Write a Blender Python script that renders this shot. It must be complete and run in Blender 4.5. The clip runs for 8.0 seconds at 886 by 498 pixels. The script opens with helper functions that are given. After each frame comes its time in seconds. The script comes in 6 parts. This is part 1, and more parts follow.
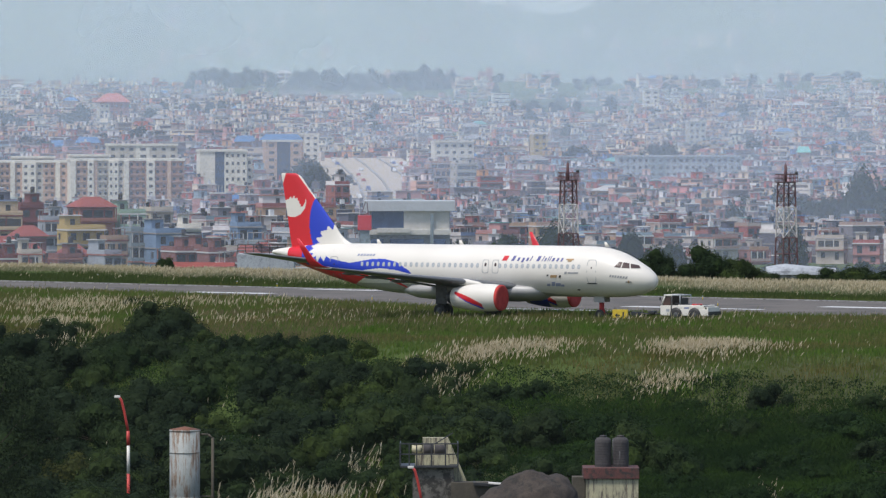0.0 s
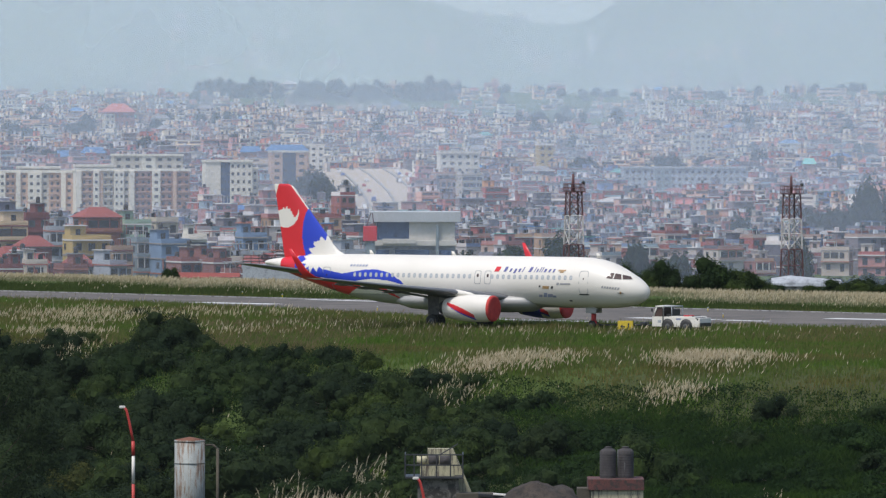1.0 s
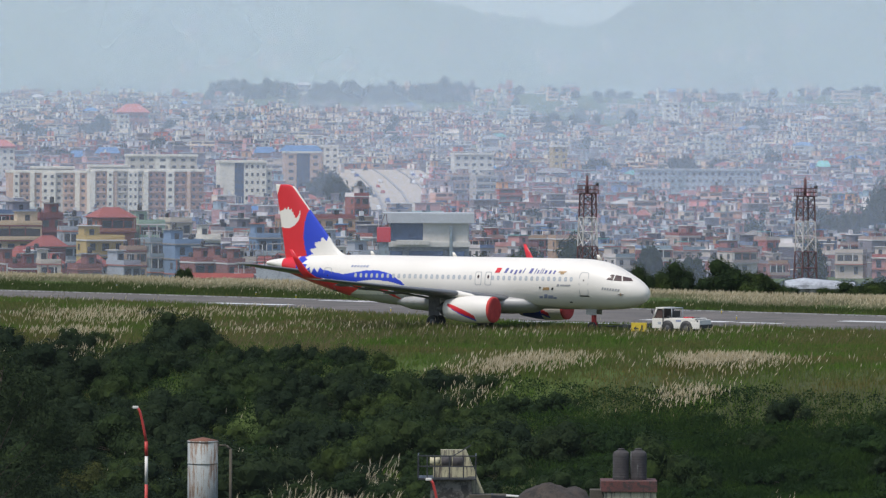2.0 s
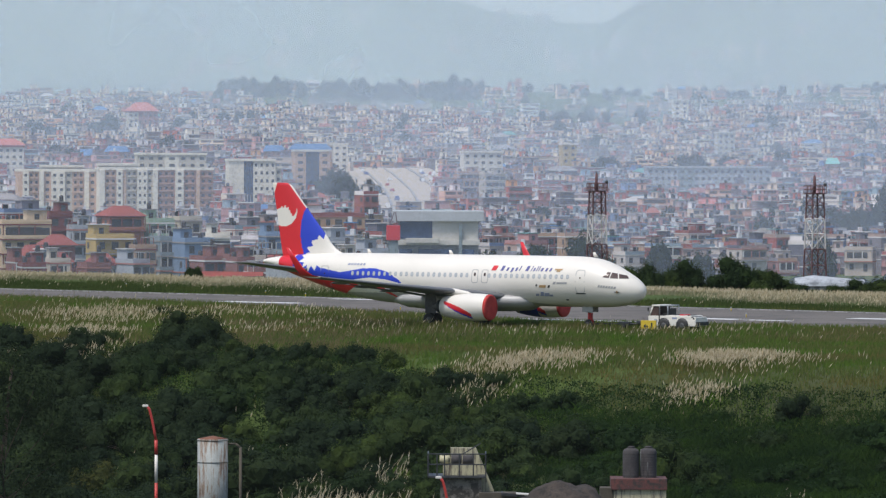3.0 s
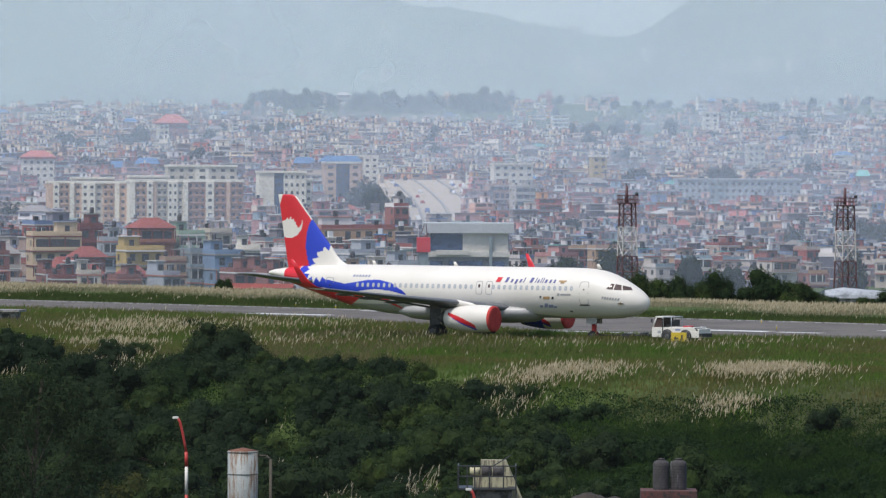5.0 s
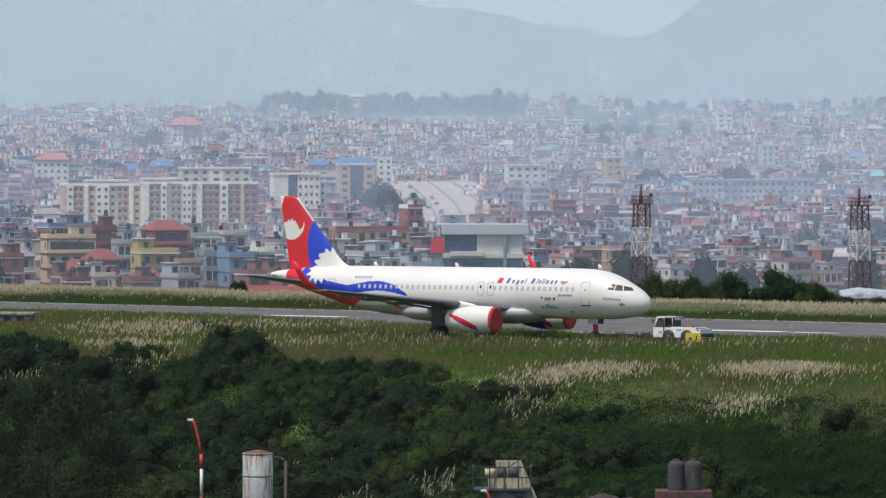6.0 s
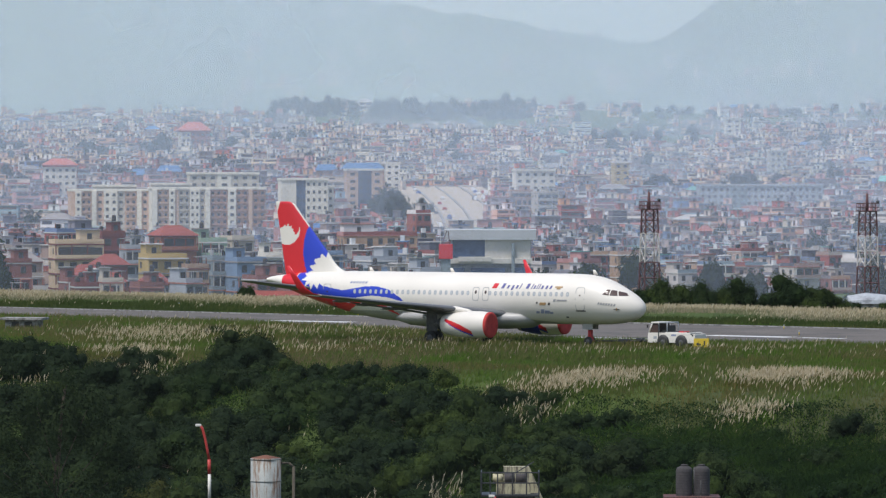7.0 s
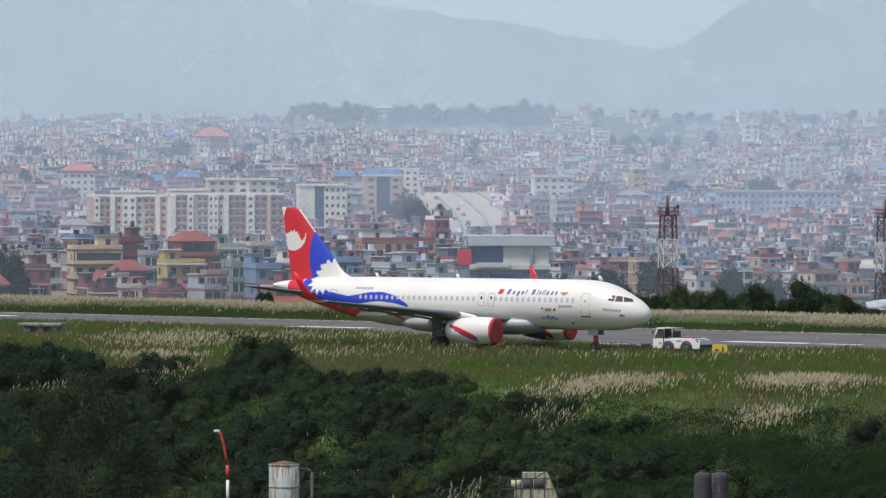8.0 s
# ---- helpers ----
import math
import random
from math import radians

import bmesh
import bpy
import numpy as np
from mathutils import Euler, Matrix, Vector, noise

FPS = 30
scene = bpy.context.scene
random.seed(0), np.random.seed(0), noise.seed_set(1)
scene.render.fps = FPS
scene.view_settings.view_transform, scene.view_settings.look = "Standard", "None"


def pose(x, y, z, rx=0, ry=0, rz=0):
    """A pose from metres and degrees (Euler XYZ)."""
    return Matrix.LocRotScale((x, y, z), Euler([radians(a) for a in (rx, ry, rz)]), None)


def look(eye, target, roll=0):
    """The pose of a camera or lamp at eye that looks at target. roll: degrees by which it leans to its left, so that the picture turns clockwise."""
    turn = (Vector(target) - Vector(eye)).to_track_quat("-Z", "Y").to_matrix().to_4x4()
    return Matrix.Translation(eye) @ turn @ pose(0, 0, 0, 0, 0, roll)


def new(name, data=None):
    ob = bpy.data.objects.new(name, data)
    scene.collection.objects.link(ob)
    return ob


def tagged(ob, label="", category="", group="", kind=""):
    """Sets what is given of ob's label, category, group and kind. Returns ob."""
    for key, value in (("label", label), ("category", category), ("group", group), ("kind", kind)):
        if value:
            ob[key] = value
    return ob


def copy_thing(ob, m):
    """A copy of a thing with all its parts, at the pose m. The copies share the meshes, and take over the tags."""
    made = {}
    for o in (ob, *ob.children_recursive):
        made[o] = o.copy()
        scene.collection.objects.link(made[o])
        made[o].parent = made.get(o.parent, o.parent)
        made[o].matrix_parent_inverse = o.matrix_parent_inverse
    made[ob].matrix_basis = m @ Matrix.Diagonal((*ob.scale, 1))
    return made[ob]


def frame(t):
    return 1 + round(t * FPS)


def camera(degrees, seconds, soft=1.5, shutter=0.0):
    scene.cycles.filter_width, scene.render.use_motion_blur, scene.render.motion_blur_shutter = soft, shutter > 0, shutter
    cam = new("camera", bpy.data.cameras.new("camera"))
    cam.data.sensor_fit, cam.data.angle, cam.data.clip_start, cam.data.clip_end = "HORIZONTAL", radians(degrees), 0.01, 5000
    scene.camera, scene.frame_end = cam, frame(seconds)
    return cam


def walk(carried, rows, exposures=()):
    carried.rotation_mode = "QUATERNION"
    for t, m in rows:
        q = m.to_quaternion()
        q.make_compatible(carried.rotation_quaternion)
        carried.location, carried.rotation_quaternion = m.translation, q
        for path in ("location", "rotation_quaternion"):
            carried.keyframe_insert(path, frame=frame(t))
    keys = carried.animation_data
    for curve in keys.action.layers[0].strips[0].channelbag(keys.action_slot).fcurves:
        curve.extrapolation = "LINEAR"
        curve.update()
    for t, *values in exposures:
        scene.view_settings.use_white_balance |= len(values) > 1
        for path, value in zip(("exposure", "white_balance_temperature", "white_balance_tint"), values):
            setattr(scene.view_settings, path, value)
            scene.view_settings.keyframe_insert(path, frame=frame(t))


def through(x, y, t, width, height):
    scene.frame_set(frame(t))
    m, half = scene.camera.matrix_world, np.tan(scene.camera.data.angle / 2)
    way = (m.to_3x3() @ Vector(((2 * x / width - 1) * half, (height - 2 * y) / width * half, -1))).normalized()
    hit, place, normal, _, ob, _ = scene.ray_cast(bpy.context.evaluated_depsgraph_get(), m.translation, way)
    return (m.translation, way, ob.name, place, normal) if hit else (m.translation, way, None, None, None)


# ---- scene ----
EYE = (0.0, 0.0, 15.9)
cam = camera(8.0, 8.0, soft=1.3)
# seconds, turn to the right, tilt up, lean (degrees)
TURNS = [
    (0, -0.0000, -1.1446, 0.000),
    (0.5, -0.0426, -1.0863, 0.064),
    (1, -0.0488, -1.0456, 0.115),
    (1.5, -0.0722, -1.0406, 0.183),
    (2, -0.1730, -1.0346, 0.300),
    (3.5, -0.3082, -1.0652, 0.140),
    (4, -0.3620, -1.0716, 0.158),
    (4.5, -0.4334, -1.0261, 0.185),
    (5, -0.5327, -0.9449, 0.215),
    (6.5, -0.6901, -0.9236, -0.030),
    (7, -0.7340, -0.8846, 0.031),
    (7.5, -0.8228, -0.8602, 0.040),
    (8, -0.9010, -0.8316, 0.067),
]


def aim(turn, tilt, lean):
    a, b = radians(turn), radians(tilt)
    way = Vector((math.sin(a) * math.cos(b), math.cos(a) * math.cos(b), math.sin(b)))
    return look(EYE, Vector(EYE) + way * 500, lean)


walk(cam, [(t, aim(a, b, c)) for t, a, b, c in TURNS])

# ---- daylight: a hazy, bright overcast noon ----
world = bpy.data.worlds.new("world")
scene.world = world
world.use_nodes = True
wn = world.node_tree
sky = wn.nodes.new("ShaderNodeTexSky")
sky.sky_type, sky.sun_disc = "NISHITA", False
sky.sun_elevation, sky.sun_rotation = radians(62), radians(224)
sky.air_density, sky.dust_density, sky.ozone_density = 1.0, 1.5, 1.0
wn.nodes["Background"].inputs["Strength"].default_value = 0.15
wn.links.new(sky.outputs[0], wn.nodes["Background"].inputs["Color"])
sun = new("sun", bpy.data.lights.new("sun", "SUN"))
sun.data.energy, sun.data.angle, sun.data.color = 3.0, radians(14), (1.0, 0.98, 0.95)
sun.matrix_basis = look((-44, -46, 122), (0, 0, 0))
scene.view_settings.exposure = 0.05


# ---- materials ----
def shader(name):
    m = bpy.data.materials.new(name)
    m.use_nodes = True
    return m, m.node_tree, m.node_tree.nodes["Principled BSDF"]


def ramp_node(nt, fac, stops, constant=False):
    r = nt.nodes.new("ShaderNodeValToRGB")
    r.color_ramp.interpolation = "CONSTANT" if constant else "LINEAR"
    e = r.color_ramp.elements
    while len(e) < len(stops):
        e.new(0.5)
    for k, (p, c) in enumerate(stops):
        e[k].position, e[k].color = p, (*c, 1)
    nt.links.new(fac, r.inputs[0])
    return r.outputs[0]


def noise_node(nt, scale, detail=4, vec=None, rough=0.6):
    n = nt.nodes.new("ShaderNodeTexNoise")
    n.inputs["Scale"].default_value, n.inputs["Detail"].default_value = scale, detail
    n.inputs["Roughness"].default_value = rough
    if vec is None:
        vec = nt.nodes.new("ShaderNodeTexCoord").outputs["Object"]
    nt.links.new(vec, n.inputs["Vector"])
    return n.outputs[0]


def blend(nt, a, b, fac, mode="MIX"):
    m = nt.nodes.new("ShaderNodeMix")
    m.data_type, m.blend_type = "RGBA", mode
    for sock, v in ((m.inputs[0], fac), (m.inputs[6], a), (m.inputs[7], b)):
        if isinstance(v, (int, float)):
            sock.default_value = v
        elif isinstance(v, tuple):
            sock.default_value = (*v, 1)
        else:
            nt.links.new(v, sock)
    return m.outputs[2]


def grained(name, c1, c2, scale=2.0, fine=25.0, rough=0.7, bump=0.2, metal=0.0, stain=None, stain_amount=0.3, spec=0.5, mottle=0.6):
    """Two tones at a broad and a fine scale, with an optional stain and a little relief."""
    m, nt, p = shader(name)
    n1, n2 = noise_node(nt, scale), noise_node(nt, fine, 3)
    col = blend(nt, c1, c2, ramp_node(nt, n1, [(0.35, (0, 0, 0)), (0.65, (1, 1, 1))]))
    col = blend(nt, col, ramp_node(nt, n2, [(0.3, (0.72, 0.72, 0.72)), (0.7, (1.15, 1.15, 1.15))]), mottle, "MULTIPLY")
    if stain:
        n3 = noise_node(nt, scale * 2.7, 6, rough=0.7)
        lo = 0.62 - stain_amount * 0.4
        col = blend(nt, col, stain, ramp_node(nt, n3, [(lo, (0, 0, 0)), (lo + 0.12, (1, 1, 1))]))
    nt.links.new(col, p.inputs["Base Color"])
    p.inputs["Roughness"].default_value, p.inputs["Metallic"].default_value = rough, metal
    p.inputs["Specular IOR Level"].default_value = spec
    if bump:
        b = nt.nodes.new("ShaderNodeBump")
        b.inputs["Strength"].default_value, b.inputs["Distance"].default_value = bump, 0.05
        nt.links.new(n2, b.inputs["Height"])
        nt.links.new(b.outputs[0], p.inputs["Normal"])
    return m


def island_tones(name, tones, rough=0.8, by_object=False, grime=0.35, scale=0.6, bump=0.1):
    """One of several colours for each loose piece (or object), weathered by streaks."""
    m, nt, p = shader(name)
    src = nt.nodes.new("ShaderNodeObjectInfo").outputs["Random"] if by_object else nt.nodes.new("ShaderNodeNewGeometry").outputs["Random Per Island"]
    col = ramp_node(nt, src, [(k / len(tones), c) for k, c in enumerate(tones)], True)
    n = noise_node(nt, scale, 5)
    col = blend(nt, col, ramp_node(nt, n, [(0.3, (0.55, 0.53, 0.5)), (0.6, (1, 1, 1))]), grime, "MULTIPLY")
    nt.links.new(col, p.inputs["Base Color"])
    p.inputs["Roughness"].default_value = rough
    return m


def leafy(name, tones, rough=0.75, through=0.35, broad=None, scale=0.1, vary=0.0):
    """Leaves: a tone for each leaf, drifting over the plant, with some light let through."""
    m, nt, p = shader(name)
    g = nt.nodes.new("ShaderNodeNewGeometry").outputs["Random Per Island"]
    col = ramp_node(nt, g, [(k / (len(tones) - 1), c) for k, c in enumerate(tones)])
    r = nt.nodes.new("ShaderNodeObjectInfo").outputs["Random"]
    col = blend(nt, col, ramp_node(nt, r, [(0, (0.6, 0.72, 0.66)), (0.5, (1, 1, 1)), (1, (1.35, 1.25, 0.8))]), vary, "MULTIPLY")
    if broad:
        n = noise_node(nt, scale, 4)
        col = blend(nt, col, ramp_node(nt, n, [(0.38, broad[0]), (0.5, (1, 1, 1)), (0.62, broad[1])]), 0.9, "MULTIPLY")
    nt.links.new(col, p.inputs["Base Color"])
    p.inputs["Roughness"].default_value = rough
    p.inputs["Specular IOR Level"].default_value = 0.06
    t = nt.nodes.new("ShaderNodeBsdfTranslucent")
    nt.links.new(col, t.inputs[0])
    mix = nt.nodes.new("ShaderNodeMixShader")
    mix.inputs[0].default_value = through
    nt.links.new(p.outputs[0], mix.inputs[1])
    nt.links.new(t.outputs[0], mix.inputs[2])
    nt.links.new(mix.outputs[0], nt.nodes["Material Output"].inputs[0])
    return m


def veil_mat(name, tone, amount, patchy=0.0, scale=0.004):
    """Stand-in for haze: a thin tinted sheet that scatters daylight and lets the rest through."""
    m, nt, p = shader(name)
    nt.nodes.remove(p)
    d, t, tr = nt.nodes.new("ShaderNodeBsdfDiffuse"), nt.nodes.new("ShaderNodeBsdfTranslucent"), nt.nodes.new("ShaderNodeBsdfTransparent")
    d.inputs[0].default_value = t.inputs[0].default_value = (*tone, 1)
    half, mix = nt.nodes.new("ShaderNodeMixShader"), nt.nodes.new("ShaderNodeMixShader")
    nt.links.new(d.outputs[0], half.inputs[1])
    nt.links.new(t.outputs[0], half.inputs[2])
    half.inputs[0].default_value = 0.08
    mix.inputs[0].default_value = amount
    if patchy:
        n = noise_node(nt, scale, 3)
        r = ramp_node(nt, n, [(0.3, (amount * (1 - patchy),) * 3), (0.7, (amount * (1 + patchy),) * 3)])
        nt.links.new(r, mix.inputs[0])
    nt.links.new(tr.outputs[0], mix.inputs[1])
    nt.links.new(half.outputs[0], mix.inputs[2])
    nt.links.new(mix.outputs[0], nt.nodes["Material Output"].inputs[0])
    return m


WHITE = grained("white_paint", (0.72, 0.675, 0.605), (0.67, 0.628, 0.56), 0.25, 3, 0.45, 0.0, mottle=0.03)
# Belly grey, darkened so that its colour carries the underside's shade.
SHADED_GREY = grained("shaded_grey_paint", (0.38, 0.368, 0.35), (0.33, 0.32, 0.305), 0.4, 3, 0.4, 0.0, mottle=0.06)
RED = grained("red_paint", (0.62, 0.02, 0.03), (0.56, 0.018, 0.028), 0.4, 4, 0.32, 0.0, mottle=0.04)
BLUE = grained("blue_paint", (0.02, 0.05, 0.48), (0.017, 0.045, 0.43), 0.4, 4, 0.32, 0.0, mottle=0.04)
WINGGREY = grained("wing_grey", (0.135, 0.138, 0.142), (0.11, 0.113, 0.118), 0.5, 4, 0.42, 0.0, mottle=0.08)
DARKMETAL = grained("dark_metal", (0.05, 0.05, 0.055), (0.09, 0.09, 0.09), 3, 20, 0.5, 0.1, 0.6)
STEEL = grained("steel", (0.45, 0.45, 0.46), (0.35, 0.35, 0.36), 3, 20, 0.35, 0.1, 0.9)
RUBBER = grained("rubber", (0.02, 0.02, 0.02), (0.035, 0.033, 0.03), 4, 30, 0.8, 0.2)
HUB = grained("wheel_hub", (0.13, 0.13, 0.13), (0.09, 0.09, 0.09), 3, 20, 0.6, 0.1, 0.3)
CLOTH_RED = grained("red_cover_cloth", (0.55, 0.05, 0.04), (0.42, 0.03, 0.03), 2, 14, 0.85, 0.4)
CABIN_GLASS = grained("cabin_window", (0.50, 0.51, 0.51), (0.42, 0.44, 0.45), 2, 9, 0.12, 0.0)
DARK_GLASS = grained("dark_glass", (0.10, 0.065, 0.058), (0.07, 0.048, 0.044), 2, 9, 0.1, 0.0)
GOLD = grained("gold_paint", (0.45, 0.28, 0.12), (0.3, 0.2, 0.1), 4, 20, 0.4, 0.0)
LINE = grained("seam", (0.34, 0.34, 0.34), (0.28, 0.28, 0.28), 4, 20, 0.6, 0.0)
YELLOW = grained("yellow_paint", (0.68, 0.48, 0.03), (0.55, 0.38, 0.03), 3, 20, 0.5, 0.1)
BLACK = grained("black_paint", (0.02, 0.02, 0.02), (0.03, 0.03, 0.03), 3, 20, 0.6, 0.0)
ASPHALT = grained("asphalt", (0.124, 0.110, 0.098), (0.152, 0.135, 0.121), 0.08, 3.0, 0.95, 0.2, 0, (0.095, 0.088, 0.083), 0.35, 0.2)
MARKING = grained("worn_marking", (0.72, 0.72, 0.70), (0.5, 0.5, 0.49), 0.8, 6, 0.8, 0.1)
SOIL = grained("soil", (0.10, 0.085, 0.06), (0.07, 0.06, 0.045), 0.5, 5, 0.95, 0.4)
GREENLAND = grained("green_ground", (0.050, 0.078, 0.020), (0.080, 0.105, 0.028), 0.007, 0.5, 0.95, 0.3, 0, (0.055, 0.062, 0.026), 0.35, 0.1)
CONCRETE = grained("concrete", (0.36, 0.35, 0.33), (0.28, 0.27, 0.26), 0.8, 8, 0.9, 0.2, 0, (0.12, 0.11, 0.10), 0.4)


def streaked(name, base, base2, rust):
    """Painted steel with rust running down in streaks and patches."""
    m, nt, p = shader(name)
    co = nt.nodes.new("ShaderNodeTexCoord").outputs["Object"]
    mp = nt.nodes.new("ShaderNodeMapping")
    mp.inputs["Scale"].default_value = (3.2, 3.2, 0.45)
    nt.links.new(co, mp.inputs[0])
    n1, n2, n3 = noise_node(nt, 1.3, 6, mp.outputs[0], 0.7), noise_node(nt, 1.6, 5), noise_node(nt, 14, 4)
    col = blend(nt, base, base2, ramp_node(nt, n2, [(0.35, (0, 0, 0)), (0.65, (1, 1, 1))]))
    col = blend(nt, col, rust, ramp_node(nt, n1, [(0.49, (0, 0, 0)), (0.57, (0.9, 0.9, 0.9))]))
    col = blend(nt, col, (0.09, 0.06, 0.045), ramp_node(nt, n1, [(0.57, (0, 0, 0)), (0.63, (0.85, 0.85, 0.85))]))
    col = blend(nt, col, ramp_node(nt, n3, [(0.3, (0.8, 0.8, 0.8)), (0.7, (1.1, 1.1, 1.1))]), 0.5, "MULTIPLY")
    nt.links.new(col, p.inputs["Base Color"])
    p.inputs["Roughness"].default_value = 0.65
    return m


RUSTWHITE = streaked("rusted_white_steel", (0.32, 0.335, 0.315), (0.25, 0.265, 0.25), (0.19, 0.12, 0.075))
CREAM = streaked("streaked_cream_wall", (0.52, 0.47, 0.29), (0.42, 0.38, 0.25), (0.17, 0.15, 0.11))
RUST = grained("rusty_steel", (0.22, 0.09, 0.05), (0.14, 0.06, 0.04), 2, 14, 0.8, 0.3, 0.2)
TANKPLASTIC = grained("dark_plastic", (0.046, 0.041, 0.041), (0.066, 0.059, 0.058), 1.5, 10, 0.9, 0.1)
REDOXIDE = grained("red_oxide", (0.15, 0.05, 0.04), (0.10, 0.04, 0.034), 1.5, 9, 0.8, 0.2, 0, (0.04, 0.03, 0.026), 0.4)
DARKCONCRETE = grained("weathered_concrete", (0.17, 0.155, 0.13), (0.11, 0.10, 0.085), 0.8, 6, 0.9, 0.2, 0, (0.04, 0.036, 0.03), 0.45)
MASTWHITE = grained("mast_white", (0.62, 0.6, 0.58), (0.45, 0.42, 0.4), 2, 12, 0.6, 0.1, 0, (0.25, 0.13, 0.09), 0.25)
BARK = grained("bark", (0.09, 0.065, 0.045), (0.06, 0.045, 0.035), 3, 20, 0.95, 0.5)
LEAF = leafy("shrub_leaves", [(0.023, 0.039, 0.015), (0.030, 0.048, 0.018), (0.040, 0.060, 0.021), (0.026, 0.042, 0.016)], vary=0.8, broad=((0.72, 0.78, 0.8), (1.4, 1.4, 1.05)), scale=0.45)
LEAF_OLIVE = leafy("olive_leaves", [(0.060, 0.066, 0.018), (0.075, 0.078, 0.022), (0.045, 0.054, 0.016), (0.030, 0.042, 0.016)])
LEAF_GREEN = leafy("lush_leaves", [(0.015, 0.033, 0.010), (0.019, 0.039, 0.011), (0.024, 0.046, 0.013), (0.017, 0.035, 0.010)], broad=((0.62, 0.68, 0.75), (1.25, 1.25, 0.95)), scale=0.15)
LEAF_DARK = leafy("dark_leaves", [(0.015, 0.027, 0.013), (0.021, 0.034, 0.016), (0.028, 0.043, 0.019)], vary=0.4)
GRASS = leafy("grass_blades", [(0.080, 0.120, 0.022), (0.114, 0.148, 0.031), (0.168, 0.152, 0.060), (0.092, 0.127, 0.026)], broad=((0.8, 1.2, 0.6), (1.25, 0.98, 1.05)), scale=0.075)
BERMGRASS = leafy("berm_blades", [(0.045, 0.070, 0.018), (0.062, 0.090, 0.022), (0.085, 0.100, 0.032), (0.052, 0.078, 0.020)], broad=((0.8, 0.85, 0.8), (1.2, 1.1, 1.0)), scale=0.1)
BANKGRASS = leafy("bank_blades", [(0.026, 0.056, 0.011), (0.032, 0.064, 0.014), (0.040, 0.072, 0.016), (0.029, 0.058, 0.012)], broad=((0.5, 0.58, 0.7), (1.3, 1.3, 1.0)), scale=0.16)
DRYGRASS = leafy("dry_grass", [(0.30, 0.26, 0.16), (0.42, 0.36, 0.25), (0.14, 0.17, 0.06)], broad=((0.7, 0.8, 0.6), (1.1, 1.0, 1.0)), scale=0.08)
BROWNGRASS = leafy("brown_grass", [(0.17, 0.13, 0.07), (0.23, 0.18, 0.10), (0.12, 0.13, 0.045)], broad=((0.8, 0.85, 0.8), (1.15, 1.05, 1.0)), scale=0.1)
PLUME = leafy("grass_plumes", [(0.58, 0.49, 0.32), (0.72, 0.63, 0.46), (0.44, 0.35, 0.20), (0.62, 0.53, 0.36)], 0.9, 0.35)


# ---- building blocks ----
def thing(name, m, label, category, group="", kind=""):
    ob = new(name)
    ob.empty_display_size = 0.5
    ob.matrix_basis = m
    return tagged(ob, label, category, group, kind)


def put(name, bm, mats, parent=None, label="", m=None, smooth=False):
    me = bpy.data.meshes.new(name)
    bm.to_mesh(me)
    bm.free()
    return put_mesh(name, me, mats, parent, label, m, smooth)


def put_mesh(name, me, mats, parent=None, label="", m=None, smooth=False):
    for x in mats if isinstance(mats, (list, tuple)) else [mats]:
        me.materials.append(x)
    if smooth:
        me.polygons.foreach_set("use_smooth", [True] * len(me.polygons))
    ob = new(name, me)
    ob.parent = parent
    if m is not None:
        ob.matrix_basis = m
    if label:
        ob["label"] = label
    return ob


def share(name, me, parent, m):
    ob = new(name, me)
    ob.parent = parent
    ob.matrix_basis = m
    return ob


def box(bm, x0, x1, y0, y1, z0, z1, mi=0, m=None, bevel=0.0):
    vs = [bm.verts.new((x, y, z)) for x in (x0, x1) for y in (y0, y1) for z in (z0, z1)]
    fs = [bm.faces.new([vs[k] for k in q]) for q in ((0, 1, 3, 2), (4, 6, 7, 5), (0, 4, 5, 1), (2, 3, 7, 6), (0, 2, 6, 4), (1, 5, 7, 3))]
    for f in fs:
        f.material_index = mi
    if bevel:
        r = bmesh.ops.bevel(bm, geom=list({e for f in fs for e in f.edges}), offset=bevel, segments=2, affect="EDGES", profile=0.7)
        vs = [v for v in r["verts"]]
        for f in r["faces"]:
            f.material_index = mi
    if m is not None:
        bmesh.ops.transform(bm, matrix=m, verts=vs)
    return vs


def tube(bm, a, b, r0, r1=None, n=8, mi=0, cap=True):
    a, b = Vector(a), Vector(b)
    r1 = r0 if r1 is None else r1
    q = (b - a).to_track_quat("Z", "Y").to_matrix()
    rings = []
    for p, r in ((a, r0), (b, r1)):
        rings.append([bm.verts.new(p + q @ Vector((r * math.cos(2 * math.pi * k / n), r * math.sin(2 * math.pi * k / n), 0))) for k in range(n)])
    for k in range(n):
        f = bm.faces.new((rings[0][k], rings[0][(k + 1) % n], rings[1][(k + 1) % n], rings[1][k]))
        f.material_index, f.smooth = mi, n > 5
    if cap:
        for rg in (rings[0][::-1], rings[1]):
            bm.faces.new(rg).material_index = mi


def pipe(bm, pts, r, n=6, tones=None):
    """One bent bar through several points."""
    rings = []
    for k, p in enumerate(pts):
        way = Vector(pts[min(k + 1, len(pts) - 1)]) - Vector(pts[max(k - 1, 0)])
        q = way.to_track_quat("Z", "Y").to_matrix()
        rings.append([bm.verts.new(Vector(p) + q @ Vector((r * math.cos(2 * math.pi * j / n), r * math.sin(2 * math.pi * j / n), 0))) for j in range(n)])
    for i, (a, b) in enumerate(zip(rings, rings[1:])):
        for j in range(n):
            f = bm.faces.new((a[j], a[(j + 1) % n], b[(j + 1) % n], b[j]))
            f.material_index, f.smooth = (tones[i] if tones else 0), n > 5
    bm.faces.new(rings[0][::-1])
    bm.faces.new(rings[-1])


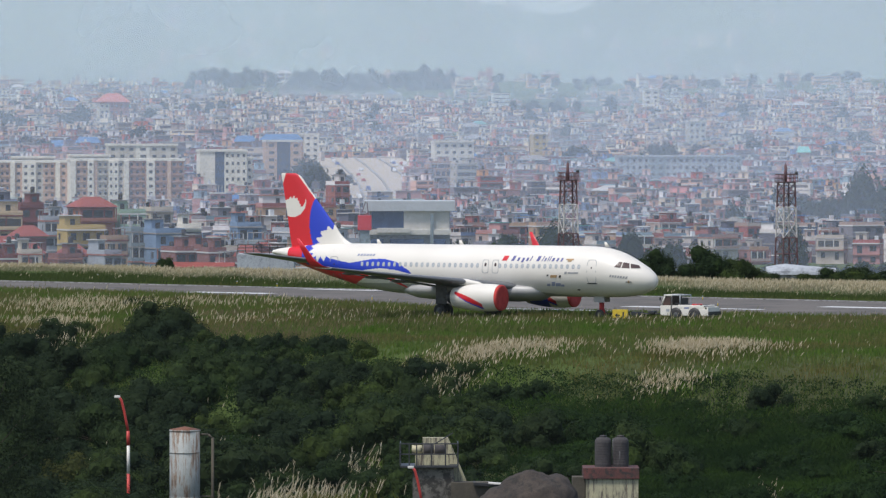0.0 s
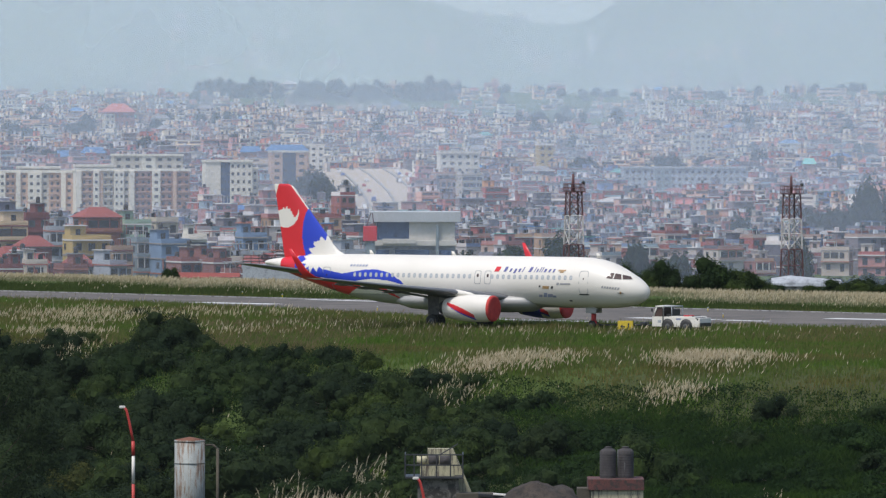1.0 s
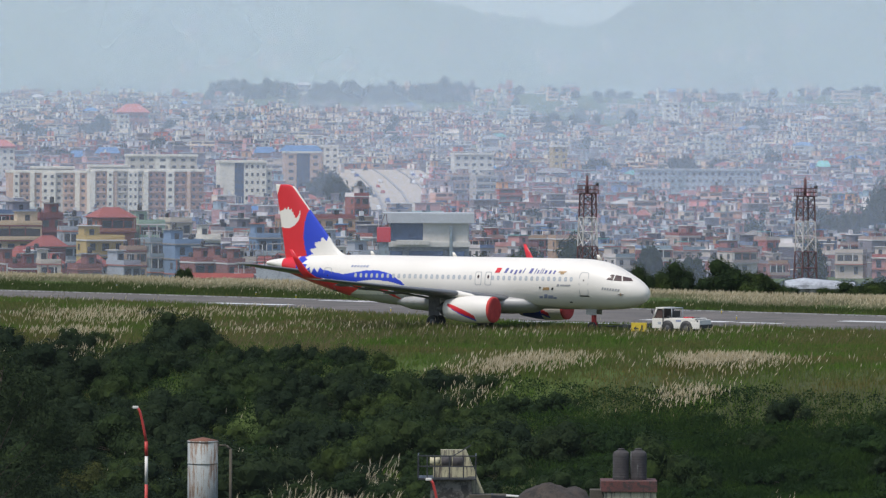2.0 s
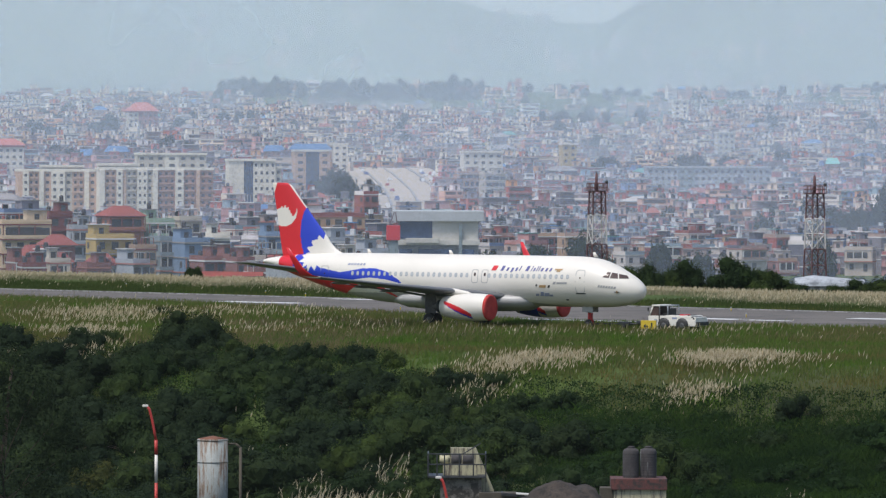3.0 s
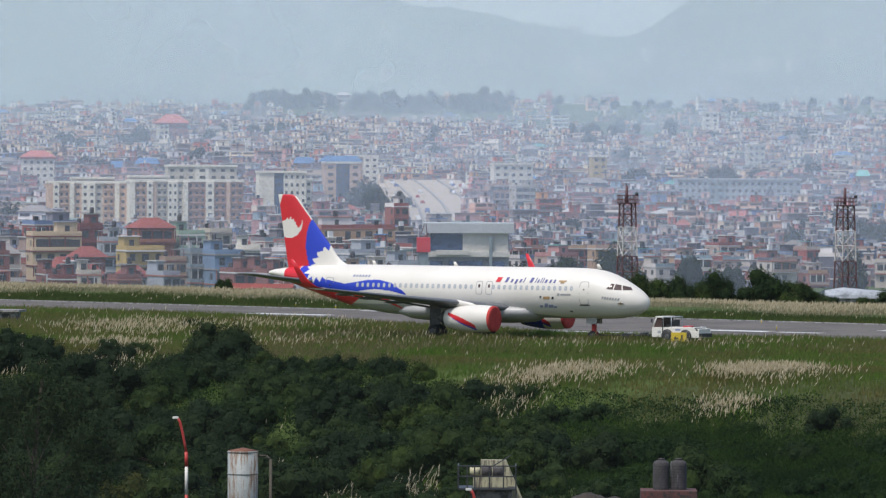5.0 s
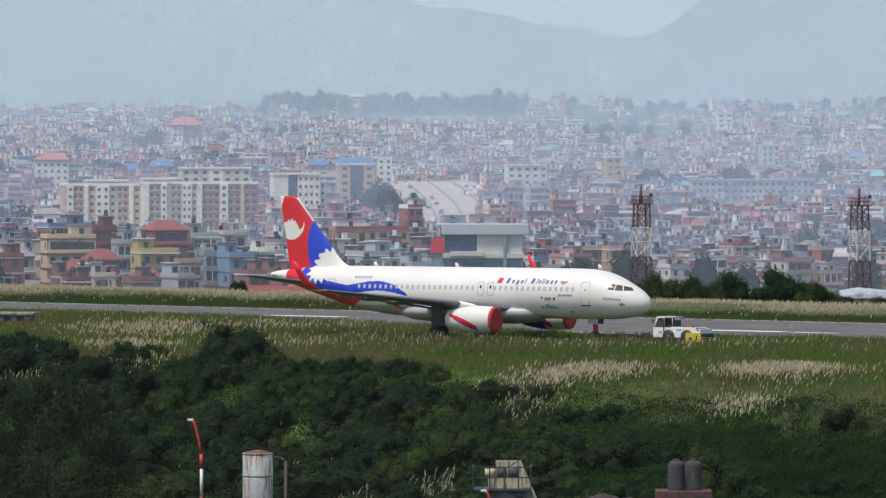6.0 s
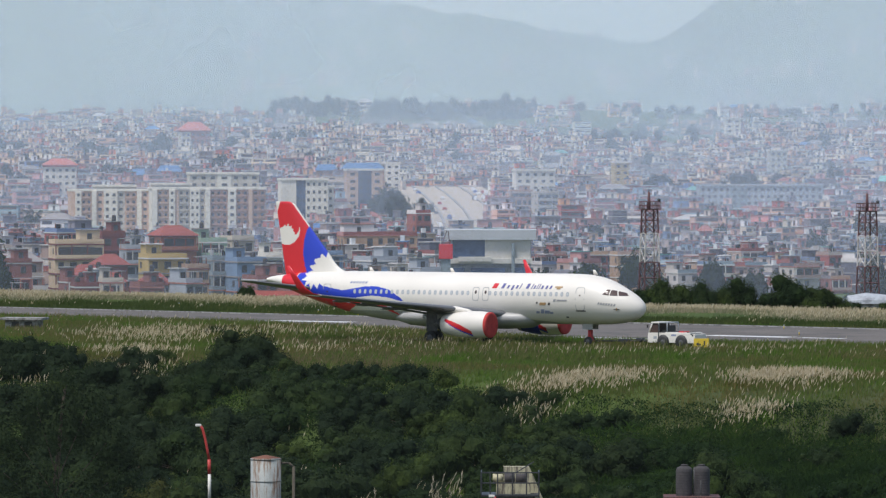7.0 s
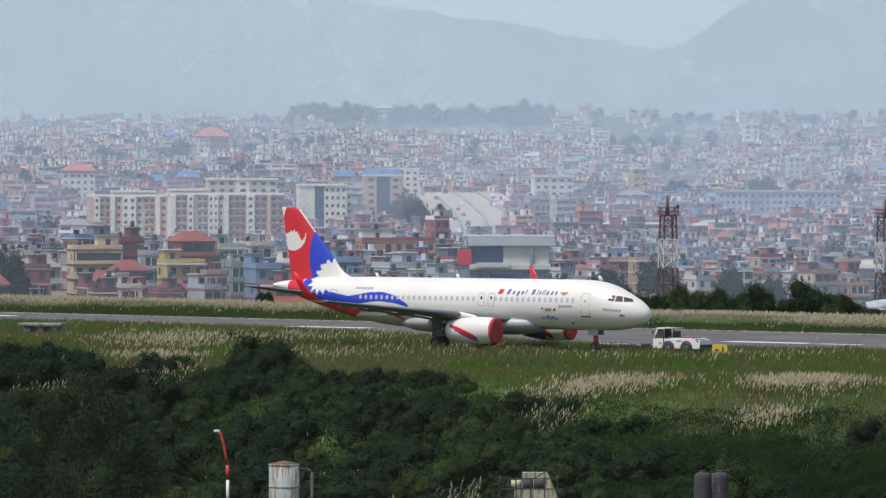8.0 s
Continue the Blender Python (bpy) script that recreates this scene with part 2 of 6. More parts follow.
def spin(bm, profile, n=32, mi=0, axis="Z", close=False):
    """A turned form: profile of (along, radius) round an axis."""
    rings = []
    for s, r in profile:
        ring = []
        for k in range(n):
            a = 2 * math.pi * k / n
            c, d = r * math.cos(a), r * math.sin(a)
            ring.append(bm.verts.new((c, d, s) if axis == "Z" else (s, c, d) if axis == "X" else (c, s, d)))
        rings.append(ring)
    for r0, r1 in zip(rings, rings[1:]):
        for k in range(n):
            f = bm.faces.new((r0[k], r0[(k + 1) % n], r1[(k + 1) % n], r1[k]))
            f.material_index, f.smooth = mi, True
    if close:
        bm.faces.new(rings[0][::-1]).material_index = mi
        bm.faces.new(rings[-1]).material_index = mi
    return rings


def lerp_table(tab, x):
    """Smooth values of a table of (x, a, b, ...) rows."""
    k = 0
    while k < len(tab) - 2 and x > tab[k + 1][0]:
        k += 1
    p, q = tab[k], tab[k + 1]
    f = min(1, max(0, (x - p[0]) / (q[0] - p[0])))
    out = []
    for i in range(1, len(p)):
        def slope(j):
            a, b = tab[max(0, j - 1)], tab[min(len(tab) - 1, j + 1)]
            return (b[i] - a[i]) / (b[0] - a[0])
        h = q[0] - p[0]
        m0, m1 = slope(k) * h, slope(k + 1) * h
        out.append((2 * f**3 - 3 * f**2 + 1) * p[i] + (f**3 - 2 * f**2 + f) * m0 + (3 * f**2 - 2 * f**3) * q[i] + (f**3 - f**2) * m1)
    return out


def inside(poly, x, y):
    c, j = False, len(poly) - 1
    for i in range(len(poly)):
        (xi, yi), (xj, yj) = poly[i], poly[j]
        if (yi > y) != (yj > y) and x < (xj - xi) * (y - yi) / (yj - yi) + xi:
            c = not c
        j = i
    return c


def spot(bearing, distance, z=None):
    """A place by its bearing (thousandths) and distance from the viewer's stand."""
    x = bearing / 1000 * distance
    return Vector((x, distance, land(x, distance) if z is None else z))


# ---- the ground ----
LAND = [(-400, 14.3), (-40, 14.3), (8, 14.25), (30, 11.5), (90, -2), (160, -11), (250, -12), (330, -9.5), (395, -7.2), (425, -4.0), (445, -0.8), (456, 0), (464, 0), (470, 0), (640, 0), (648, -0.1), (672, -0.85), (692, -1.4), (760, -2.8), (860, -6), (1200, -14), (1700, -22), (2600, -20), (3300, -5), (3900, 15), (4300, 33), (4400, 40), (4500, 49), (4600, 60), (4680, 48), (4800, 70), (4930, 100), (5100, 70), (5400, 70), (6000, 150), (6800, 420)]


def across(x, y):
    """The distance as the runway's lie shifts it: bank, field and berm run parallel to the runway."""
    k = min(1, max(0, (1000 - y) / 250)) * min(1, max(0, (y - 200) / 120))
    return y + 0.9 * x * k


FAR_CREST = [(-130, 27), (-60, 26), (-25, 24), (-8, 21.5), (3, 19), (13, 17.6), (21, 18.4), (31, 24), (45, 28), (130, 30)]
CREST = [(-120, 52), (-60, 58), (-16, 62), (41, 74), (61, 103), (77, 128), (120, 150)]


def rise(x, y):
    """The wooded rise at the far end of the city."""
    b = x / y * 1000
    return 1 / (1 + math.exp(-(b + 40) / 2.5)) * (0.85 + 0.15 * math.sin(b * 0.13)) * math.exp(-(((y - 4330) / 80) ** 2))


def land(x, y):
    e = across(x, y)
    z = lerp_table(LAND, e)[0]
    if e < 455:
        k = min(1, (455 - e) / 30)
        z += k * (1.3 * noise.noise((x * 0.03, y * 0.03, 1)) + 0.8 * noise.noise((x * 0.1, y * 0.1, 5)))
    if 652 < e < 1200:
        z += 0.3 * noise.noise((x * 0.08, y * 0.05, 3)) * min(1, (e - 652) / 15)
    if y > 3000:
        k = min(1, (y - 3000) / 1200)
        z += k * 5 * noise.noise((x * 0.004, y * 0.003, 2))
        z += 9 * rise(x, y)
    if 2720 < y < 4100:
        z += 8 * min(1, max(0, (-x / y * 1000 - 21) / 9)) * min(1, (y - 2720) / 200) * min(1, (4100 - y) / 400)
    if y > 4400:
        k = min(1, (y - 4400) / 250)
        z += k * (16 * noise.noise((x * 0.006 + 7, y * 0.005, 4)) + 6 * noise.noise((x * 0.03, y * 0.02, 6)))
        b = x / y * 1000
        z += (lerp_table(FAR_CREST, max(-129, min(129, b)))[0] * 4.93 - 84) * max(0, 1 - abs(y - 4930) / 210)
        z += (lerp_table(CREST, max(-119, min(119, b)))[0] - 60) * math.exp(-(((y - 4600) / 75) ** 2))
    return z


# ---- ground, runway ----
def build_ground():
    rows = [-400, -100, -30, -10, 0, 10, 20, 30, 45, 60, 80, 100, 130, 160, 200, 260, 300, 330] + list(range(345, 500, 4)) + list(range(500, 760, 10)) + list(range(760, 1300, 40)) + list(range(1300, 4300, 100)) + list(range(4300, 5130, 18)) + list(range(5150, 6850, 100))
    cols = [k / 60 for k in range(-60, 61)]
    verts, faces = [], []
    for y in rows:
        half = 70 + 0.16 * max(y, 100)
        for c in cols:
            x = half * c
            verts.append((x, y, land(x, y)))
    n = len(cols)
    for r in range(len(rows) - 1):
        for c in range(n - 1):
            faces.append((r * n + c, r * n + c + 1, (r + 1) * n + c + 1, (r + 1) * n + c))
    me = bpy.data.meshes.new("ground")
    me.from_pydata(verts, [], faces)
    ob = put_mesh("ground", me, GREENLAND, smooth=True)
    tagged(ob, "green grassy ground falling to a bank and rising to hazy hills", "ground", kind="structure")


def flat(bm, pts, z, mi=0, thick=0.05):
    top = [bm.verts.new((x, y, z)) for x, y in pts]
    low = [bm.verts.new((x, y, z - thick)) for x, y in pts]
    f = bm.faces.new(top)
    f.material_index = mi
    if f.normal.z < 0:
        f.normal_flip()
    for k in range(len(pts)):
        bm.faces.new((top[k], low[k], low[k - 1], top[k - 1])).material_index = mi


RW = Vector((math.cos(radians(42)), -math.sin(radians(42)), 0))  # the runway's direction
RN = Vector((-RW.y, RW.x, 0))  # away from the viewer
R0 = Vector((-7.3, 600.0, 0))  # a point on the far edge


def rw(s, q):
    p = R0 + RW * s + RN * q
    return (p.x, p.y)


def build_runway():
    bm = bmesh.new()
    pad = [(78, 486), (37.5, 517), (5.6, 534.5), (-1.0, 548)]
    flat(bm, [rw(-130, 0), rw(170, 0), (100, 478)] + pad + [rw(-8, -19), rw(-130, -19)], 0.03)
    bm.normal_update()
    ob = put("runway", bm, ASPHALT)
    tagged(ob, "grey worn asphalt runway with a widened edge", "runway", kind="structure")
    bm = bmesh.new()
    flat(bm, [rw(-130, 0.6), rw(170, 0.6), rw(170, 0.0), rw(-130, 0.0)], 0.10, 0, 0.1)
    ob = put("kerb", bm, CONCRETE)
    tagged(ob, "low pale concrete edging along the runway", "kerb", kind="structure")
    marks = thing("runway_marking", pose(0, 0, 0), "worn white painted stripes on the runway", "marking", kind="structure")
    for x0, y0, x1, y1, w in ((-23, 594, -15.4, 588.4, 2.2), (33.5, 546.5, 47, 536, 2.2), (16.6, 547.5, 23.5, 541.9, 2.2), (4.4, 541.5, 15.5, 533.2, 1.2), (23.9, 540.5, 27.5, 537.5, 1.2), (-13, 604.5, -5.5, 597.8, 1.2), (-62, 640, -52, 631, 2.2)):
        side = Vector((x1 - x0, y1 - y0, 0)).normalized().cross(Vector((0, 0, 1))) * w
        bm = bmesh.new()
        flat(bm, [(x0, y0), (x1, y1), (x1 + side.x, y1 + side.y), (x0 + side.x, y0 + side.y)], 0.036, 0, 0.003)
        put("stripe", bm, MARKING, marks)
    bm = bmesh.new()
    flat(bm, [(44, 612), (110, 560), (113, 568), (46, 622)], 0.03)
    tagged(put("side_road", bm, CONCRETE), "pale concrete side road behind the grass berm", "road", kind="structure")


build_ground()
build_runway()


# ---- the airliner: x forward from the main wheels, y to its left ----
HULL = [(17.86, 3.12, 3.12, 0.0), (17.80, 3.40, 2.84, 0.29), (17.55, 3.74, 2.5, 0.64), (17.0, 4.18, 2.2, 1.04), (16.3, 4.58, 1.98, 1.36), (15.5, 5.0, 1.85, 1.62), (14.7, 5.36, 1.79, 1.79), (13.6, 5.67, 1.76, 1.91), (12.2, 5.83, 1.75, 1.97), (9, 5.86, 1.74, 1.98), (-4, 5.86, 1.74, 1.98), (-7, 5.86, 1.85, 1.97), (-10, 5.85, 2.3, 1.86), (-13, 5.80, 3.05, 1.55), (-15.5, 5.68, 3.8, 1.12), (-17.3, 5.5, 4.4, 0.74), (-18.6, 5.33, 4.8, 0.42), (-19.1, 5.2, 4.9, 0.24)]
HULL_UP = sorted(HULL)


def hull(x):
    return lerp_table(HULL_UP, x)


def hull_side(x, z, out=0.0):
    """The y of the starboard skin at x, z."""
    top, low, w = hull(x)
    c, h = (top + low) / 2, max(0.01, (top - low) / 2)
    return -(max(0.0, w + out) * math.sqrt(max(0.0, 1 - ((z - c) / (h + out)) ** 2)))


WAVE_TOP = [(-15.6, 5.95), (-12.25, 5.95), (-12.3, 4.6), (-11.4, 4.44), (-10.4, 4.28), (-9.3, 4.44), (-8.2, 4.62), (-7.0, 4.66), (-5.7, 4.4), (-4.5, 3.72), (-4.3, 3.5)]
WAVE_LOW = [(-4.4, 3.45), (-5.8, 3.75), (-7.3, 3.88), (-8.2, 3.8), (-9.5, 3.62), (-12, 3.75), (-15.0, 4.05), (-15.5, 4.4)]
RED_TAIL = [(-15.2, 4.2), (-12, 3.72), (-9.5, 3.58), (-8.2, 3.4), (-8.7, 3.2), (-9.8, 2.75), (-11.2, 2.2), (-12.6, 1.7), (-15, 2.3), (-17.2, 4.0), (-17.2, 5.6), (-15.8, 5.9), (-15.4, 4.9)]
RED_FLASH = [(-7.6, 3.3), (-5.2, 2.35), (-4.3, 1.95), (-5.4, 2.65), (-6.3, 3.2)]
SPIKES = [(-14.6, 6.1), (-14.55, 5.75), (-15.0, 5.62), (-14.5, 5.4), (-14.95, 5.05), (-14.35, 5.02), (-14.55, 4.5), (-14.0, 4.82), (-13.85, 4.25), (-13.5, 4.76), (-13.1, 4.35), (-12.9, 4.8), (-12.4, 4.55), (-12.25, 4.8), (-11.9, 6.1)]


def hull_paint(x, z):
    if inside(SPIKES, x, z):
        return 0
    if inside(WAVE_TOP + WAVE_LOW, x, z):
        return 2
    if inside(RED_TAIL, x, z) or inside(RED_FLASH, x, z):
        return 1
    # Grey low on the hull: the underside's shade painted on, thinning towards the nose.
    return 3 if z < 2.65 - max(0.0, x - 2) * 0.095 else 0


def loft_hull(parent):
    xs = [17.86, 17.85, 17.82, 17.77, 17.7, 17.6, 17.45, 17.25]
    x = 17.0
    while x > -3.8:
        xs.append(x)
        x -= 0.25
    while x > -19.1:
        xs.append(x)
        x -= 0.075
    xs.append(-19.1)
    n = 264
    verts, faces, mats = [], [], []
    for x in xs:
        top, low, w = hull(x)
        c, h = (top + low) / 2, (top - low) / 2
        for k in range(n):
            a = 2 * math.pi * k / n
            verts.append((x, w * math.cos(a), c + h * math.sin(a)))
    for i in range(len(xs) - 1):
        for k in range(n):
            q = (i * n + k, i * n + (k + 1) % n, (i + 1) * n + (k + 1) % n, (i + 1) * n + k)
            faces.append(q)
            mats.append(hull_paint(sum(verts[j][0] for j in q) / 4, sum(verts[j][2] for j in q) / 4))
    faces.append(tuple(range((len(xs) - 1) * n, len(xs) * n)))
    mats.append(0)
    me = bpy.data.meshes.new("fuselage")
    me.from_pydata(verts, [], faces)
    me.polygons.foreach_set("material_index", mats)
    return put_mesh("fuselage", me, [WHITE, RED, BLUE, SHADED_GREY], parent, "glossy white fuselage with a red and blue tail sweep", smooth=True)


def foil(bm, secs, n=14, vertical=False, paint=None):
    """Loft of thin sections: (x front, x back, y, z, thickness); vertical sections run along z."""
    rings = []
    for xf, xb, y, z, t in secs:
        ring = []
        for k in range(2 * n):
            u = k / n if k < n else 2 - k / n
            s = 1 if k < n else -1
            f = (1 - math.cos(math.pi * u)) / 2
            th = s * t * (2.97 * math.sqrt(f) - 1.26 * f - 3.5 * f * f + 2.84 * f**3 - 1.02 * f**4) * 0.52
            ring.append(bm.verts.new((xf + (xb - xf) * f, y + th, z) if vertical else (xf + (xb - xf) * f, y, z + th)))
        rings.append(ring)
    for a, b in zip(rings, rings[1:]):
        for k in range(2 * n):
            f = bm.faces.new((a[k], a[(k + 1) % (2 * n)], b[(k + 1) % (2 * n)], b[k]))
            f.smooth = True
            if paint:
                c = f.calc_center_median()
                f.material_index = paint(c)
    bm.faces.new(rings[0])
    bm.faces.new(rings[-1][::-1])
    bmesh.ops.recalc_face_normals(bm, faces=bm.faces)


FIN = [(5.3, -10.0, -17.2), (5.75, -11.1, -17.3), (6.05, -11.75, -17.36), (6.6, -12.4, -17.45), (7.2, -12.85, -17.55), (8.6, -14.05, -17.78), (10.5, -15.65, -18.1), (11.4, -16.4, -18.28), (11.62, -16.9, -18.3)]
FIN_BLUE = [(-14.75, 9.75), (-15.05, 9.25), (-15.3, 8.4), (-15.4, 7.3), (-15.25, 6.4), (-15.0, 5.6), (-15.6, 5.2), (-14.75, 5.2), (-14.9, 5.7), (-14.4, 5.85), (-14.65, 6.25), (-14.1, 6.4), (-14.25, 6.85), (-13.65, 6.9), (-13.52, 7.3), (-13.05, 6.9), (-12.98, 7.6), (-13.2, 8.1), (-13.4, 8.05), (-13.5, 9.2)]
SUN = [(-17.95, 9.35), (-17.5, 9.52), (-17.3, 9.7), (-17.2, 9.5), (-16.95, 9.78), (-16.9, 9.5), (-16.62, 9.62), (-16.65, 9.35), (-16.38, 9.35), (-16.5, 9.12), (-16.2, 9.0), (-16.42, 8.86), (-16.05, 8.9), (-15.85, 9.2), (-15.75, 9.62), (-15.72, 9.2), (-15.85, 8.75), (-16.2, 8.3), (-16.75, 8.02), (-17.4, 8.0), (-17.8, 8.1)]


def fin_paint(c):
    x, z = c.x, c.z
    front = -12.98 - (z - 7.3) * 0.86
    if inside(SUN, x, z) or (z > 10.6 and x < -17.85 + (11.6 - z) * -0.35 and x < -17.8):
        return 0
    if inside(FIN_BLUE, x, z):
        return 2
    if x > front - 0.02 or (z < 6.9 and x > -14.9) or (z < 7.9 and x > -13.3):
        return 0
    return 1 if x < -15.0 or z > 9.2 else 0


def build_fin(parent):
    secs = []
    for k in range(95):
        z = 5.3 + (11.62 - 5.3) * k / 94
        xf, xb = lerp_table(FIN, z)
        secs.append((xf, xb, 0, z, 0.105 * (xf - xb) * (0.75 if z > 11.5 else 1)))
    bm = bmesh.new()
    foil(bm, secs, 64, True, fin_paint)
    put("tail_fin", bm, [WHITE, RED, BLUE], parent, "red, blue and white painted tail fin")


def wing_half(parent, s):
    bm = bmesh.new()
    secs = [(6.2, -1.3, 1.2, 2.45, 0.95), (5.5, -1.25, 1.95, 2.55, 0.82), (3.3, -1.35, 6.3, 3.05, 0.56), (0.9, -2.4, 11, 3.55, 0.36), (-1.9, -3.75, 16.3, 4.15, 0.2), (-2.3, -3.95, 16.9, 4.25, 0.17)]
    foil(bm, [(a, b, s * y, z, t) for a, b, y, z, t in secs], 12, False, lambda c: 1)
    wing = put("wing", bm, [WHITE, WINGGREY], parent, "swept grey wing with flap track fairings")
    bm = bmesh.new()
    foil(bm, [(a, b, s * y, z, t) for a, b, y, z, t in [(-2.32, -3.96, 16.92, 4.26, 0.15), (-2.9, -4.05, 17.3, 4.42, 0.13), (-3.45, -4.3, 17.55, 4.85, 0.1), (-4.15, -4.72, 17.75, 5.8, 0.07), (-4.75, -5.02, 17.9, 6.6, 0.04)]], 8, True)
    put("winglet", bm, [RED, WHITE], wing, "upturned red wing tip")
    for y, x0, n in ((7.6, -0.7, 3.6), (10.9, -1.6, 3.0), (13.9, -2.6, 2.2)):
        bm = bmesh.new()
        prof = [(0, 0.02), (0.15, 0.09), (0.4, 0.13), (0.7, 0.11), (0.92, 0.05), (1, 0.01)]
        spin(bm, [(-a * n, r) for a, r in prof], 12, 0, "X")
        bmesh.ops.transform(bm, matrix=pose(x0 + 1.5, s * y, 2.1 + 0.107 * y + 0.28, 0, -4, 0) @ Matrix.Diagonal((1, 0.9, 1.5, 1)), verts=bm.verts)
        put("flap_track_fairing", bm, WINGGREY, wing, smooth=True)
    bm = bmesh.new()
    foil(bm, [(a, b, s * y, z, t) for a, b, y, z, t in [(-1.15, -2.3, 2.05, 2.45, 0.16), (-1.25, -2.2, 6.2, 2.9, 0.13), (-1.9, -2.9, 9.0, 3.2, 0.1), (-2.5, -3.2, 12.2, 3.58, 0.08)]], 6)
    put("flap", bm, WINGGREY, wing)
    return wing


def build_engine(parent, s):
    y = 5.75 * s
    bm = bmesh.new()
    out = [(6.72, 1.0), (6.8, 1.06)] + [(6.6 - 0.08 * k, lerp_table([(2.2, 0.84), (2.9, 0.98), (3.9, 1.15), (4.9, 1.23), (5.9, 1.22), (6.6, 1.15)], 6.6 - 0.08 * k)[0]) for k in range(54)] + [(2.26, 0.8), (2.6, 0.76)]
    spin(bm, out, 96, 0, "X")
    for f in bm.faces:
        c = f.calc_center_median()
        t = (c.x - 2.75) / 2.75
        if 0 < t < 1 and abs(c.y) > 0.3:
            e = c.z - (0.5 - 1.25 * t**0.8)
            if -0.12 < e < 0.06 + 0.95 * t * (1.1 - t):
                f.material_index = 1
            elif -0.12 - 0.2 * t < e <= -0.12:
                f.material_index = 2
            # Port pod's inner flank: dark blue spread wide to paint in its shade.
            if s > 0 and c.y < 0 and t < 0.72:
                f.material_index = 2
    bmesh.ops.transform(bm, matrix=pose(0, y, 1.74) @ Matrix.Diagonal((1, 0.9, 0.9, 1)), verts=bm.verts)
    nac = put("engine_nacelle", bm, [WHITE, RED, BLUE], parent, "white engine pod with a red and blue sweep")
    bm = bmesh.new()
    spin(bm, [(6.6, 1.17), (6.78, 1.14), (6.84, 1.02), (6.8, 0.6), (6.76, 0.02)], 40, 0, "X", True)
    bmesh.ops.transform(bm, matrix=pose(0, y, 1.74) @ Matrix.Diagonal((1, 0.9, 0.9, 1)), verts=bm.verts)
    put("inlet_cover", bm, CLOTH_RED, nac, "red fabric engine inlet cover")
    bm = bmesh.new()
    spin(bm, [(2.7, 0.74), (1.9, 0.62), (1.75, 0.5), (1.8, 0.35), (1.2, 0.06)], 32, 0, "X", True)
    bmesh.ops.transform(bm, matrix=pose(0, y, 1.74) @ Matrix.Diagonal((1, 0.9, 0.9, 1)), verts=bm.verts)
    put("exhaust_nozzle", bm, DARKMETAL, nac)
    bm = bmesh.new()
    foil(bm, [(5.4, 0.9, y, 2.7, 0.42), (4.6, 0.7, y, 3.0, 0.4), (3.4, 0.6, y, 3.22, 0.3)], 8, True)
    put("pylon", bm, WHITE, nac)


def wheel_mesh(r, w, name):
    bm = bmesh.new()
    spin(bm, [(-w / 2, r * 0.45), (-w / 2, r * 0.85), (-w * 0.36, r * 0.97), (0, r), (w * 0.36, r * 0.97), (w / 2, r * 0.85), (w / 2, r * 0.45)], 28, 0, "Y", True)
    spin(bm, [(-w / 2 - 0.01, r * 0.05), (-w / 2 - 0.012, r * 0.42), (-w / 2 + 0.02, r * 0.5)], 20, 1, "Y")
    spin(bm, [(w / 2 + 0.01, r * 0.05), (w / 2 + 0.012, r * 0.42), (w / 2 - 0.02, r * 0.5)], 20, 1, "Y")
    for k in range(5):
        a = 2 * math.pi * k / 5
        for s in (-1, 1):
            tube(bm, (0.28 * r * math.cos(a), s * (w / 2), 0.28 * r * math.sin(a)), (0.28 * r * math.cos(a), s * (w / 2 + 0.03), 0.28 * r * math.sin(a)), 0.06 * r, n=6, mi=1)
    me = bpy.data.meshes.new(name)
    bm.to_mesh(me)
    bm.free()
    me.materials.append(RUBBER)
    me.materials.append(HUB)
    return me


PLANE_AT, PLANE_YAW = Vector((2.06, 518.0, 0.05)), -32.06
ROLLING = []  # wheels that turn: object, radius, rest place


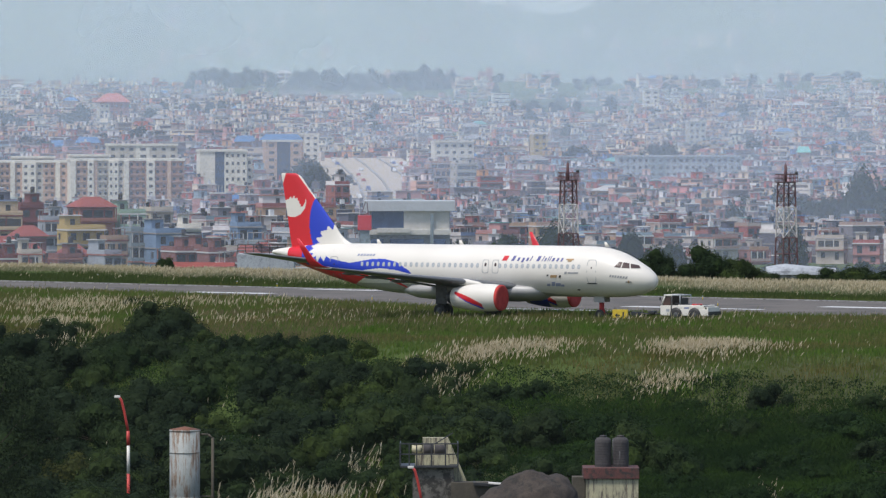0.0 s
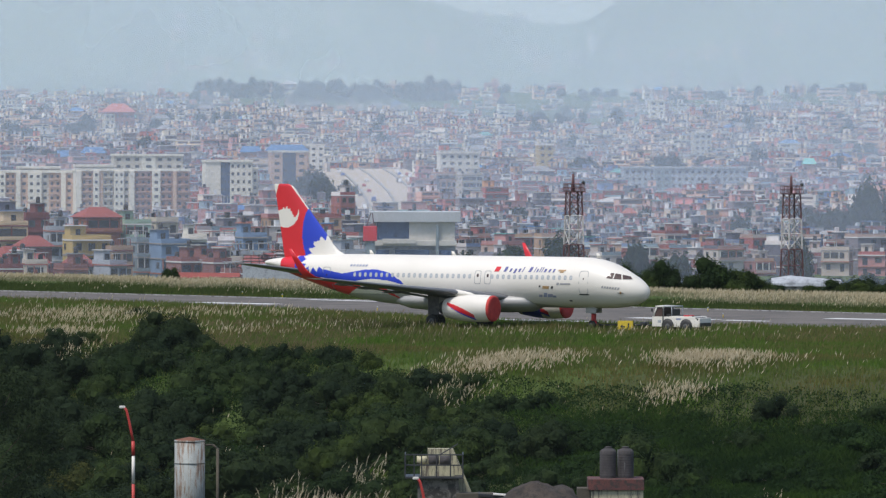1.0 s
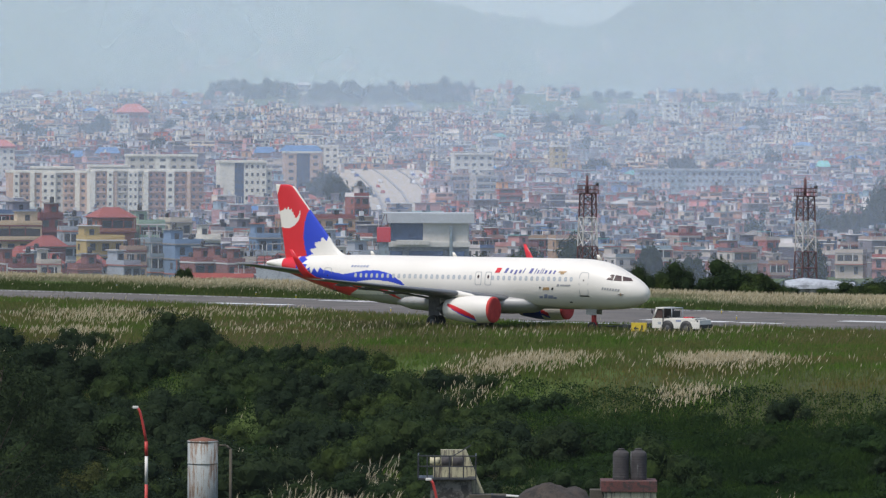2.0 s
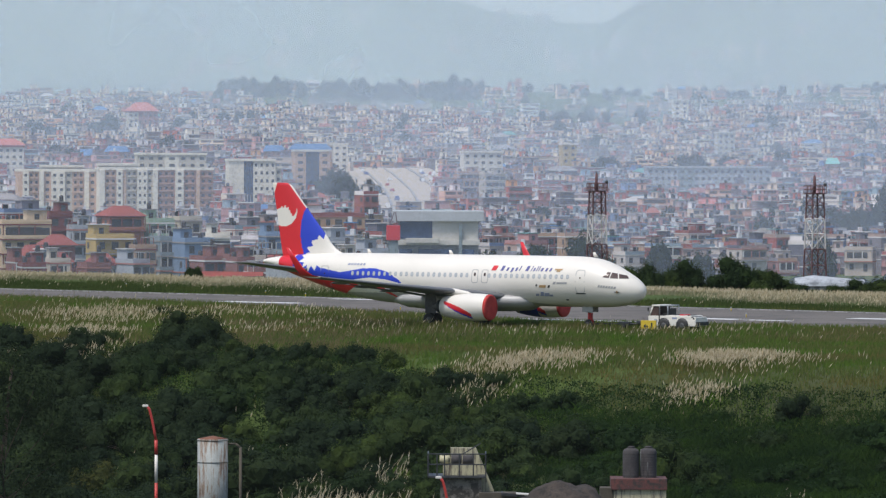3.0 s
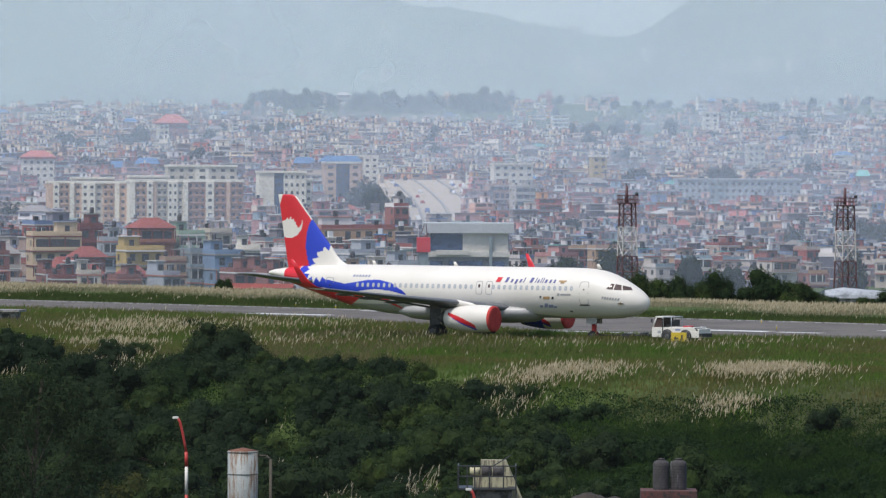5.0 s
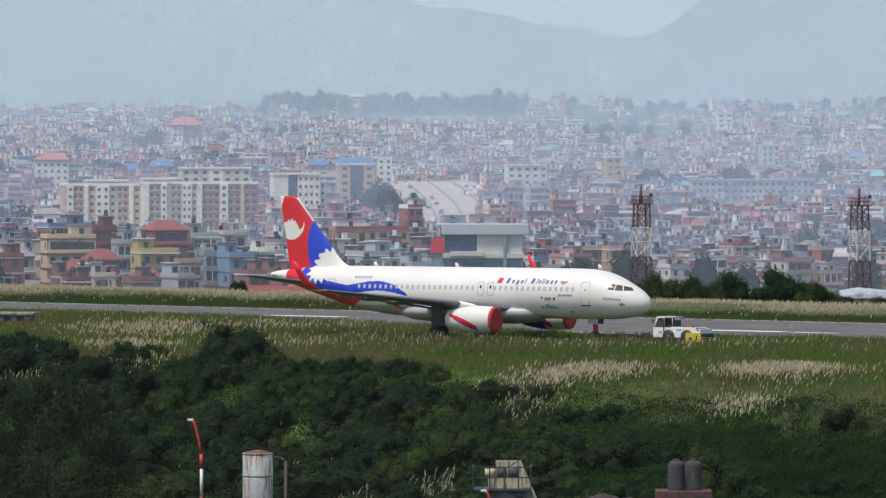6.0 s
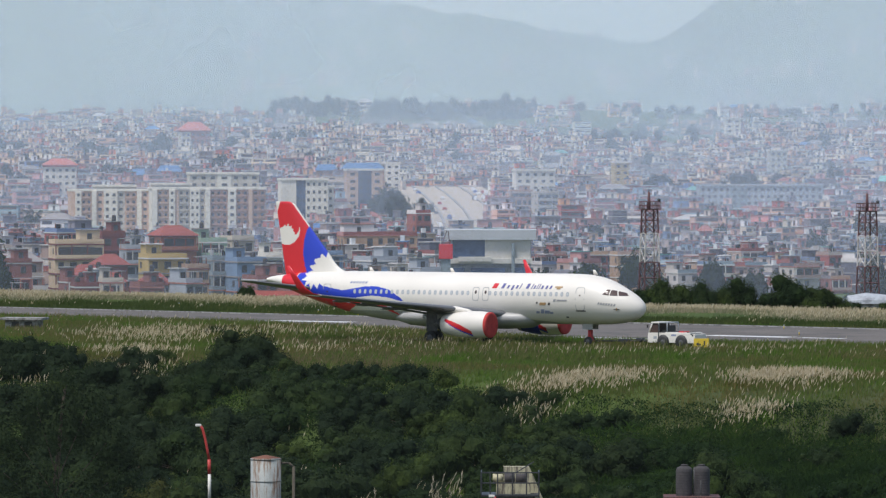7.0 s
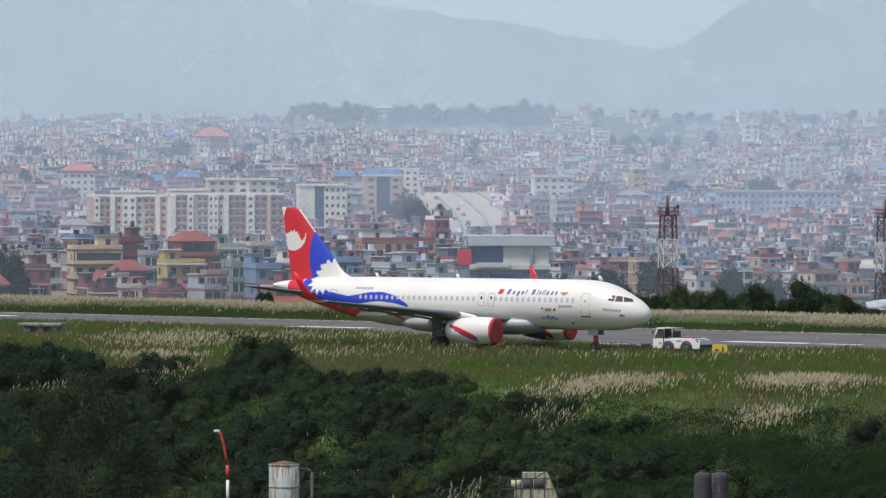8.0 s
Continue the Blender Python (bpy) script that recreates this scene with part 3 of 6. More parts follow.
def build_plane():
    plane = thing("airliner", Matrix.Translation(PLANE_AT) @ pose(0, 0, 0, 0, 0, PLANE_YAW), "white twin-engine airliner with red and blue tail being pushed back", "airplane")
    body = loft_hull(plane)
    build_fin(plane)
    bm = bmesh.new()
    spin(bm, [(8.2, 0.05), (7.9, 0.45), (7.0, 0.85), (5.0, 1.0), (-2, 1.0), (-4.5, 0.8), (-6.3, 0.3), (-6.9, 0.05)], 32, 0, "X")
    bmesh.ops.transform(bm, matrix=pose(0, 0, 2.18) @ Matrix.Diagonal((1, 2.13, 0.92, 1)), verts=bm.verts)
    # The same grey puts the shade below the wing into the fairing.
    put("belly_fairing", bm, SHADED_GREY, plane, smooth=True)
    for s in (-1, 1):
        wing_half(plane, s)
        build_engine(plane, s)
        bm = bmesh.new()
        foil(bm, [(a, b, s * y, z, t) for a, b, y, z, t in [(-13.2, -17.0, 0.4, 4.3, 0.42), (-13.7, -17.15, 1.1, 4.4, 0.38), (-16.6, -18.25, 6.0, 5.06, 0.16), (-17.0, -18.3, 6.2, 5.08, 0.08)]], 10)
        put("tailplane", bm, WINGGREY, plane, "grey horizontal tail surface")
    # cabin windows, doors and hatches follow the skin
    def plate(x, z, w, h, out, side, corner=0.3, n=12):
        bm = bmesh.new()
        ring = []
        for k in range(n):
            a = 2 * math.pi * k / n
            cx = math.copysign(abs(math.cos(a)) ** (2 * corner), math.cos(a)) * w / 2
            cz = math.copysign(abs(math.sin(a)) ** (2 * corner), math.sin(a)) * h / 2
            ring.append((x + cx, z + cz))
        fr = [bm.verts.new((a, -side * hull_side(a, b, out), b)) for a, b in ring]
        bk = [bm.verts.new((a, -side * hull_side(a, b, -0.03), b)) for a, b in ring]
        mid = bm.verts.new((x, -side * hull_side(x, z, out), z))
        for k in range(n):
            bm.faces.new((fr[k], fr[(k + 1) % n], mid))
            bm.faces.new((fr[k], bk[k], bk[(k + 1) % n], fr[(k + 1) % n]))
        bmesh.ops.recalc_face_normals(bm, faces=bm.faces)
        return bm

    for side in (-1, 1):
        for k in range(40):
            x = -9.1 + 0.533 * k
            if 2.5 < x < 4.1 or x > 11.9:
                continue
            w = put("cabin_window", plate(x, 4.22, 0.27, 0.37, 0.006, side, 0.35), WINDOW_RIM, body)
            put("pane", plate(x, 4.22, 0.2, 0.29, 0.012, side, 0.4), CABIN_GLASS, w)
        for x in (2.85, 3.8):
            d = put("overwing_exit", frame_strip(x, 4.15, 0.62, 1.1, side), LINE, body)
            put("pane", plate(x, 4.3, 0.2, 0.3, 0.012, side, 0.4), DARK_GLASS, d)
        for x in (12.85, -12.0):
            d = put("cabin_door", frame_strip(x, 3.85, 0.86, 1.9, side), LINE, body, "closed cabin door outlined by its seam")
            put("sill", plate(x, 2.88, 0.95, 0.1, 0.014, side, 0.2), DARKMETAL, d)
            put("pane", plate(x, 4.15, 0.12, 0.14, 0.014, side, 0.5), DARK_GLASS, d)
        # cockpit panes
        for pts in (((14.82, 4.24), (15.33, 4.18), (15.34, 4.62), (15.1, 4.66)), ((15.41, 4.17), (16.02, 4.14), (15.84, 4.54), (15.43, 4.62)), ((16.1, 4.14), (16.75, 4.15), (16.5, 4.38), (15.93, 4.52))):
            bm = bmesh.new()
            (ax, az), (bx, bz), (cx, cz), (dx, dz) = pts
            grid = []
            for i in range(7):
                for j in range(7):
                    u, w = i / 6, j / 6
                    x = (ax * (1 - u) + bx * u) * (1 - w) + (dx * (1 - u) + cx * u) * w
                    z = (az * (1 - u) + bz * u) * (1 - w) + (dz * (1 - u) + cz * u) * w
                    grid.append(bm.verts.new((x, -side * hull_side(x, z, 0.025), z)))
            for i in range(6):
                for j in range(6):
                    bm.faces.new((grid[i * 7 + j], grid[i * 7 + 7 + j], grid[i * 7 + 8 + j], grid[i * 7 + j + 1]))
            bmesh.ops.recalc_face_normals(bm, faces=bm.faces)
            put("cockpit_window", bm, DARK_GLASS, body, "dark cockpit pane")
        # airline title as plain slanted bars, registration, badges
        put("title_mark", slant_bar(4.62, 4.84, 0.45, 0.4, side), RED, body, "small red emblem")
        x = 5.2
        for wide, tall in ((0.5, 1), (0.36, 0), (0.38, -1), (0.36, 0), (0.16, 1), (0.3, 2), (0.52, 1), (0.14, 1), (0.26, 0), (0.14, 1), (0.14, 1), (0.38, 0), (0.36, 0), (0.32, 0)):
            if tall < 2:
                h, up = (0.44, 0) if tall == 1 else (0.30, -0.07) if tall == 0 else (0.40, -0.13)
                put("title_bar", slant_bar(x + wide * 0.4, 4.84 + up, wide * 0.5, h * 0.92, side), TITLEBLUE, body)
            x += wide + 0.05
        put("title_mark", slant_bar(10.75, 4.8, 0.7, 0.12, side), GOLD, body, "small winged emblem")
        put("title_mark", slant_bar(10.75, 4.68, 0.35, 0.14, side), GOLD, body)
        for k in range(6):
            put("lettering_bar", slant_bar(-9.6 + 0.3 * k, 4.96, 0.18, 0.17, side), BLUE_FADED, body)
        for k in range(7):
            put("lettering_bar", slant_bar(14.55 + 0.22 * k, 3.52 - 0.02 * k, 0.14, 0.18, side), LINE, body)
        put("badge", slant_bar(7.3 + 2.0, 3.42, 0.6, 0.22, side), GOLD, body, "small brown and red badge")
        put("badge", slant_bar(8.75, 3.5, 0.14, 0.14, side), DARKMETAL, body)
        put("badge", slant_bar(9.9, 3.42, 0.18, 0.2, side), DARKMETAL, body)
        put("lettering_bar", slant_bar(10.45, 3.72, 0.22, 0.2, side), LINE, body)
        put("lettering_bar", slant_bar(11.15, 3.72, 0.95, 0.13, side), LINE, body)
        for x, w, z, h in ((8.7, 0.3, 2.72, 0.2), (9.15, 0.3, 2.8, 0.34), (9.6, 0.45, 2.75, 0.26), (10.0, 0.3, 2.68, 0.16)):
            put("lettering_bar", slant_bar(x, z, w, h, side), BLUE_FADED, body)
        put("probe", plate(16.05, 3.05, 0.5, 0.07, 0.05, side, 0.4), DARKMETAL, body)
        put("probe", plate(16.05, 3.05, 0.12, 0.24, 0.05, side, 0.4), GOLD, body)
        put("drain", plate(11.4, 2.35, 0.28, 0.12, 0.02, side, 0.4), DARKMETAL, body)
    for x in (-8.6, -0.6, 13.2):
        bm = bmesh.new()
        foil(bm, [(x + 0.25, x - 0.2, 0, 5.8, 0.05), (x - 0.05, x - 0.28, 0, 6.2, 0.03)], 5, True)
        put("antenna_blade", bm, WHITE, body)
    # landing gear
    mw, nw = wheel_mesh(0.58, 0.42, "main_wheel"), wheel_mesh(0.38, 0.24, "nose_wheel")
    for s in (-1, 1):
        y = 3.8 * s
        bm = bmesh.new()
        tube(bm, (0, y * 0.97, 2.6), (0, y, 0.6), 0.17, 0.12, 12)
        tube(bm, (0, y - 0.6, 0.58), (0, y + 0.6, 0.58), 0.08, n=10)
        tube(bm, (0, y * 0.55, 2.3), (0, y, 1.4), 0.07, n=8)
        tube(bm, (-0.25, y, 1.5), (-0.45, y, 1.05), 0.04, n=6)
        tube(bm, (-0.45, y, 1.05), (-0.05, y, 0.65), 0.04, n=6)
        g = put("main_gear", bm, DARKMETAL, plane, "main landing gear leg")
        bm = bmesh.new()
        box(bm, -0.55, 0.5, y + s * 0.28, y + s * 0.32, 1.1, 2.7, bevel=0.01)
        put("gear_door", bm, DARKMETAL, g)
        for o in (-0.46, 0.46):
            ROLLING.append((share("wheel", mw, g, pose(0, y + o, 0.58)), 0.58, (0, y + o, 0.58)))
    bm = bmesh.new()
    tube(bm, (12.5, 0, 2.2), (12.64, 0, 0.4), 0.11, 0.08, 12)
    tube(bm, (12.64, -0.32, 0.38), (12.64, 0.32, 0.38), 0.05, n=8)
    tube(bm, (13.4, 0, 2.0), (12.6, 0, 1.2), 0.05, n=8)
    g = put("nose_gear", bm, STEEL, plane, "nose landing gear leg")
    bm = bmesh.new()
    box(bm, 12.55, 12.85, -0.16, 0.16, 0.75, 1.3, bevel=0.03)
    box(bm, 12.75, 12.95, -0.1, 0.1, 0.5, 0.75, bevel=0.03)
    put("torque_link_flag", bm, CLOTH_RED, g, "red streamer and cover on the nose leg")
    for s in (-1, 1):
        bm = bmesh.new()
        box(bm, 12.2, 13.2, s * 0.42, s * 0.45, 1.35, 1.9, bevel=0.01)
        put("gear_door", bm, SHADED_GREY, g)
        ROLLING.append((share("wheel", nw, g, pose(12.64, s * 0.22, 0.38)), 0.38, (12.64, s * 0.22, 0.38)))
    return plane


def frame_strip(x, z, w, h, side, t=0.045):
    """A thin raised seam round a door, following the skin."""
    bm = bmesh.new()
    loop = []
    for k in range(32):
        a = 2 * math.pi * k / 32
        loop.append((math.copysign(abs(math.cos(a)) ** 0.35, math.cos(a)), math.copysign(abs(math.sin(a)) ** 0.35, math.sin(a))))
    o = [bm.verts.new((x + a * w / 2, -side * hull_side(x + a * w / 2, z + b * h / 2, 0.008), z + b * h / 2)) for a, b in loop]
    i = [bm.verts.new((x + a * (w / 2 - t), -side * hull_side(x + a * (w / 2 - t), z + b * (h / 2 - t), 0.008), z + b * (h / 2 - t))) for a, b in loop]
    for k in range(32):
        bm.faces.new((o[k], o[(k + 1) % 32], i[(k + 1) % 32], i[k]))
    bmesh.ops.recalc_face_normals(bm, faces=bm.faces)
    return bm


def slant_bar(x, z, w, h, side, lean=0.12):
    bm = bmesh.new()
    pts = [(x - w / 2 - lean * h, z - h / 2), (x + w / 2 - lean * h, z - h / 2), (x + w / 2 + lean * h, z), (x + w / 2 + lean * h * 2, z + h / 2), (x - w / 2 + lean * h * 2, z + h / 2), (x - w / 2 + lean * h, z)]
    fr = [bm.verts.new((a, -side * hull_side(a, b, 0.022), b)) for a, b in pts]
    bk = [bm.verts.new((a, -side * hull_side(a, b, -0.02), b)) for a, b in pts]
    for q in ((0, 1, 2, 5), (5, 2, 3, 4)):
        bm.faces.new([fr[k] for k in q])
    for k in range(6):
        bm.faces.new((fr[k], bk[k], bk[k - 1], fr[k - 1]))
    bmesh.ops.recalc_face_normals(bm, faces=bm.faces)
    return bm


WINDOW_RIM = grained("window_rim", (0.36, 0.38, 0.40), (0.30, 0.32, 0.34), 3, 15, 0.35, 0.0)
TITLEBLUE = grained("title_blue", (0.11, 0.115, 0.30), (0.095, 0.10, 0.27), 3, 12, 0.4, 0.0)
BLUE_FADED = grained("faded_blue", (0.22, 0.27, 0.42), (0.3, 0.3, 0.36), 5, 20, 0.5, 0.0)
airliner = build_plane()


# ---- tow tractor with its bar ----
def build_tug():
    tug = thing("tow_tractor", TUG_AT, "white airport tow tractor with a small glazed cab", "tractor")
    bm = bmesh.new()
    box(bm, -1.9, 2.5, -0.95, 0.95, 0.4, 0.95, 0, None, 0.06)
    box(bm, -0.35, 2.1, -0.93, 0.93, 0.9, 1.26, 0, None, 0.1)
    box(bm, 2.0, 2.48, -0.9, 0.9, 0.9, 1.14, 0, None, 0.08)
    box(bm, -1.9, -0.3, -0.95, 0.95, 0.9, 1.2, 0, None, 0.05)
    put("body", bm, WHITE, tug, "white painted steel body")
    bm = bmesh.new()
    for y in (-0.88, 0.88):
        tube(bm, (-1.84, y, 1.15), (-1.5, y, 1.98), 0.06, n=8)
        tube(bm, (-0.9, y, 1.15), (-0.9, y, 1.98), 0.05, n=8)
    put("cab_frame", bm, WHITE, tug)
    bm = bmesh.new()
    for y in (-0.88, 0.88):
        tube(bm, (-0.12, y, 1.2), (-0.12, y, 2.02), 0.04, n=8)
        tube(bm, (-0.85, y, 2.02), (-0.12, y, 2.02), 0.045, n=8)
    tube(bm, (-0.12, -0.88, 2.02), (-0.12, 0.88, 2.02), 0.045, n=8)
    put("roll_bar", bm, WINDOW_RIM, tug, "open grey tube frame behind the cab")
    bm = bmesh.new()
    box(bm, -1.58, -0.82, -0.96, 0.96, 1.96, 2.08, 0, None, 0.04)
    put("cab_roof", bm, WHITE, tug)
    for y in (-0.87, 0.86):
        bm = bmesh.new()
        prof = [(-1.74, 1.22), (-0.96, 1.22), (-0.96, 1.94), (-1.46, 1.94)]
        lo, hi = [bm.verts.new((x, y, z)) for x, z in prof], [bm.verts.new((x, y + 0.012, z)) for x, z in prof]
        bm.faces.new(lo)
        bm.faces.new(hi[::-1])
        for k in range(4):
            bm.faces.new((lo[k - 1], lo[k], hi[k], hi[k - 1]))
        put("cab_glass", bm, DARK_GLASS, tug, "dark tinted cab pane")
    for x0, x1, z0, z1 in ((-1.8, -1.5, 1.2, 1.95), (-0.93, -0.93, 1.25, 1.95)):
        bm = bmesh.new()
        vs = [bm.verts.new(p) for p in ((x0, -0.8, z0), (x0, 0.8, z0), (x1, 0.8, z1), (x1, -0.8, z1))]
        bm.faces.new(vs)
        bmesh.ops.solidify(bm, geom=bm.faces[:], thickness=0.012)
        put("cab_glass", bm, DARK_GLASS, tug, "dark tinted cab pane")
    bm = bmesh.new()
    box(bm, -0.8, -0.35, -0.6, 0.6, 1.2, 1.4, 0, None, 0.04)
    box(bm, -0.3, -0.18, -0.6, 0.6, 1.2, 1.8, 0, None, 0.04)
    put("seat", bm, BLACK, tug)
    bm = bmesh.new()
    box(bm, -0.93, -0.83, -0.968, -0.95, 0.75, 1.9)
    put("door_edge", bm, BLACK, tug, "dark open door edge")
    bm = bmesh.new()
    box(bm, -1.35, -1.05, -0.966, -0.95, 0.72, 0.92)
    put("fleet_mark", bm, WINDOW_RIM, tug, "plain grey mark on the door")
    bm = bmesh.new()
    box(bm, 0.3, 0.75, -0.955, -0.925, 0.95, 1.1)
    put("fleet_mark", bm, BLUE_FADED, tug, "plain dark mark on the flank")
    for x0, x1, y0, y1, z0, z1, mt in ((0.95, 1.4, -0.85, 0.1, 1.25, 1.35, RED), (1.75, 1.9, -0.92, 0.3, 1.24, 1.3, BLACK), (2.05, 2.2, -0.91, 0.6, 1.1, 1.18, BLACK), (-0.1, 0.5, -0.6, 0.5, 1.25, 1.31, DARKMETAL), (2.2, 2.35, -0.915, -0.8, 0.7, 1.1, BLACK)):
        bm = bmesh.new()
        box(bm, x0, x1, y0, y1, z0, z1, 0, None, 0.015)
        put("hood_fitting", bm, mt, tug)
    for y in (-0.75, 0.75):
        bm = bmesh.new()
        spin(bm, [(2.46, 0.02), (2.5, 0.1), (2.48, 0.13)], 14, 0, "X", True)
        bmesh.ops.translate(bm, vec=(0, y, 0.85), verts=bm.verts)
        put("headlight", bm, STEEL, tug)
        bm = bmesh.new()
        tube(bm, (-1.85, y * 1.2, 1.5), (-1.85, y * 1.4, 1.7), 0.02, n=6)
        box(bm, -1.88, -1.82, y * 1.4 - 0.08, y * 1.4 + 0.08, 1.6, 1.85)
        put("mirror", bm, BLACK, tug)
    bm = bmesh.new()
    box(bm, 2.45, 2.62, -0.92, 0.95, 0.45, 0.75, 0, None, 0.03)
    put("bumper", bm, BLACK, tug)
    me = wheel_mesh(0.46, 0.3, "tug_wheel")
    for x in (-0.45, 1.25):
        for y in (-0.965, 0.945):
            bm = bmesh.new()
            spin(bm, [(y, 0.05), (y, 0.56), (y + 0.02, 0.56)], 20, 0, "Y", True)
            bmesh.ops.translate(bm, vec=(x, 0, 0.5), verts=bm.verts)
            put("wheel_arch", bm, BLACK, tug)
        for y in (-0.86, 0.86):
            ROLLING.append((share("wheel", me, tug, pose(x, y, 0.46)), 0.46, (x, y, 0.46)))
    bar = thing("tow_bar", TUG_AT, "grey and rusty steel tow bar between tractor and aircraft", "tow bar")
    bm = bmesh.new()
    tube(bm, (-1.9, 0, 0.5), (-7.5, 0, 0.42), 0.07, n=10)
    put("tube", bm, DARKMETAL, bar)
    bm = bmesh.new()
    box(bm, -5.1, -4.1, -0.25, 0.25, 0.35, 0.62, 0, None, 0.04)
    box(bm, -3.4, -2.9, -0.3, 0.3, 0.5, 0.72, 0, None, 0.04)
    put("wheel_carrier", bm, DARKMETAL, bar)
    bm = bmesh.new()
    box(bm, -7.8, -7.4, -0.22, 0.22, 0.33, 0.5, 0, None, 0.03)
    put("tow_head", bm, RUST, bar)
    for y in (-0.35, 0.35):
        bm = bmesh.new()
        spin(bm, [(y - 0.06, 0.1), (y - 0.06, 0.2), (y + 0.06, 0.2), (y + 0.06, 0.1)], 18, 0, "Y", True)
        bmesh.ops.translate(bm, vec=(-4.6, 0, 0.2), verts=bm.verts)
        put("small_wheel", bm, RUBBER, bar)
    return tug, bar


TUG_AT = Matrix.Translation(PLANE_AT) @ pose(0, 0, 0, 0, 0, PLANE_YAW) @ pose(20.6, 0, 0.0)
tow_tractor, tow_bar = build_tug()


# ---- by the runway ----
def build_sign():
    p = spot(28.0, 506)
    sign = thing("taxiway_sign", Matrix.Translation(p) @ pose(0, 0, 0, 0, 0, -12), "yellow taxiway guidance sign with dark marks in the grass", "sign")
    bm = bmesh.new()
    box(bm, -0.62, 0.62, -0.12, 0.12, 0.22, 0.95, 0, None, 0.03)
    put("panel", bm, YELLOW, sign)
    bm = bmesh.new()
    tube(bm, (-0.35, -0.13, 0.5), (-0.02, -0.13, 0.5), 0.04, n=4)
    tube(bm, (-0.38, -0.13, 0.5), (-0.22, -0.13, 0.62), 0.035, n=4)
    tube(bm, (-0.38, -0.13, 0.5), (-0.22, -0.13, 0.38), 0.035, n=4)
    put("arrow", bm, BLACK, sign)
    bm = bmesh.new()
    box(bm, 0.2, 0.32, -0.135, -0.12, 0.38, 0.76)
    put("mark", bm, BLACK, sign)
    for x in (-0.4, 0.4):
        bm = bmesh.new()
        tube(bm, (x, 0, -0.1), (x, 0, 0.25), 0.04, n=8)
        put("leg", bm, STEEL, sign)


build_sign()


def build_lights():
    base = None
    for k, (b, d) in enumerate(((-54.5, 646), (-32.5, 619), (-26.2, 610), (41.0, 566), (43.4, 547), (-11.2, 566), (10, 583))):
        if base is None:
            base = thing("runway_light", Matrix.Translation(spot(b, d, 0.03)), "small runway edge light on a stake", "light", "lights along the runway")
            bm = bmesh.new()
            tube(bm, (0, 0, 0), (0, 0, 0.3), 0.04, n=8)
            put("stake", bm, YELLOW, base)
            bm = bmesh.new()
            spin(bm, [(0.28, 0.05), (0.32, 0.07), (0.38, 0.06), (0.4, 0.02)], 12, 0, "Z", True)
            put("lamp", bm, WINDOW_RIM, base)
        else:
            copy_thing(base, Matrix.Translation(spot(b, d, 0.03)))


build_lights()


def build_mast(b, d, top, label, seed):
    """A square lattice mast, banded red and white, with a railed platform."""
    p = spot(b, d)
    h = top - p.z
    mast = thing("lattice_mast", Matrix.Translation(p) @ pose(0, 0, 0, 0, 0, 18 + seed * 9), label, "lattice mast", "lattice masts behind the runway")
    hp = h - 1.05
    def half(z):
        return 1.05 + (0.74 - 1.05) * z / hp
    n = 7
    zs = [hp * (1 - (1 - k / n) ** 1.15) for k in range(n + 1)]
    def tone(z):
        return 1 if 0.48 < z / hp < 0.76 else 0
    cs = [(-1, -1), (1, -1), (1, 1), (-1, 1)]
    for sx, sy in cs:
        bm = bmesh.new()
        pipe(bm, [(sx * half(z), sy * half(z), z) for z in zs], 0.1, 5, [tone((a + c) / 2) for a, c in zip(zs, zs[1:])])
        put("leg", bm, [MASTRED, MASTWHITE], mast)
    for (ax, ay), (bx, by) in zip(cs, cs[1:] + cs[:1]):
        for a, c in zip(zs, zs[1:]):
            tn = [MASTRED, MASTWHITE][tone((a + c) / 2)]
            for p0, p1, r in (((ax * half(a), ay * half(a), a), (bx * half(c), by * half(c), c), 0.04), ((bx * half(a), by * half(a), a), (ax * half(c), ay * half(c), c), 0.04), ((ax * half(c), ay * half(c), c), (bx * half(c), by * half(c), c), 0.06)):
                bm = bmesh.new()
                tube(bm, p0, p1, r, n=4)
                put("brace", bm, tn, mast)
    bm = bmesh.new()
    box(bm, -0.97, 0.97, -0.97, 0.97, hp, hp + 0.1)
    put("platform", bm, MASTRED, mast)
    bm = bmesh.new()
    for (ax, ay), (bx, by) in zip(cs, cs[1:] + cs[:1]):
        for z in (0.5, 0.95):
            tube(bm, (ax * 0.97, ay * 0.97, hp + z), (bx * 0.97, by * 0.97, hp + z), 0.05, n=4)
        for f in (0, 0.25, 0.5, 0.75):
            x, y = (ax + (bx - ax) * f) * 0.97, (ay + (by - ay) * f) * 0.97
            tube(bm, (x, y, hp), (x, y, hp + 0.95), 0.045, n=4)
    put("railing", bm, MASTRED, mast)
    bm = bmesh.new()
    tube(bm, (-0.1, 0, hp), (-0.1, 0, hp + 2.1), 0.2, 0.16, 8)
    tube(bm, (-0.1, 0, hp + 2.1), (-0.1, 0, hp + 2.5), 0.05, 0.03, 6)
    put("lamp_post", bm, MASTRED, mast)
    bm = bmesh.new()
    spin(bm, [(0, 0.12), (0.1, 0.2), (0.28, 0.2), (0.36, 0.05)], 12, 0, "Z", True)
    bmesh.ops.translate(bm, vec=(0.85, -0.85, hp + 0.95), verts=bm.verts)
    put("beacon", bm, DARKMETAL, mast)


MASTRED = grained("mast_red", (0.12, 0.05, 0.052), (0.09, 0.042, 0.044), 2, 12, 0.7, 0.1)
build_mast(19.8, 745, 10.1, "red and white steel lattice mast with a railed platform", 0)
build_mast(54.2, 745, 9.9, "red and white lattice mast beside a low pale hut", 1)


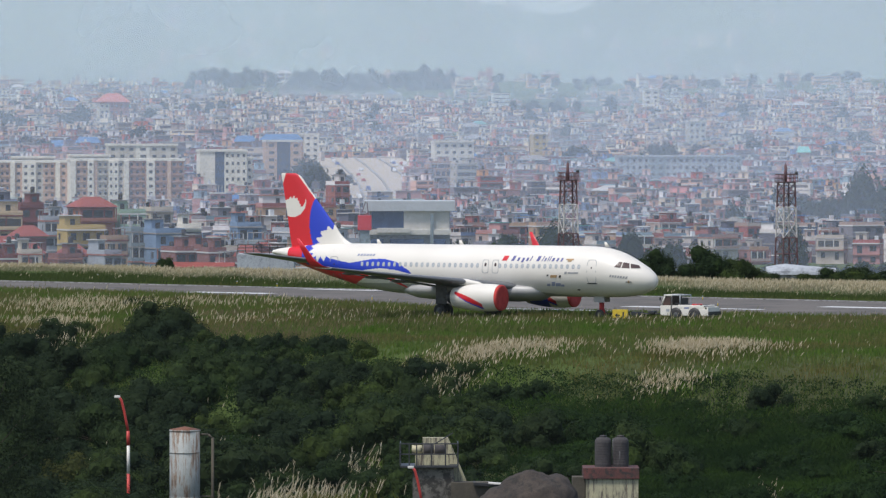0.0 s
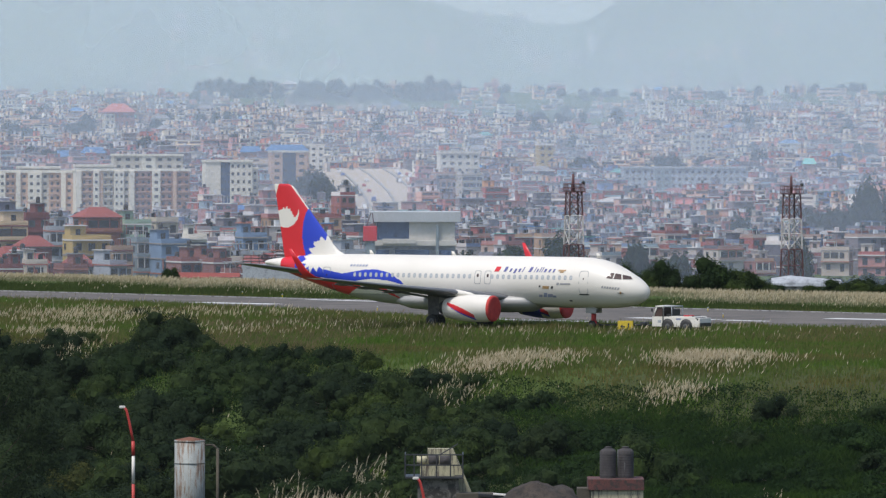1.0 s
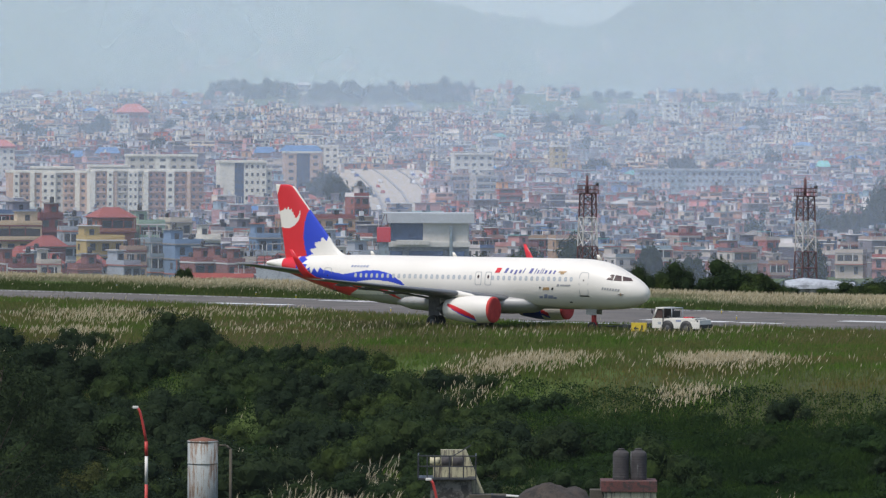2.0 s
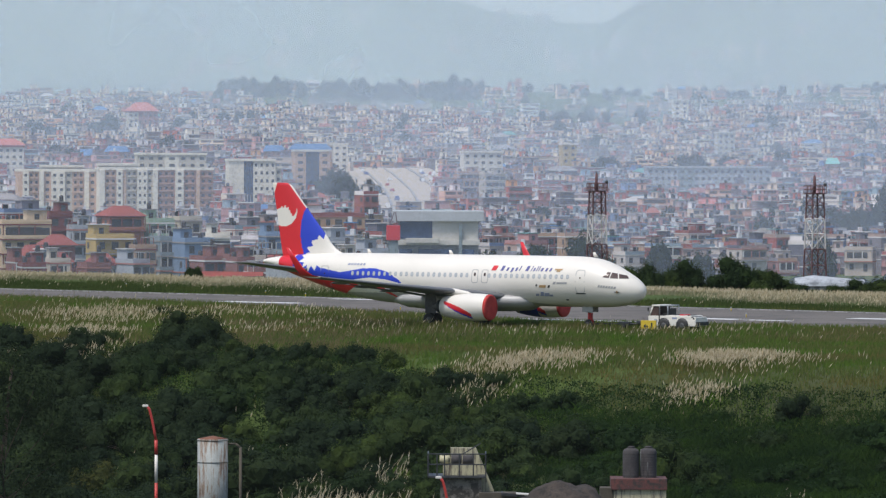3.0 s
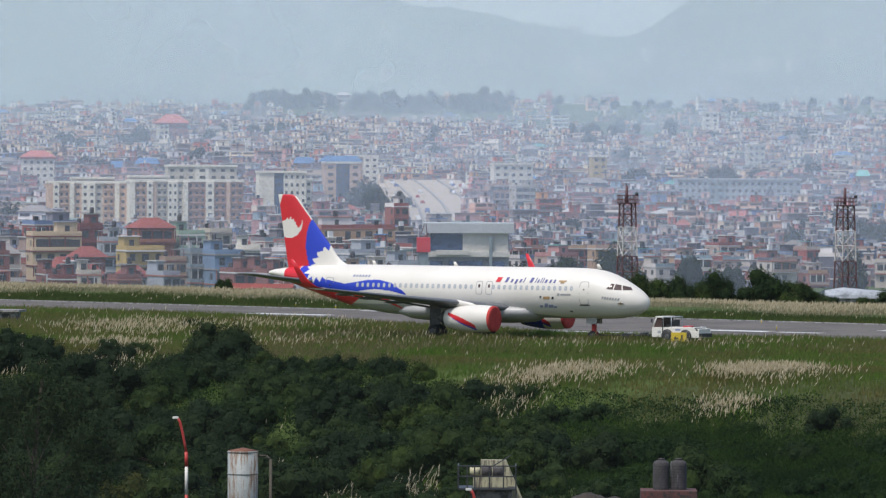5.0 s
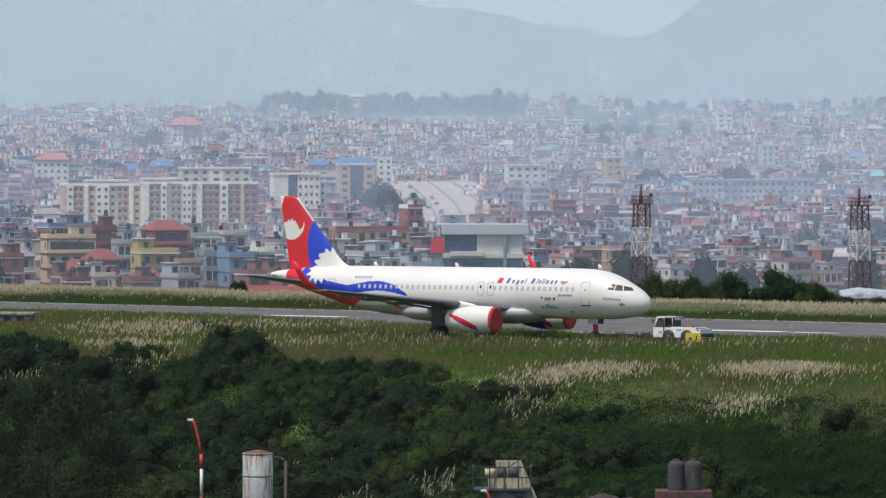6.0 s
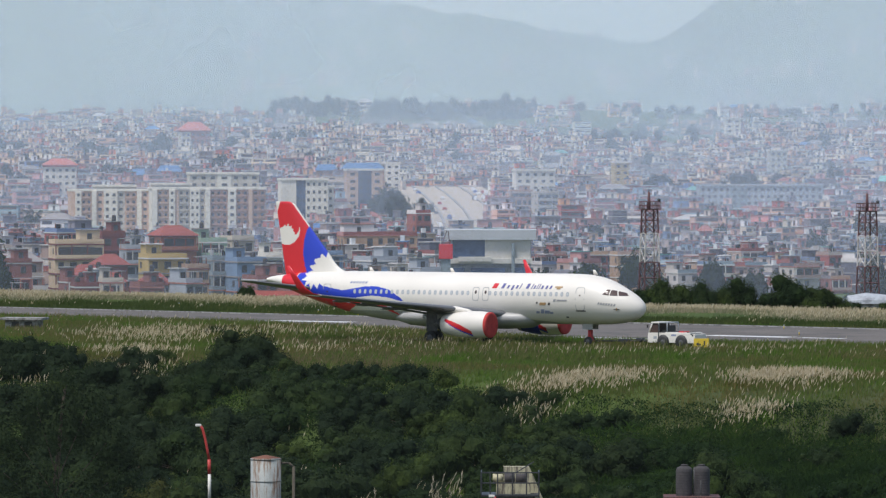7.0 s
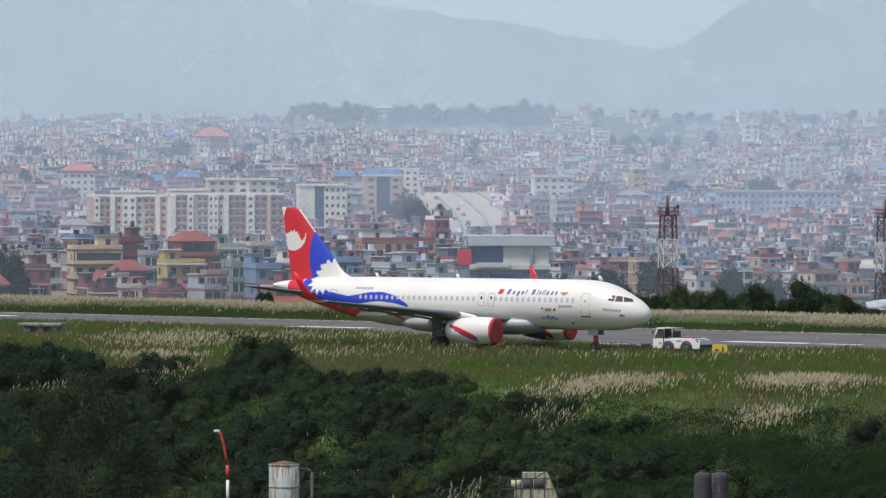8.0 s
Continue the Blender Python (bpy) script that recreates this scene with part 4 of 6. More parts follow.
# ---- foreground roofs, tanks and poles ----
def build_striped_pole(b, d, top):
    p = spot(b, d)
    pole = thing("striped_lamp_pole", Matrix.Translation(p), "red and white banded lamp pole bent at its top", "lamp pole", "striped lamp poles")
    h, r = top - p.z, 0.1
    bm = bmesh.new()
    z1, z2 = h - 4.85, h - 3.1
    tube(bm, (0.35, 0, min(0, z1 - 1.5)), (0.35, 0, z1), r, n=10, mi=0)
    tube(bm, (0.35, 0, z1), (0.35, 0, z2), r, n=10, mi=1)
    tube(bm, (0.35, 0, z2), (0.33, 0, h - 2.2), r * 1.1, n=10, mi=0)
    pts = [(0.33, h - 2.2), (0.22, h - 1.6), (0.08, h - 0.9), (-0.08, h - 0.3), (-0.22, h - 0.1)]
    pipe(bm, [(x0, 0, a) for x0, a in pts], r * 0.85, 10)
    put("pole", bm, [POLERED, WHITE], pole)
    bm = bmesh.new()
    box(bm, -0.52, -0.15, -0.1, 0.1, h - 0.16, h, 0, None, 0.07)
    put("lamp_head", bm, WHITE, pole, "white lamp head")


POLERED = grained("pole_red", (0.5, 0.045, 0.03), (0.4, 0.035, 0.03), 2, 12, 0.5, 0.1)
build_striped_pole(-50.6, 392, -1.0)
build_striped_pole(-4.2, 376, -4.5)


def build_steel_tank():
    p = spot(-40.8, 388)
    t = thing("steel_tank", Matrix.Translation(p), "tall white-painted steel tank streaked with rust", "tank")
    top = -2.92 - p.z
    bm = bmesh.new()
    r = 0.93
    spin(bm, [(-1, r), (top, r)], 36, 0, "Z", True)
    put("shell", bm, RUSTWHITE, t)
    for z in (top - 4.15, top - 1.4, top - 0.06):
        bm = bmesh.new()
        spin(bm, [(z - 0.04, r), (z - 0.035, r + 0.025), (z + 0.035, r + 0.025), (z + 0.04, r)], 36, 0, "Z")
        put("weld_ring", bm, RUSTWHITE, t)
    bm = bmesh.new()
    spin(bm, [(top - 0.02, r - 0.02), (top + 0.02, r - 0.03), (top + 0.19, 0.05)], 30, 0, "Z", True)
    put("lid", bm, RUST, t, "rusty domed lid")
    bm = bmesh.new()
    tube(bm, (r, 0, top - 0.3), (r + 0.5, 0, top - 0.3), 0.06, n=8)
    tube(bm, (r + 0.5, 0, top - 0.3), (r + 0.78, 0, top - 0.55), 0.07, n=8)
    tube(bm, (r + 0.78, 0, top - 0.5), (r + 0.78, 0, -1.5), 0.09, n=10)
    tube(bm, (r, 0, top - 4.1), (r + 0.78, 0, top - 4.1), 0.05, n=8)
    put("pipe", bm, SOIL, t, "dark rusty riser pipe")


build_steel_tank()


def build_machine_tower():
    p = spot(-1.8, 385)
    zt = -4.9 - p.z  # deck height over ground
    t = thing("plant_tower", Matrix.Translation(p), "weathered machine tower with a railed steel deck", "tower")
    bm = bmesh.new()
    box(bm, -1.15, 1.35, -1.2, 1.2, -1, zt - 0.12, 0, None, 0.03)
    put("shaft", bm, DARKCONCRETE, t, "stained concrete shaft")
    bm = bmesh.new()
    box(bm, -1.9, 1.6, -1.5, 1.5, zt - 0.12, zt, 0, None, 0.02)
    put("deck", bm, DARKMETAL, t)
    bm = bmesh.new()
    vs = [(-0.55, 1.95), (1.0, 1.95), (2.1, -1.2), (2.1, -2.5), (1.3, -2.5), (-0.55, 0)]
    lo = [bm.verts.new((x, 0.5, zt + z * 0.82)) for x, z in vs]
    hi = [bm.verts.new((x, 1.3, zt + z * 0.82)) for x, z in vs]
    bm.faces.new(lo[::-1])
    bm.faces.new(hi)
    for k in range(6):
        bm.faces.new((lo[k], hi[k], hi[k - 1], lo[k - 1]))
    bmesh.ops.recalc_face_normals(bm, faces=bm.faces)
    put("chute_housing", bm, CREAM, t, "cream painted sloping chute housing")
    for k, (x, r) in enumerate(((-0.9, 0.26), (-0.2, 0.3), (0.5, 0.28))):
        bm = bmesh.new()
        spin(bm, [(-0.3, 0.05), (-0.3, r), (0.3, r), (0.34, r * 0.6), (0.34, 0.05)], 18, 0, "X", True)
        bmesh.ops.translate(bm, vec=(x, -0.5, zt + 0.95), verts=bm.verts)
        put("motor", bm, TANKPLASTIC if k else CREAM, t)
    bm = bmesh.new()
    box(bm, -1.0, 1.1, -0.8, -0.3, zt, zt + 0.66, 0, None, 0.03)
    put("machine_bed", bm, CREAM, t)
    bm = bmesh.new()
    for x in (-1.9, -1.35, -0.9, 0.0, 0.85, 1.6):
        tube(bm, (x, -1.48, zt), (x, -1.48, zt + 1.35), 0.045, n=5)
    for x in (-1.9, 1.6):
        tube(bm, (x, 1.48, zt), (x, 1.48, zt + 1.35), 0.045, n=5)
        for z in (0.7, 1.33):
            tube(bm, (x, -1.48, zt + z), (x, 1.48, zt + z), 0.04, n=5)
    for z in (0.7, 1.33):
        tube(bm, (-1.9, -1.48, zt + z), (1.6, -1.48, zt + z), 0.04, n=5)
    tube(bm, (0.2, -1.48, zt + 1.33), (1.3, -1.48, zt + 2.0), 0.035, n=5)
    put("railing", bm, DARKMETAL, t)
    bm = bmesh.new()
    box(bm, 1.2, 3.5, -1.6, -0.2, -1, zt - 1.0, 0, None, 0.03)
    put("annex", bm, SOIL, t, "dark stained annex")
    bm = bmesh.new()
    box(bm, 2.4, 4.4, -1.9, 0.1, zt - 1.0, zt - 0.82, 0, pose(0, 0, 0, 0, 4, 0), 0.02)
    put("canopy", bm, BLACK, t)
    bm = bmesh.new()
    box(bm, 3.3, 4.6, -2.0, -1.1, zt - 0.84, zt - 0.76, 0, pose(0, 0, 0, 0, 4, 0), 0.01)
    put("sheet", bm, WHITE, t, "loose white sheet on the canopy")


build_machine_tower()


def build_water_tanks():
    p = spot(26.6, 385)
    z0 = -4.95 - p.z
    h = thing("rooftop_block", Matrix.Translation(p), "stained cream block with a red oxide roof band", "building")
    bm = bmesh.new()
    box(bm, -1.55, 1.6, -1.5, 1.5, -1, z0 - 0.75, 0, None, 0.02)
    put("wall", bm, CREAM, h, "cream wall streaked black")
    bm = bmesh.new()
    box(bm, -1.75, 1.65, -1.65, 1.65, z0 - 0.74, z0 - 0.08, 0, None, 0.03)
    put("roof_band", bm, REDOXIDE, h, "red oxide parapet band")
    bm = bmesh.new()
    box(bm, -2.4, -1.6, -1.2, 0.4, -1, z0 - 0.65, 0, None, 0.03)
    put("annex", bm, SOIL, h)
    for k, x in enumerate((-0.5, 0.55)):
        t = thing("water_tank", Matrix.Translation(p + Vector((x, 0.1 * k, z0 - 0.08))), "dark plastic ribbed water tank on a roof block", "water tank", "roof tanks")
        bm = bmesh.new()
        spin(bm, [(0, 0.5)] + [(0.1 + 0.16 * j + e, 0.5 + (0.014 if e in (0.04, 0.1) else 0)) for j in range(9) for e in (0, 0.04, 0.1, 0.14)] + [(1.6, 0.5), (1.72, 0.42), (1.82, 0.2), (1.86, 0.2), (1.88, 0.0)], 26, 0, "Z")
        put("shell", bm, TANKPLASTIC, t)
        bm = bmesh.new()
        spin(bm, [(1.84, 0.22), (1.9, 0.2), (1.92, 0.02)], 18, 0, "Z", True)
        put("lid", bm, TANKPLASTIC, t)
        bm = bmesh.new()
        tube(bm, (-0.05 if k else 0.58, -0.5, 0), (-0.05 if k else 0.58, -0.5, 1.75 - 0.8 * k), 0.022, n=6)
        put("pipe", bm, HUB, t)


build_water_tanks()


def build_mound():
    p = spot(14.5, 380)
    bm = bmesh.new()
    bmesh.ops.create_icosphere(bm, subdivisions=5, radius=1)
    for v in bm.verts:
        q = v.co.copy()
        v.co = Vector((q.x * (3.9 if q.x < 0 else 3.3), q.y * 3.0, q.z * 3.6))
        v.co *= 1 + 0.12 * noise.noise(q * 1.7) + 0.05 * noise.noise(q * 6) + 0.03 * noise.noise(q * 15)
    ob = put("earth_mound", bm, MOUND, None, m=Matrix.Translation((p.x, p.y, -8.7)), smooth=True)
    tagged(ob, "bare brown heap of earth between the roofs", "mound")


MOUND = grained("bare_earth", (0.062, 0.047, 0.037), (0.036, 0.028, 0.023), 0.9, 6, 0.95, 0.8, 0, (0.022, 0.02, 0.017), 0.3)
build_mound()


def build_bunker():
    p = spot(-79, 568)
    b = thing("low_bunker", Matrix.Translation(p) @ pose(0, 0, 0, 0, 0, -10), "low grey concrete cabin with an overhanging slab roof", "cabin")
    bm = bmesh.new()
    box(bm, -1.5, 1.5, -1.0, 1.0, -0.2, 0.75, 0, None, 0.02)
    put("wall", bm, CONCRETE, b)
    bm = bmesh.new()
    box(bm, -1.95, 1.95, -1.4, 1.4, 0.75, 0.95, 0, None, 0.03)
    put("roof", bm, CONCRETE, b)
    # Black panels on the uncut wall paint the dark inside two openings.
    for x in (-0.9, 0.3):
        bm = bmesh.new()
        box(bm, x, x + 0.7, -1.03, -0.98, 0.15, 0.6)
        put("opening_shade", bm, BLACK, b)


build_bunker()


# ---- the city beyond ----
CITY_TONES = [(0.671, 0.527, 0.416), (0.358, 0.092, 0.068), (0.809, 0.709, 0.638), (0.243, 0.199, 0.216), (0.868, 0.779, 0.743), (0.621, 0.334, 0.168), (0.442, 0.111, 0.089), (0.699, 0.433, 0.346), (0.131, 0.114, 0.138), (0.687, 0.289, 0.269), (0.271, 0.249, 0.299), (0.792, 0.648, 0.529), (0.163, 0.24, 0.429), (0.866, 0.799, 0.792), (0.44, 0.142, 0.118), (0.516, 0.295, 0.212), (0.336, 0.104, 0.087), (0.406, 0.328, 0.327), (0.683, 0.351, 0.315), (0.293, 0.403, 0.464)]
# Far quarter: creamier walls, lightened so their colour holds the paleness of haze.
HAZED_TONES = [(0.865, 0.676, 0.459), (0.567, 0.151, 0.084), (0.896, 0.778, 0.592), (0.411, 0.327, 0.281), (0.9, 0.819, 0.685), (0.763, 0.407, 0.227), (0.883, 0.716, 0.503), (0.647, 0.243, 0.155), (0.896, 0.777, 0.641), (0.267, 0.208, 0.193), (0.835, 0.55, 0.353), (0.689, 0.452, 0.3)]
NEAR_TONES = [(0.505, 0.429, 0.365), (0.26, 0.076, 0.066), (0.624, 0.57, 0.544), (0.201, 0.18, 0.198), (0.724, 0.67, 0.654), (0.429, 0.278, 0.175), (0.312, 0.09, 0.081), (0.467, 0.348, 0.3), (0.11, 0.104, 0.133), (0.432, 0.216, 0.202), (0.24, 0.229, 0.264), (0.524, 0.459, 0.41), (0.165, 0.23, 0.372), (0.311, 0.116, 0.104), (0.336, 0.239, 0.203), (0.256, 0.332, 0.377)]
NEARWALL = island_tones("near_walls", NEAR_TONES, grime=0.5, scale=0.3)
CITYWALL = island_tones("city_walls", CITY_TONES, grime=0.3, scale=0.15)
HAZEDWALL = island_tones("hazed_walls", HAZED_TONES, grime=0.2, scale=0.15)
CITYSLAB = island_tones("city_slabs", [(0.5, 0.48, 0.45), (0.30, 0.28, 0.27), (0.38, 0.16, 0.12), (0.66, 0.63, 0.6)], grime=0.5, scale=0.2)
HOUSESLAB = island_tones("house_slabs", [(0.5, 0.48, 0.45), (0.30, 0.28, 0.27), (0.38, 0.16, 0.12), (0.66, 0.63, 0.6)], by_object=True, grime=0.5, scale=0.5)
CITYROOF = island_tones("city_roofs", [(0.32, 0.30, 0.28), (0.22, 0.21, 0.20), (0.30, 0.10, 0.075), (0.28, 0.26, 0.25), (0.06, 0.14, 0.30), (0.44, 0.42, 0.40), (0.26, 0.09, 0.07), (0.10, 0.28, 0.26), (0.08, 0.20, 0.38), (0.24, 0.22, 0.21)], grime=0.4, scale=0.2)
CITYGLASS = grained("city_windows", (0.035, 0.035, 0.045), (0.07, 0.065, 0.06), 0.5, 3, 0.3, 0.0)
# Distant panes, their dark lifted in the colour as haze would lift it.
HAZEDGLASS = grained("hazed_windows", (0.15, 0.12, 0.11), (0.20, 0.16, 0.14), 0.5, 3, 0.4, 0.0)
CITYTANK = island_tones("city_tanks", [(0.03, 0.03, 0.035), (0.55, 0.55, 0.55), (0.04, 0.04, 0.04)], grime=0.2)
ROSEROOF = grained("rose_roof", (0.50, 0.15, 0.11), (0.42, 0.13, 0.10), 0.6, 5, 0.8, 0.2)
REDROOF = grained("red_roof", (0.28, 0.07, 0.055), (0.21, 0.055, 0.045), 0.6, 5, 0.8, 0.2)
BLUEROOF = grained("blue_roof", (0.07, 0.17, 0.33), (0.05, 0.13, 0.26), 0.3, 4, 0.6, 0.1)


def tinted(name, c):
    return grained(name, c, tuple(k * 0.82 for k in c), 0.35, 3, 0.9, 0.1, 0, tuple(k * 0.5 for k in c), 0.25)


OCHRE, ORANGE, PALEBLUE = tinted("ochre_wall", (0.52, 0.37, 0.14)), tinted("orange_wall", (0.40, 0.16, 0.10)), tinted("blue_wall", (0.20, 0.29, 0.42))
SLATE, BRICKRED, OFFWHITE = tinted("slate_wall", (0.24, 0.29, 0.31)), tinted("brick_wall", (0.25, 0.10, 0.085)), tinted("off_white_wall", (0.84, 0.77, 0.65))
TAN, BROWN, GREYWALL = tinted("tan_wall", (0.66, 0.44, 0.31)), tinted("brown_wall", (0.53, 0.31, 0.22)), tinted("grey_wall", (0.40, 0.42, 0.45))
BRICKPINK = tinted("rose_brick_wall", (0.40, 0.17, 0.14))
NEARTAN, MAROON = tinted("weathered_tan_wall", (0.40, 0.27, 0.19)), tinted("maroon_paint", (0.20, 0.06, 0.055))
CREAMWALL = tinted("cream_wall", (0.66, 0.50, 0.33))
PALE, GREENISH = tinted("pale_wall", (0.62, 0.55, 0.45)), tinted("green_wall", (0.36, 0.48, 0.36))


class Lot:
    """Plain lists of vertices and faces for many pieces."""

    def __init__(self):
        self.v, self.f, self.m = [], [], []

    def block(self, q, x0, x1, y0, y1, z0, z1, mi):
        n = len(self.v)
        c, s, ox, oy, oz = q
        for x, y, z in ((x0, y0, z0), (x1, y0, z0), (x1, y1, z0), (x0, y1, z0), (x0, y0, z1), (x1, y0, z1), (x1, y1, z1), (x0, y1, z1)):
            self.v.append((ox + c * x - s * y, oy + s * x + c * y, oz + z))
        for f in ((0, 1, 5, 4), (1, 2, 6, 5), (2, 3, 7, 6), (3, 0, 4, 7), (4, 5, 6, 7)):
            self.f.append(tuple(n + k for k in f))
            self.m.append(mi)

    def pyramid(self, q, x0, x1, y0, y1, z0, z1, mi, ridge=0.0):
        n = len(self.v)
        c, s, ox, oy, oz = q
        xm, ym = (x0 + x1) / 2, (y0 + y1) / 2
        for x, y, z in ((x0, y0, z0), (x1, y0, z0), (x1, y1, z0), (x0, y1, z0), (xm - ridge, ym, z1), (xm + ridge, ym, z1)):
            self.v.append((ox + c * x - s * y, oy + s * x + c * y, oz + z))
        for f in ((0, 1, 5, 4), (1, 2, 5), (2, 3, 4, 5), (3, 0, 4), (3, 2, 1, 0)):
            self.f.append(tuple(n + k for k in f))
            self.m.append(mi)

    def mesh(self, name):
        me = bpy.data.meshes.new(name)
        me.from_pydata(self.v, [], self.f)
        me.polygons.foreach_set("material_index", self.m)
        return me


def house_plan(rnd, w, d, floors, pitched, plain=False):
    """The pieces of a town house: kind, box and material slot, in its own space."""
    out, fh = [], 2.7 if plain else 3.0
    h = floors * fh
    out.append(("wall", (-w / 2, w / 2, -d / 2, d / 2, -6, h), 0))
    for k in range(1, floors + 1):
        o = rnd.choice((0.12, 0.5, 0.9))
        out.append(("ledge", (-w / 2 - 0.12, w / 2 + 0.12, -d / 2 - o, d / 2 + 0.1, k * fh - 0.22, k * fh + 0.06), 1))
        if o == 0.9 and k < floors:
            out.append(("balcony", (-w / 2, w / 2, -d / 2 - 0.9, -d / 2 - 0.8, k * fh + 0.06, k * fh + 0.8), 0))
            if not plain:
                # Dark panel on the wall's face paints the deep shade of a recess.
                out.append(("veranda_opening", (-w * 0.42, w * 0.3, -d / 2 - 0.08, -d / 2 + 0.1, k * fh + 0.1, k * fh + 2.4), 3))
                for f in (-0.49, -0.17, 0.15, 0.49):
                    out.append(("veranda_post", (w * f - 0.1, w * f + 0.1, -d / 2 - 0.9, -d / 2 - 0.7, k * fh + 0.8, k * fh + fh - 0.22), 1))
    nx, ny = max(2, int(w / 2.5)), max(2, int(d / 3.0))
    for k in range(floors):
        z0 = k * fh
        for j in range(0 if plain else nx):
            if rnd.random() < 0.12:
                continue
            c = -w / 2 + w * (j + 0.5) / nx
            ww = rnd.choice((0.55, 0.7, 0.9))
            out.append(("window", (c - ww, c + ww, -d / 2 - 0.06, -d / 2 + 0.1, z0 + rnd.choice((0.3, 0.8, 0.9)), z0 + 2.3), 3))
        if plain:
            cut, z1 = rnd.uniform(-0.15, 0.3) * w, z0 + rnd.choice((1.9, 2.1))
            out.append(("window", (-w * 0.44, cut - 0.5, -d / 2 - 0.06, -d / 2 + 0.1, z0 + rnd.choice((0.7, 1.0)), z1), 3))
            if rnd.random() < 0.7:
                out.append(("window", (cut + 0.5, w * 0.44, -d / 2 - 0.06, -d / 2 + 0.1, z0 + 1.0, z1), 3))
        for j in range(0 if plain and k < floors - 1 else ny):
            c = -d / 2 + d * (j + 0.5) / ny
            for sx in (-1, 1):
                if rnd.random() < (0.2 if plain else 0.45):
                    out.append(("window", (sx * w / 2 - 0.06, sx * w / 2 + 0.06, c - 0.6, c + 0.6, z0 + 0.9, z0 + 2.2), 3))
    if rnd.random() < pitched:
        out.append(("roof", (-w / 2 - 0.6, w / 2 + 0.6, -d / 2 - 0.6, d / 2 + 0.6, h + 0.06, h + 2.2), -2))
        return out
    t = 0.18
    for a in () if plain else ((-w / 2, w / 2, -d / 2, -d / 2 + t), (-w / 2, w / 2, d / 2 - t, d / 2), (-w / 2, -w / 2 + t, -d / 2 + t, d / 2 - t), (w / 2 - t, w / 2, -d / 2 + t, d / 2 - t)):
        out.append(("parapet", (*a, h + 0.06, h + 0.95), 0))
    out.append(("terrace", (-w / 2 + t, w / 2 - t, -d / 2 + t, d / 2 - t, h, h + 0.1), 2))
    sx = rnd.choice((-1, 1))
    a, b = sorted((sx * w * 0.46, sx * w * 0.05))
    if rnd.random() < 0.75:
        out.append(("stair_room", (a, b, -d * 0.1, d * 0.45, h + 0.1, h + 2.7), 0))
        out.append(("ledge", (a - 0.3, b + 0.3, -d * 0.1 - 0.3, d * 0.45 + 0.3, h + 2.7, h + 2.9), rnd.choice((1, 2))))
        out.append(("door", ((a + b) / 2 - 0.5, (a + b) / 2 + 0.5, -d * 0.1 - 0.06, -d * 0.1 + 0.1, h + 0.2, h + 2.1), 3))
        if rnd.random() < 0.6:
            c = (a + b) / 2
            out.append(("roof_tank", (c - 0.5, c + 0.5, 0.2, 1.2, h + 2.9, h + 4.2), 4))
    elif rnd.random() < 0.7:
        out.append(("shed_roof", (a, b, -d * 0.3, d * 0.3, h + 2.2, h + 2.35), 2))
        for px in (a, b - 0.15):
            for py in (-d * 0.3, d * 0.3 - 0.15):
                out.append(("post", (px, px + 0.15, py, py + 0.15, h + 0.1, h + 2.2), 1))
    if not plain and rnd.random() < 0.6:
        e = -sx * w * 0.25
        for px, py in ((e - 1.2, -d * 0.4), (e + 1.2, -d * 0.4), (e - 1.2, d * 0.1), (e + 1.2, d * 0.1)):
            out.append(("roof_post", (px - 0.06, px + 0.06, py - 0.06, py + 0.06, h + 0.1, h + 2.1), 1))
        out.append(("shed_roof", (e - 1.5, e + 1.5, -d * 0.45, d * 0.15, h + 2.1, h + 2.2), 2))
    if rnd.random() < 0.5:
        out.append(("roof_tank", (-sx * w * 0.3 - 0.5, -sx * w * 0.3 + 0.5, 0, 1.0, h + 0.1, h + 1.9), 4))
    return out


def house_into(lot, rnd, x, y, z, w, d, floors, turn, pitched=0.1, plain=False):
    q = (math.cos(turn), math.sin(turn), x, y, z)
    for _, b, mi in house_plan(rnd, w, d, floors, pitched, plain):
        if mi < 0:
            lot.pyramid(q, *b, -mi, w * 0.22)
        else:
            lot.block(q, *b, mi)


UNIT = {}


def unit_mesh(kind, mat):
    """A bevel-free unit block (or hipped roof, or drum) shared by alike pieces of houses."""
    key = (kind, mat.name)
    if key not in UNIT:
        bm = bmesh.new()
        if kind == "roof":
            vs = [bm.verts.new(p) for p in ((-0.5, -0.5, 0), (0.5, -0.5, 0), (0.5, 0.5, 0), (-0.5, 0.5, 0), (-0.2, 0, 1), (0.2, 0, 1))]
            for f in ((0, 1, 5, 4), (1, 2, 5), (2, 3, 4, 5), (3, 0, 4), (3, 2, 1, 0)):
                bm.faces.new([vs[k] for k in f])
        elif kind == "roof_tank":
            spin(bm, [(0, 0.46), (0.25, 0.46), (0.28, 0.5), (0.34, 0.46), (0.6, 0.46), (0.63, 0.5), (0.69, 0.46), (0.88, 0.45), (0.97, 0.25), (1, 0.05)], 14, 0, "Z", True)
        else:
            box(bm, -0.5, 0.5, -0.5, 0.5, 0, 1)
        me = bpy.data.meshes.new(kind)
        bm.to_mesh(me)
        bm.free()
        me.materials.append(mat)
        UNIT[key] = me
    return UNIT[key]


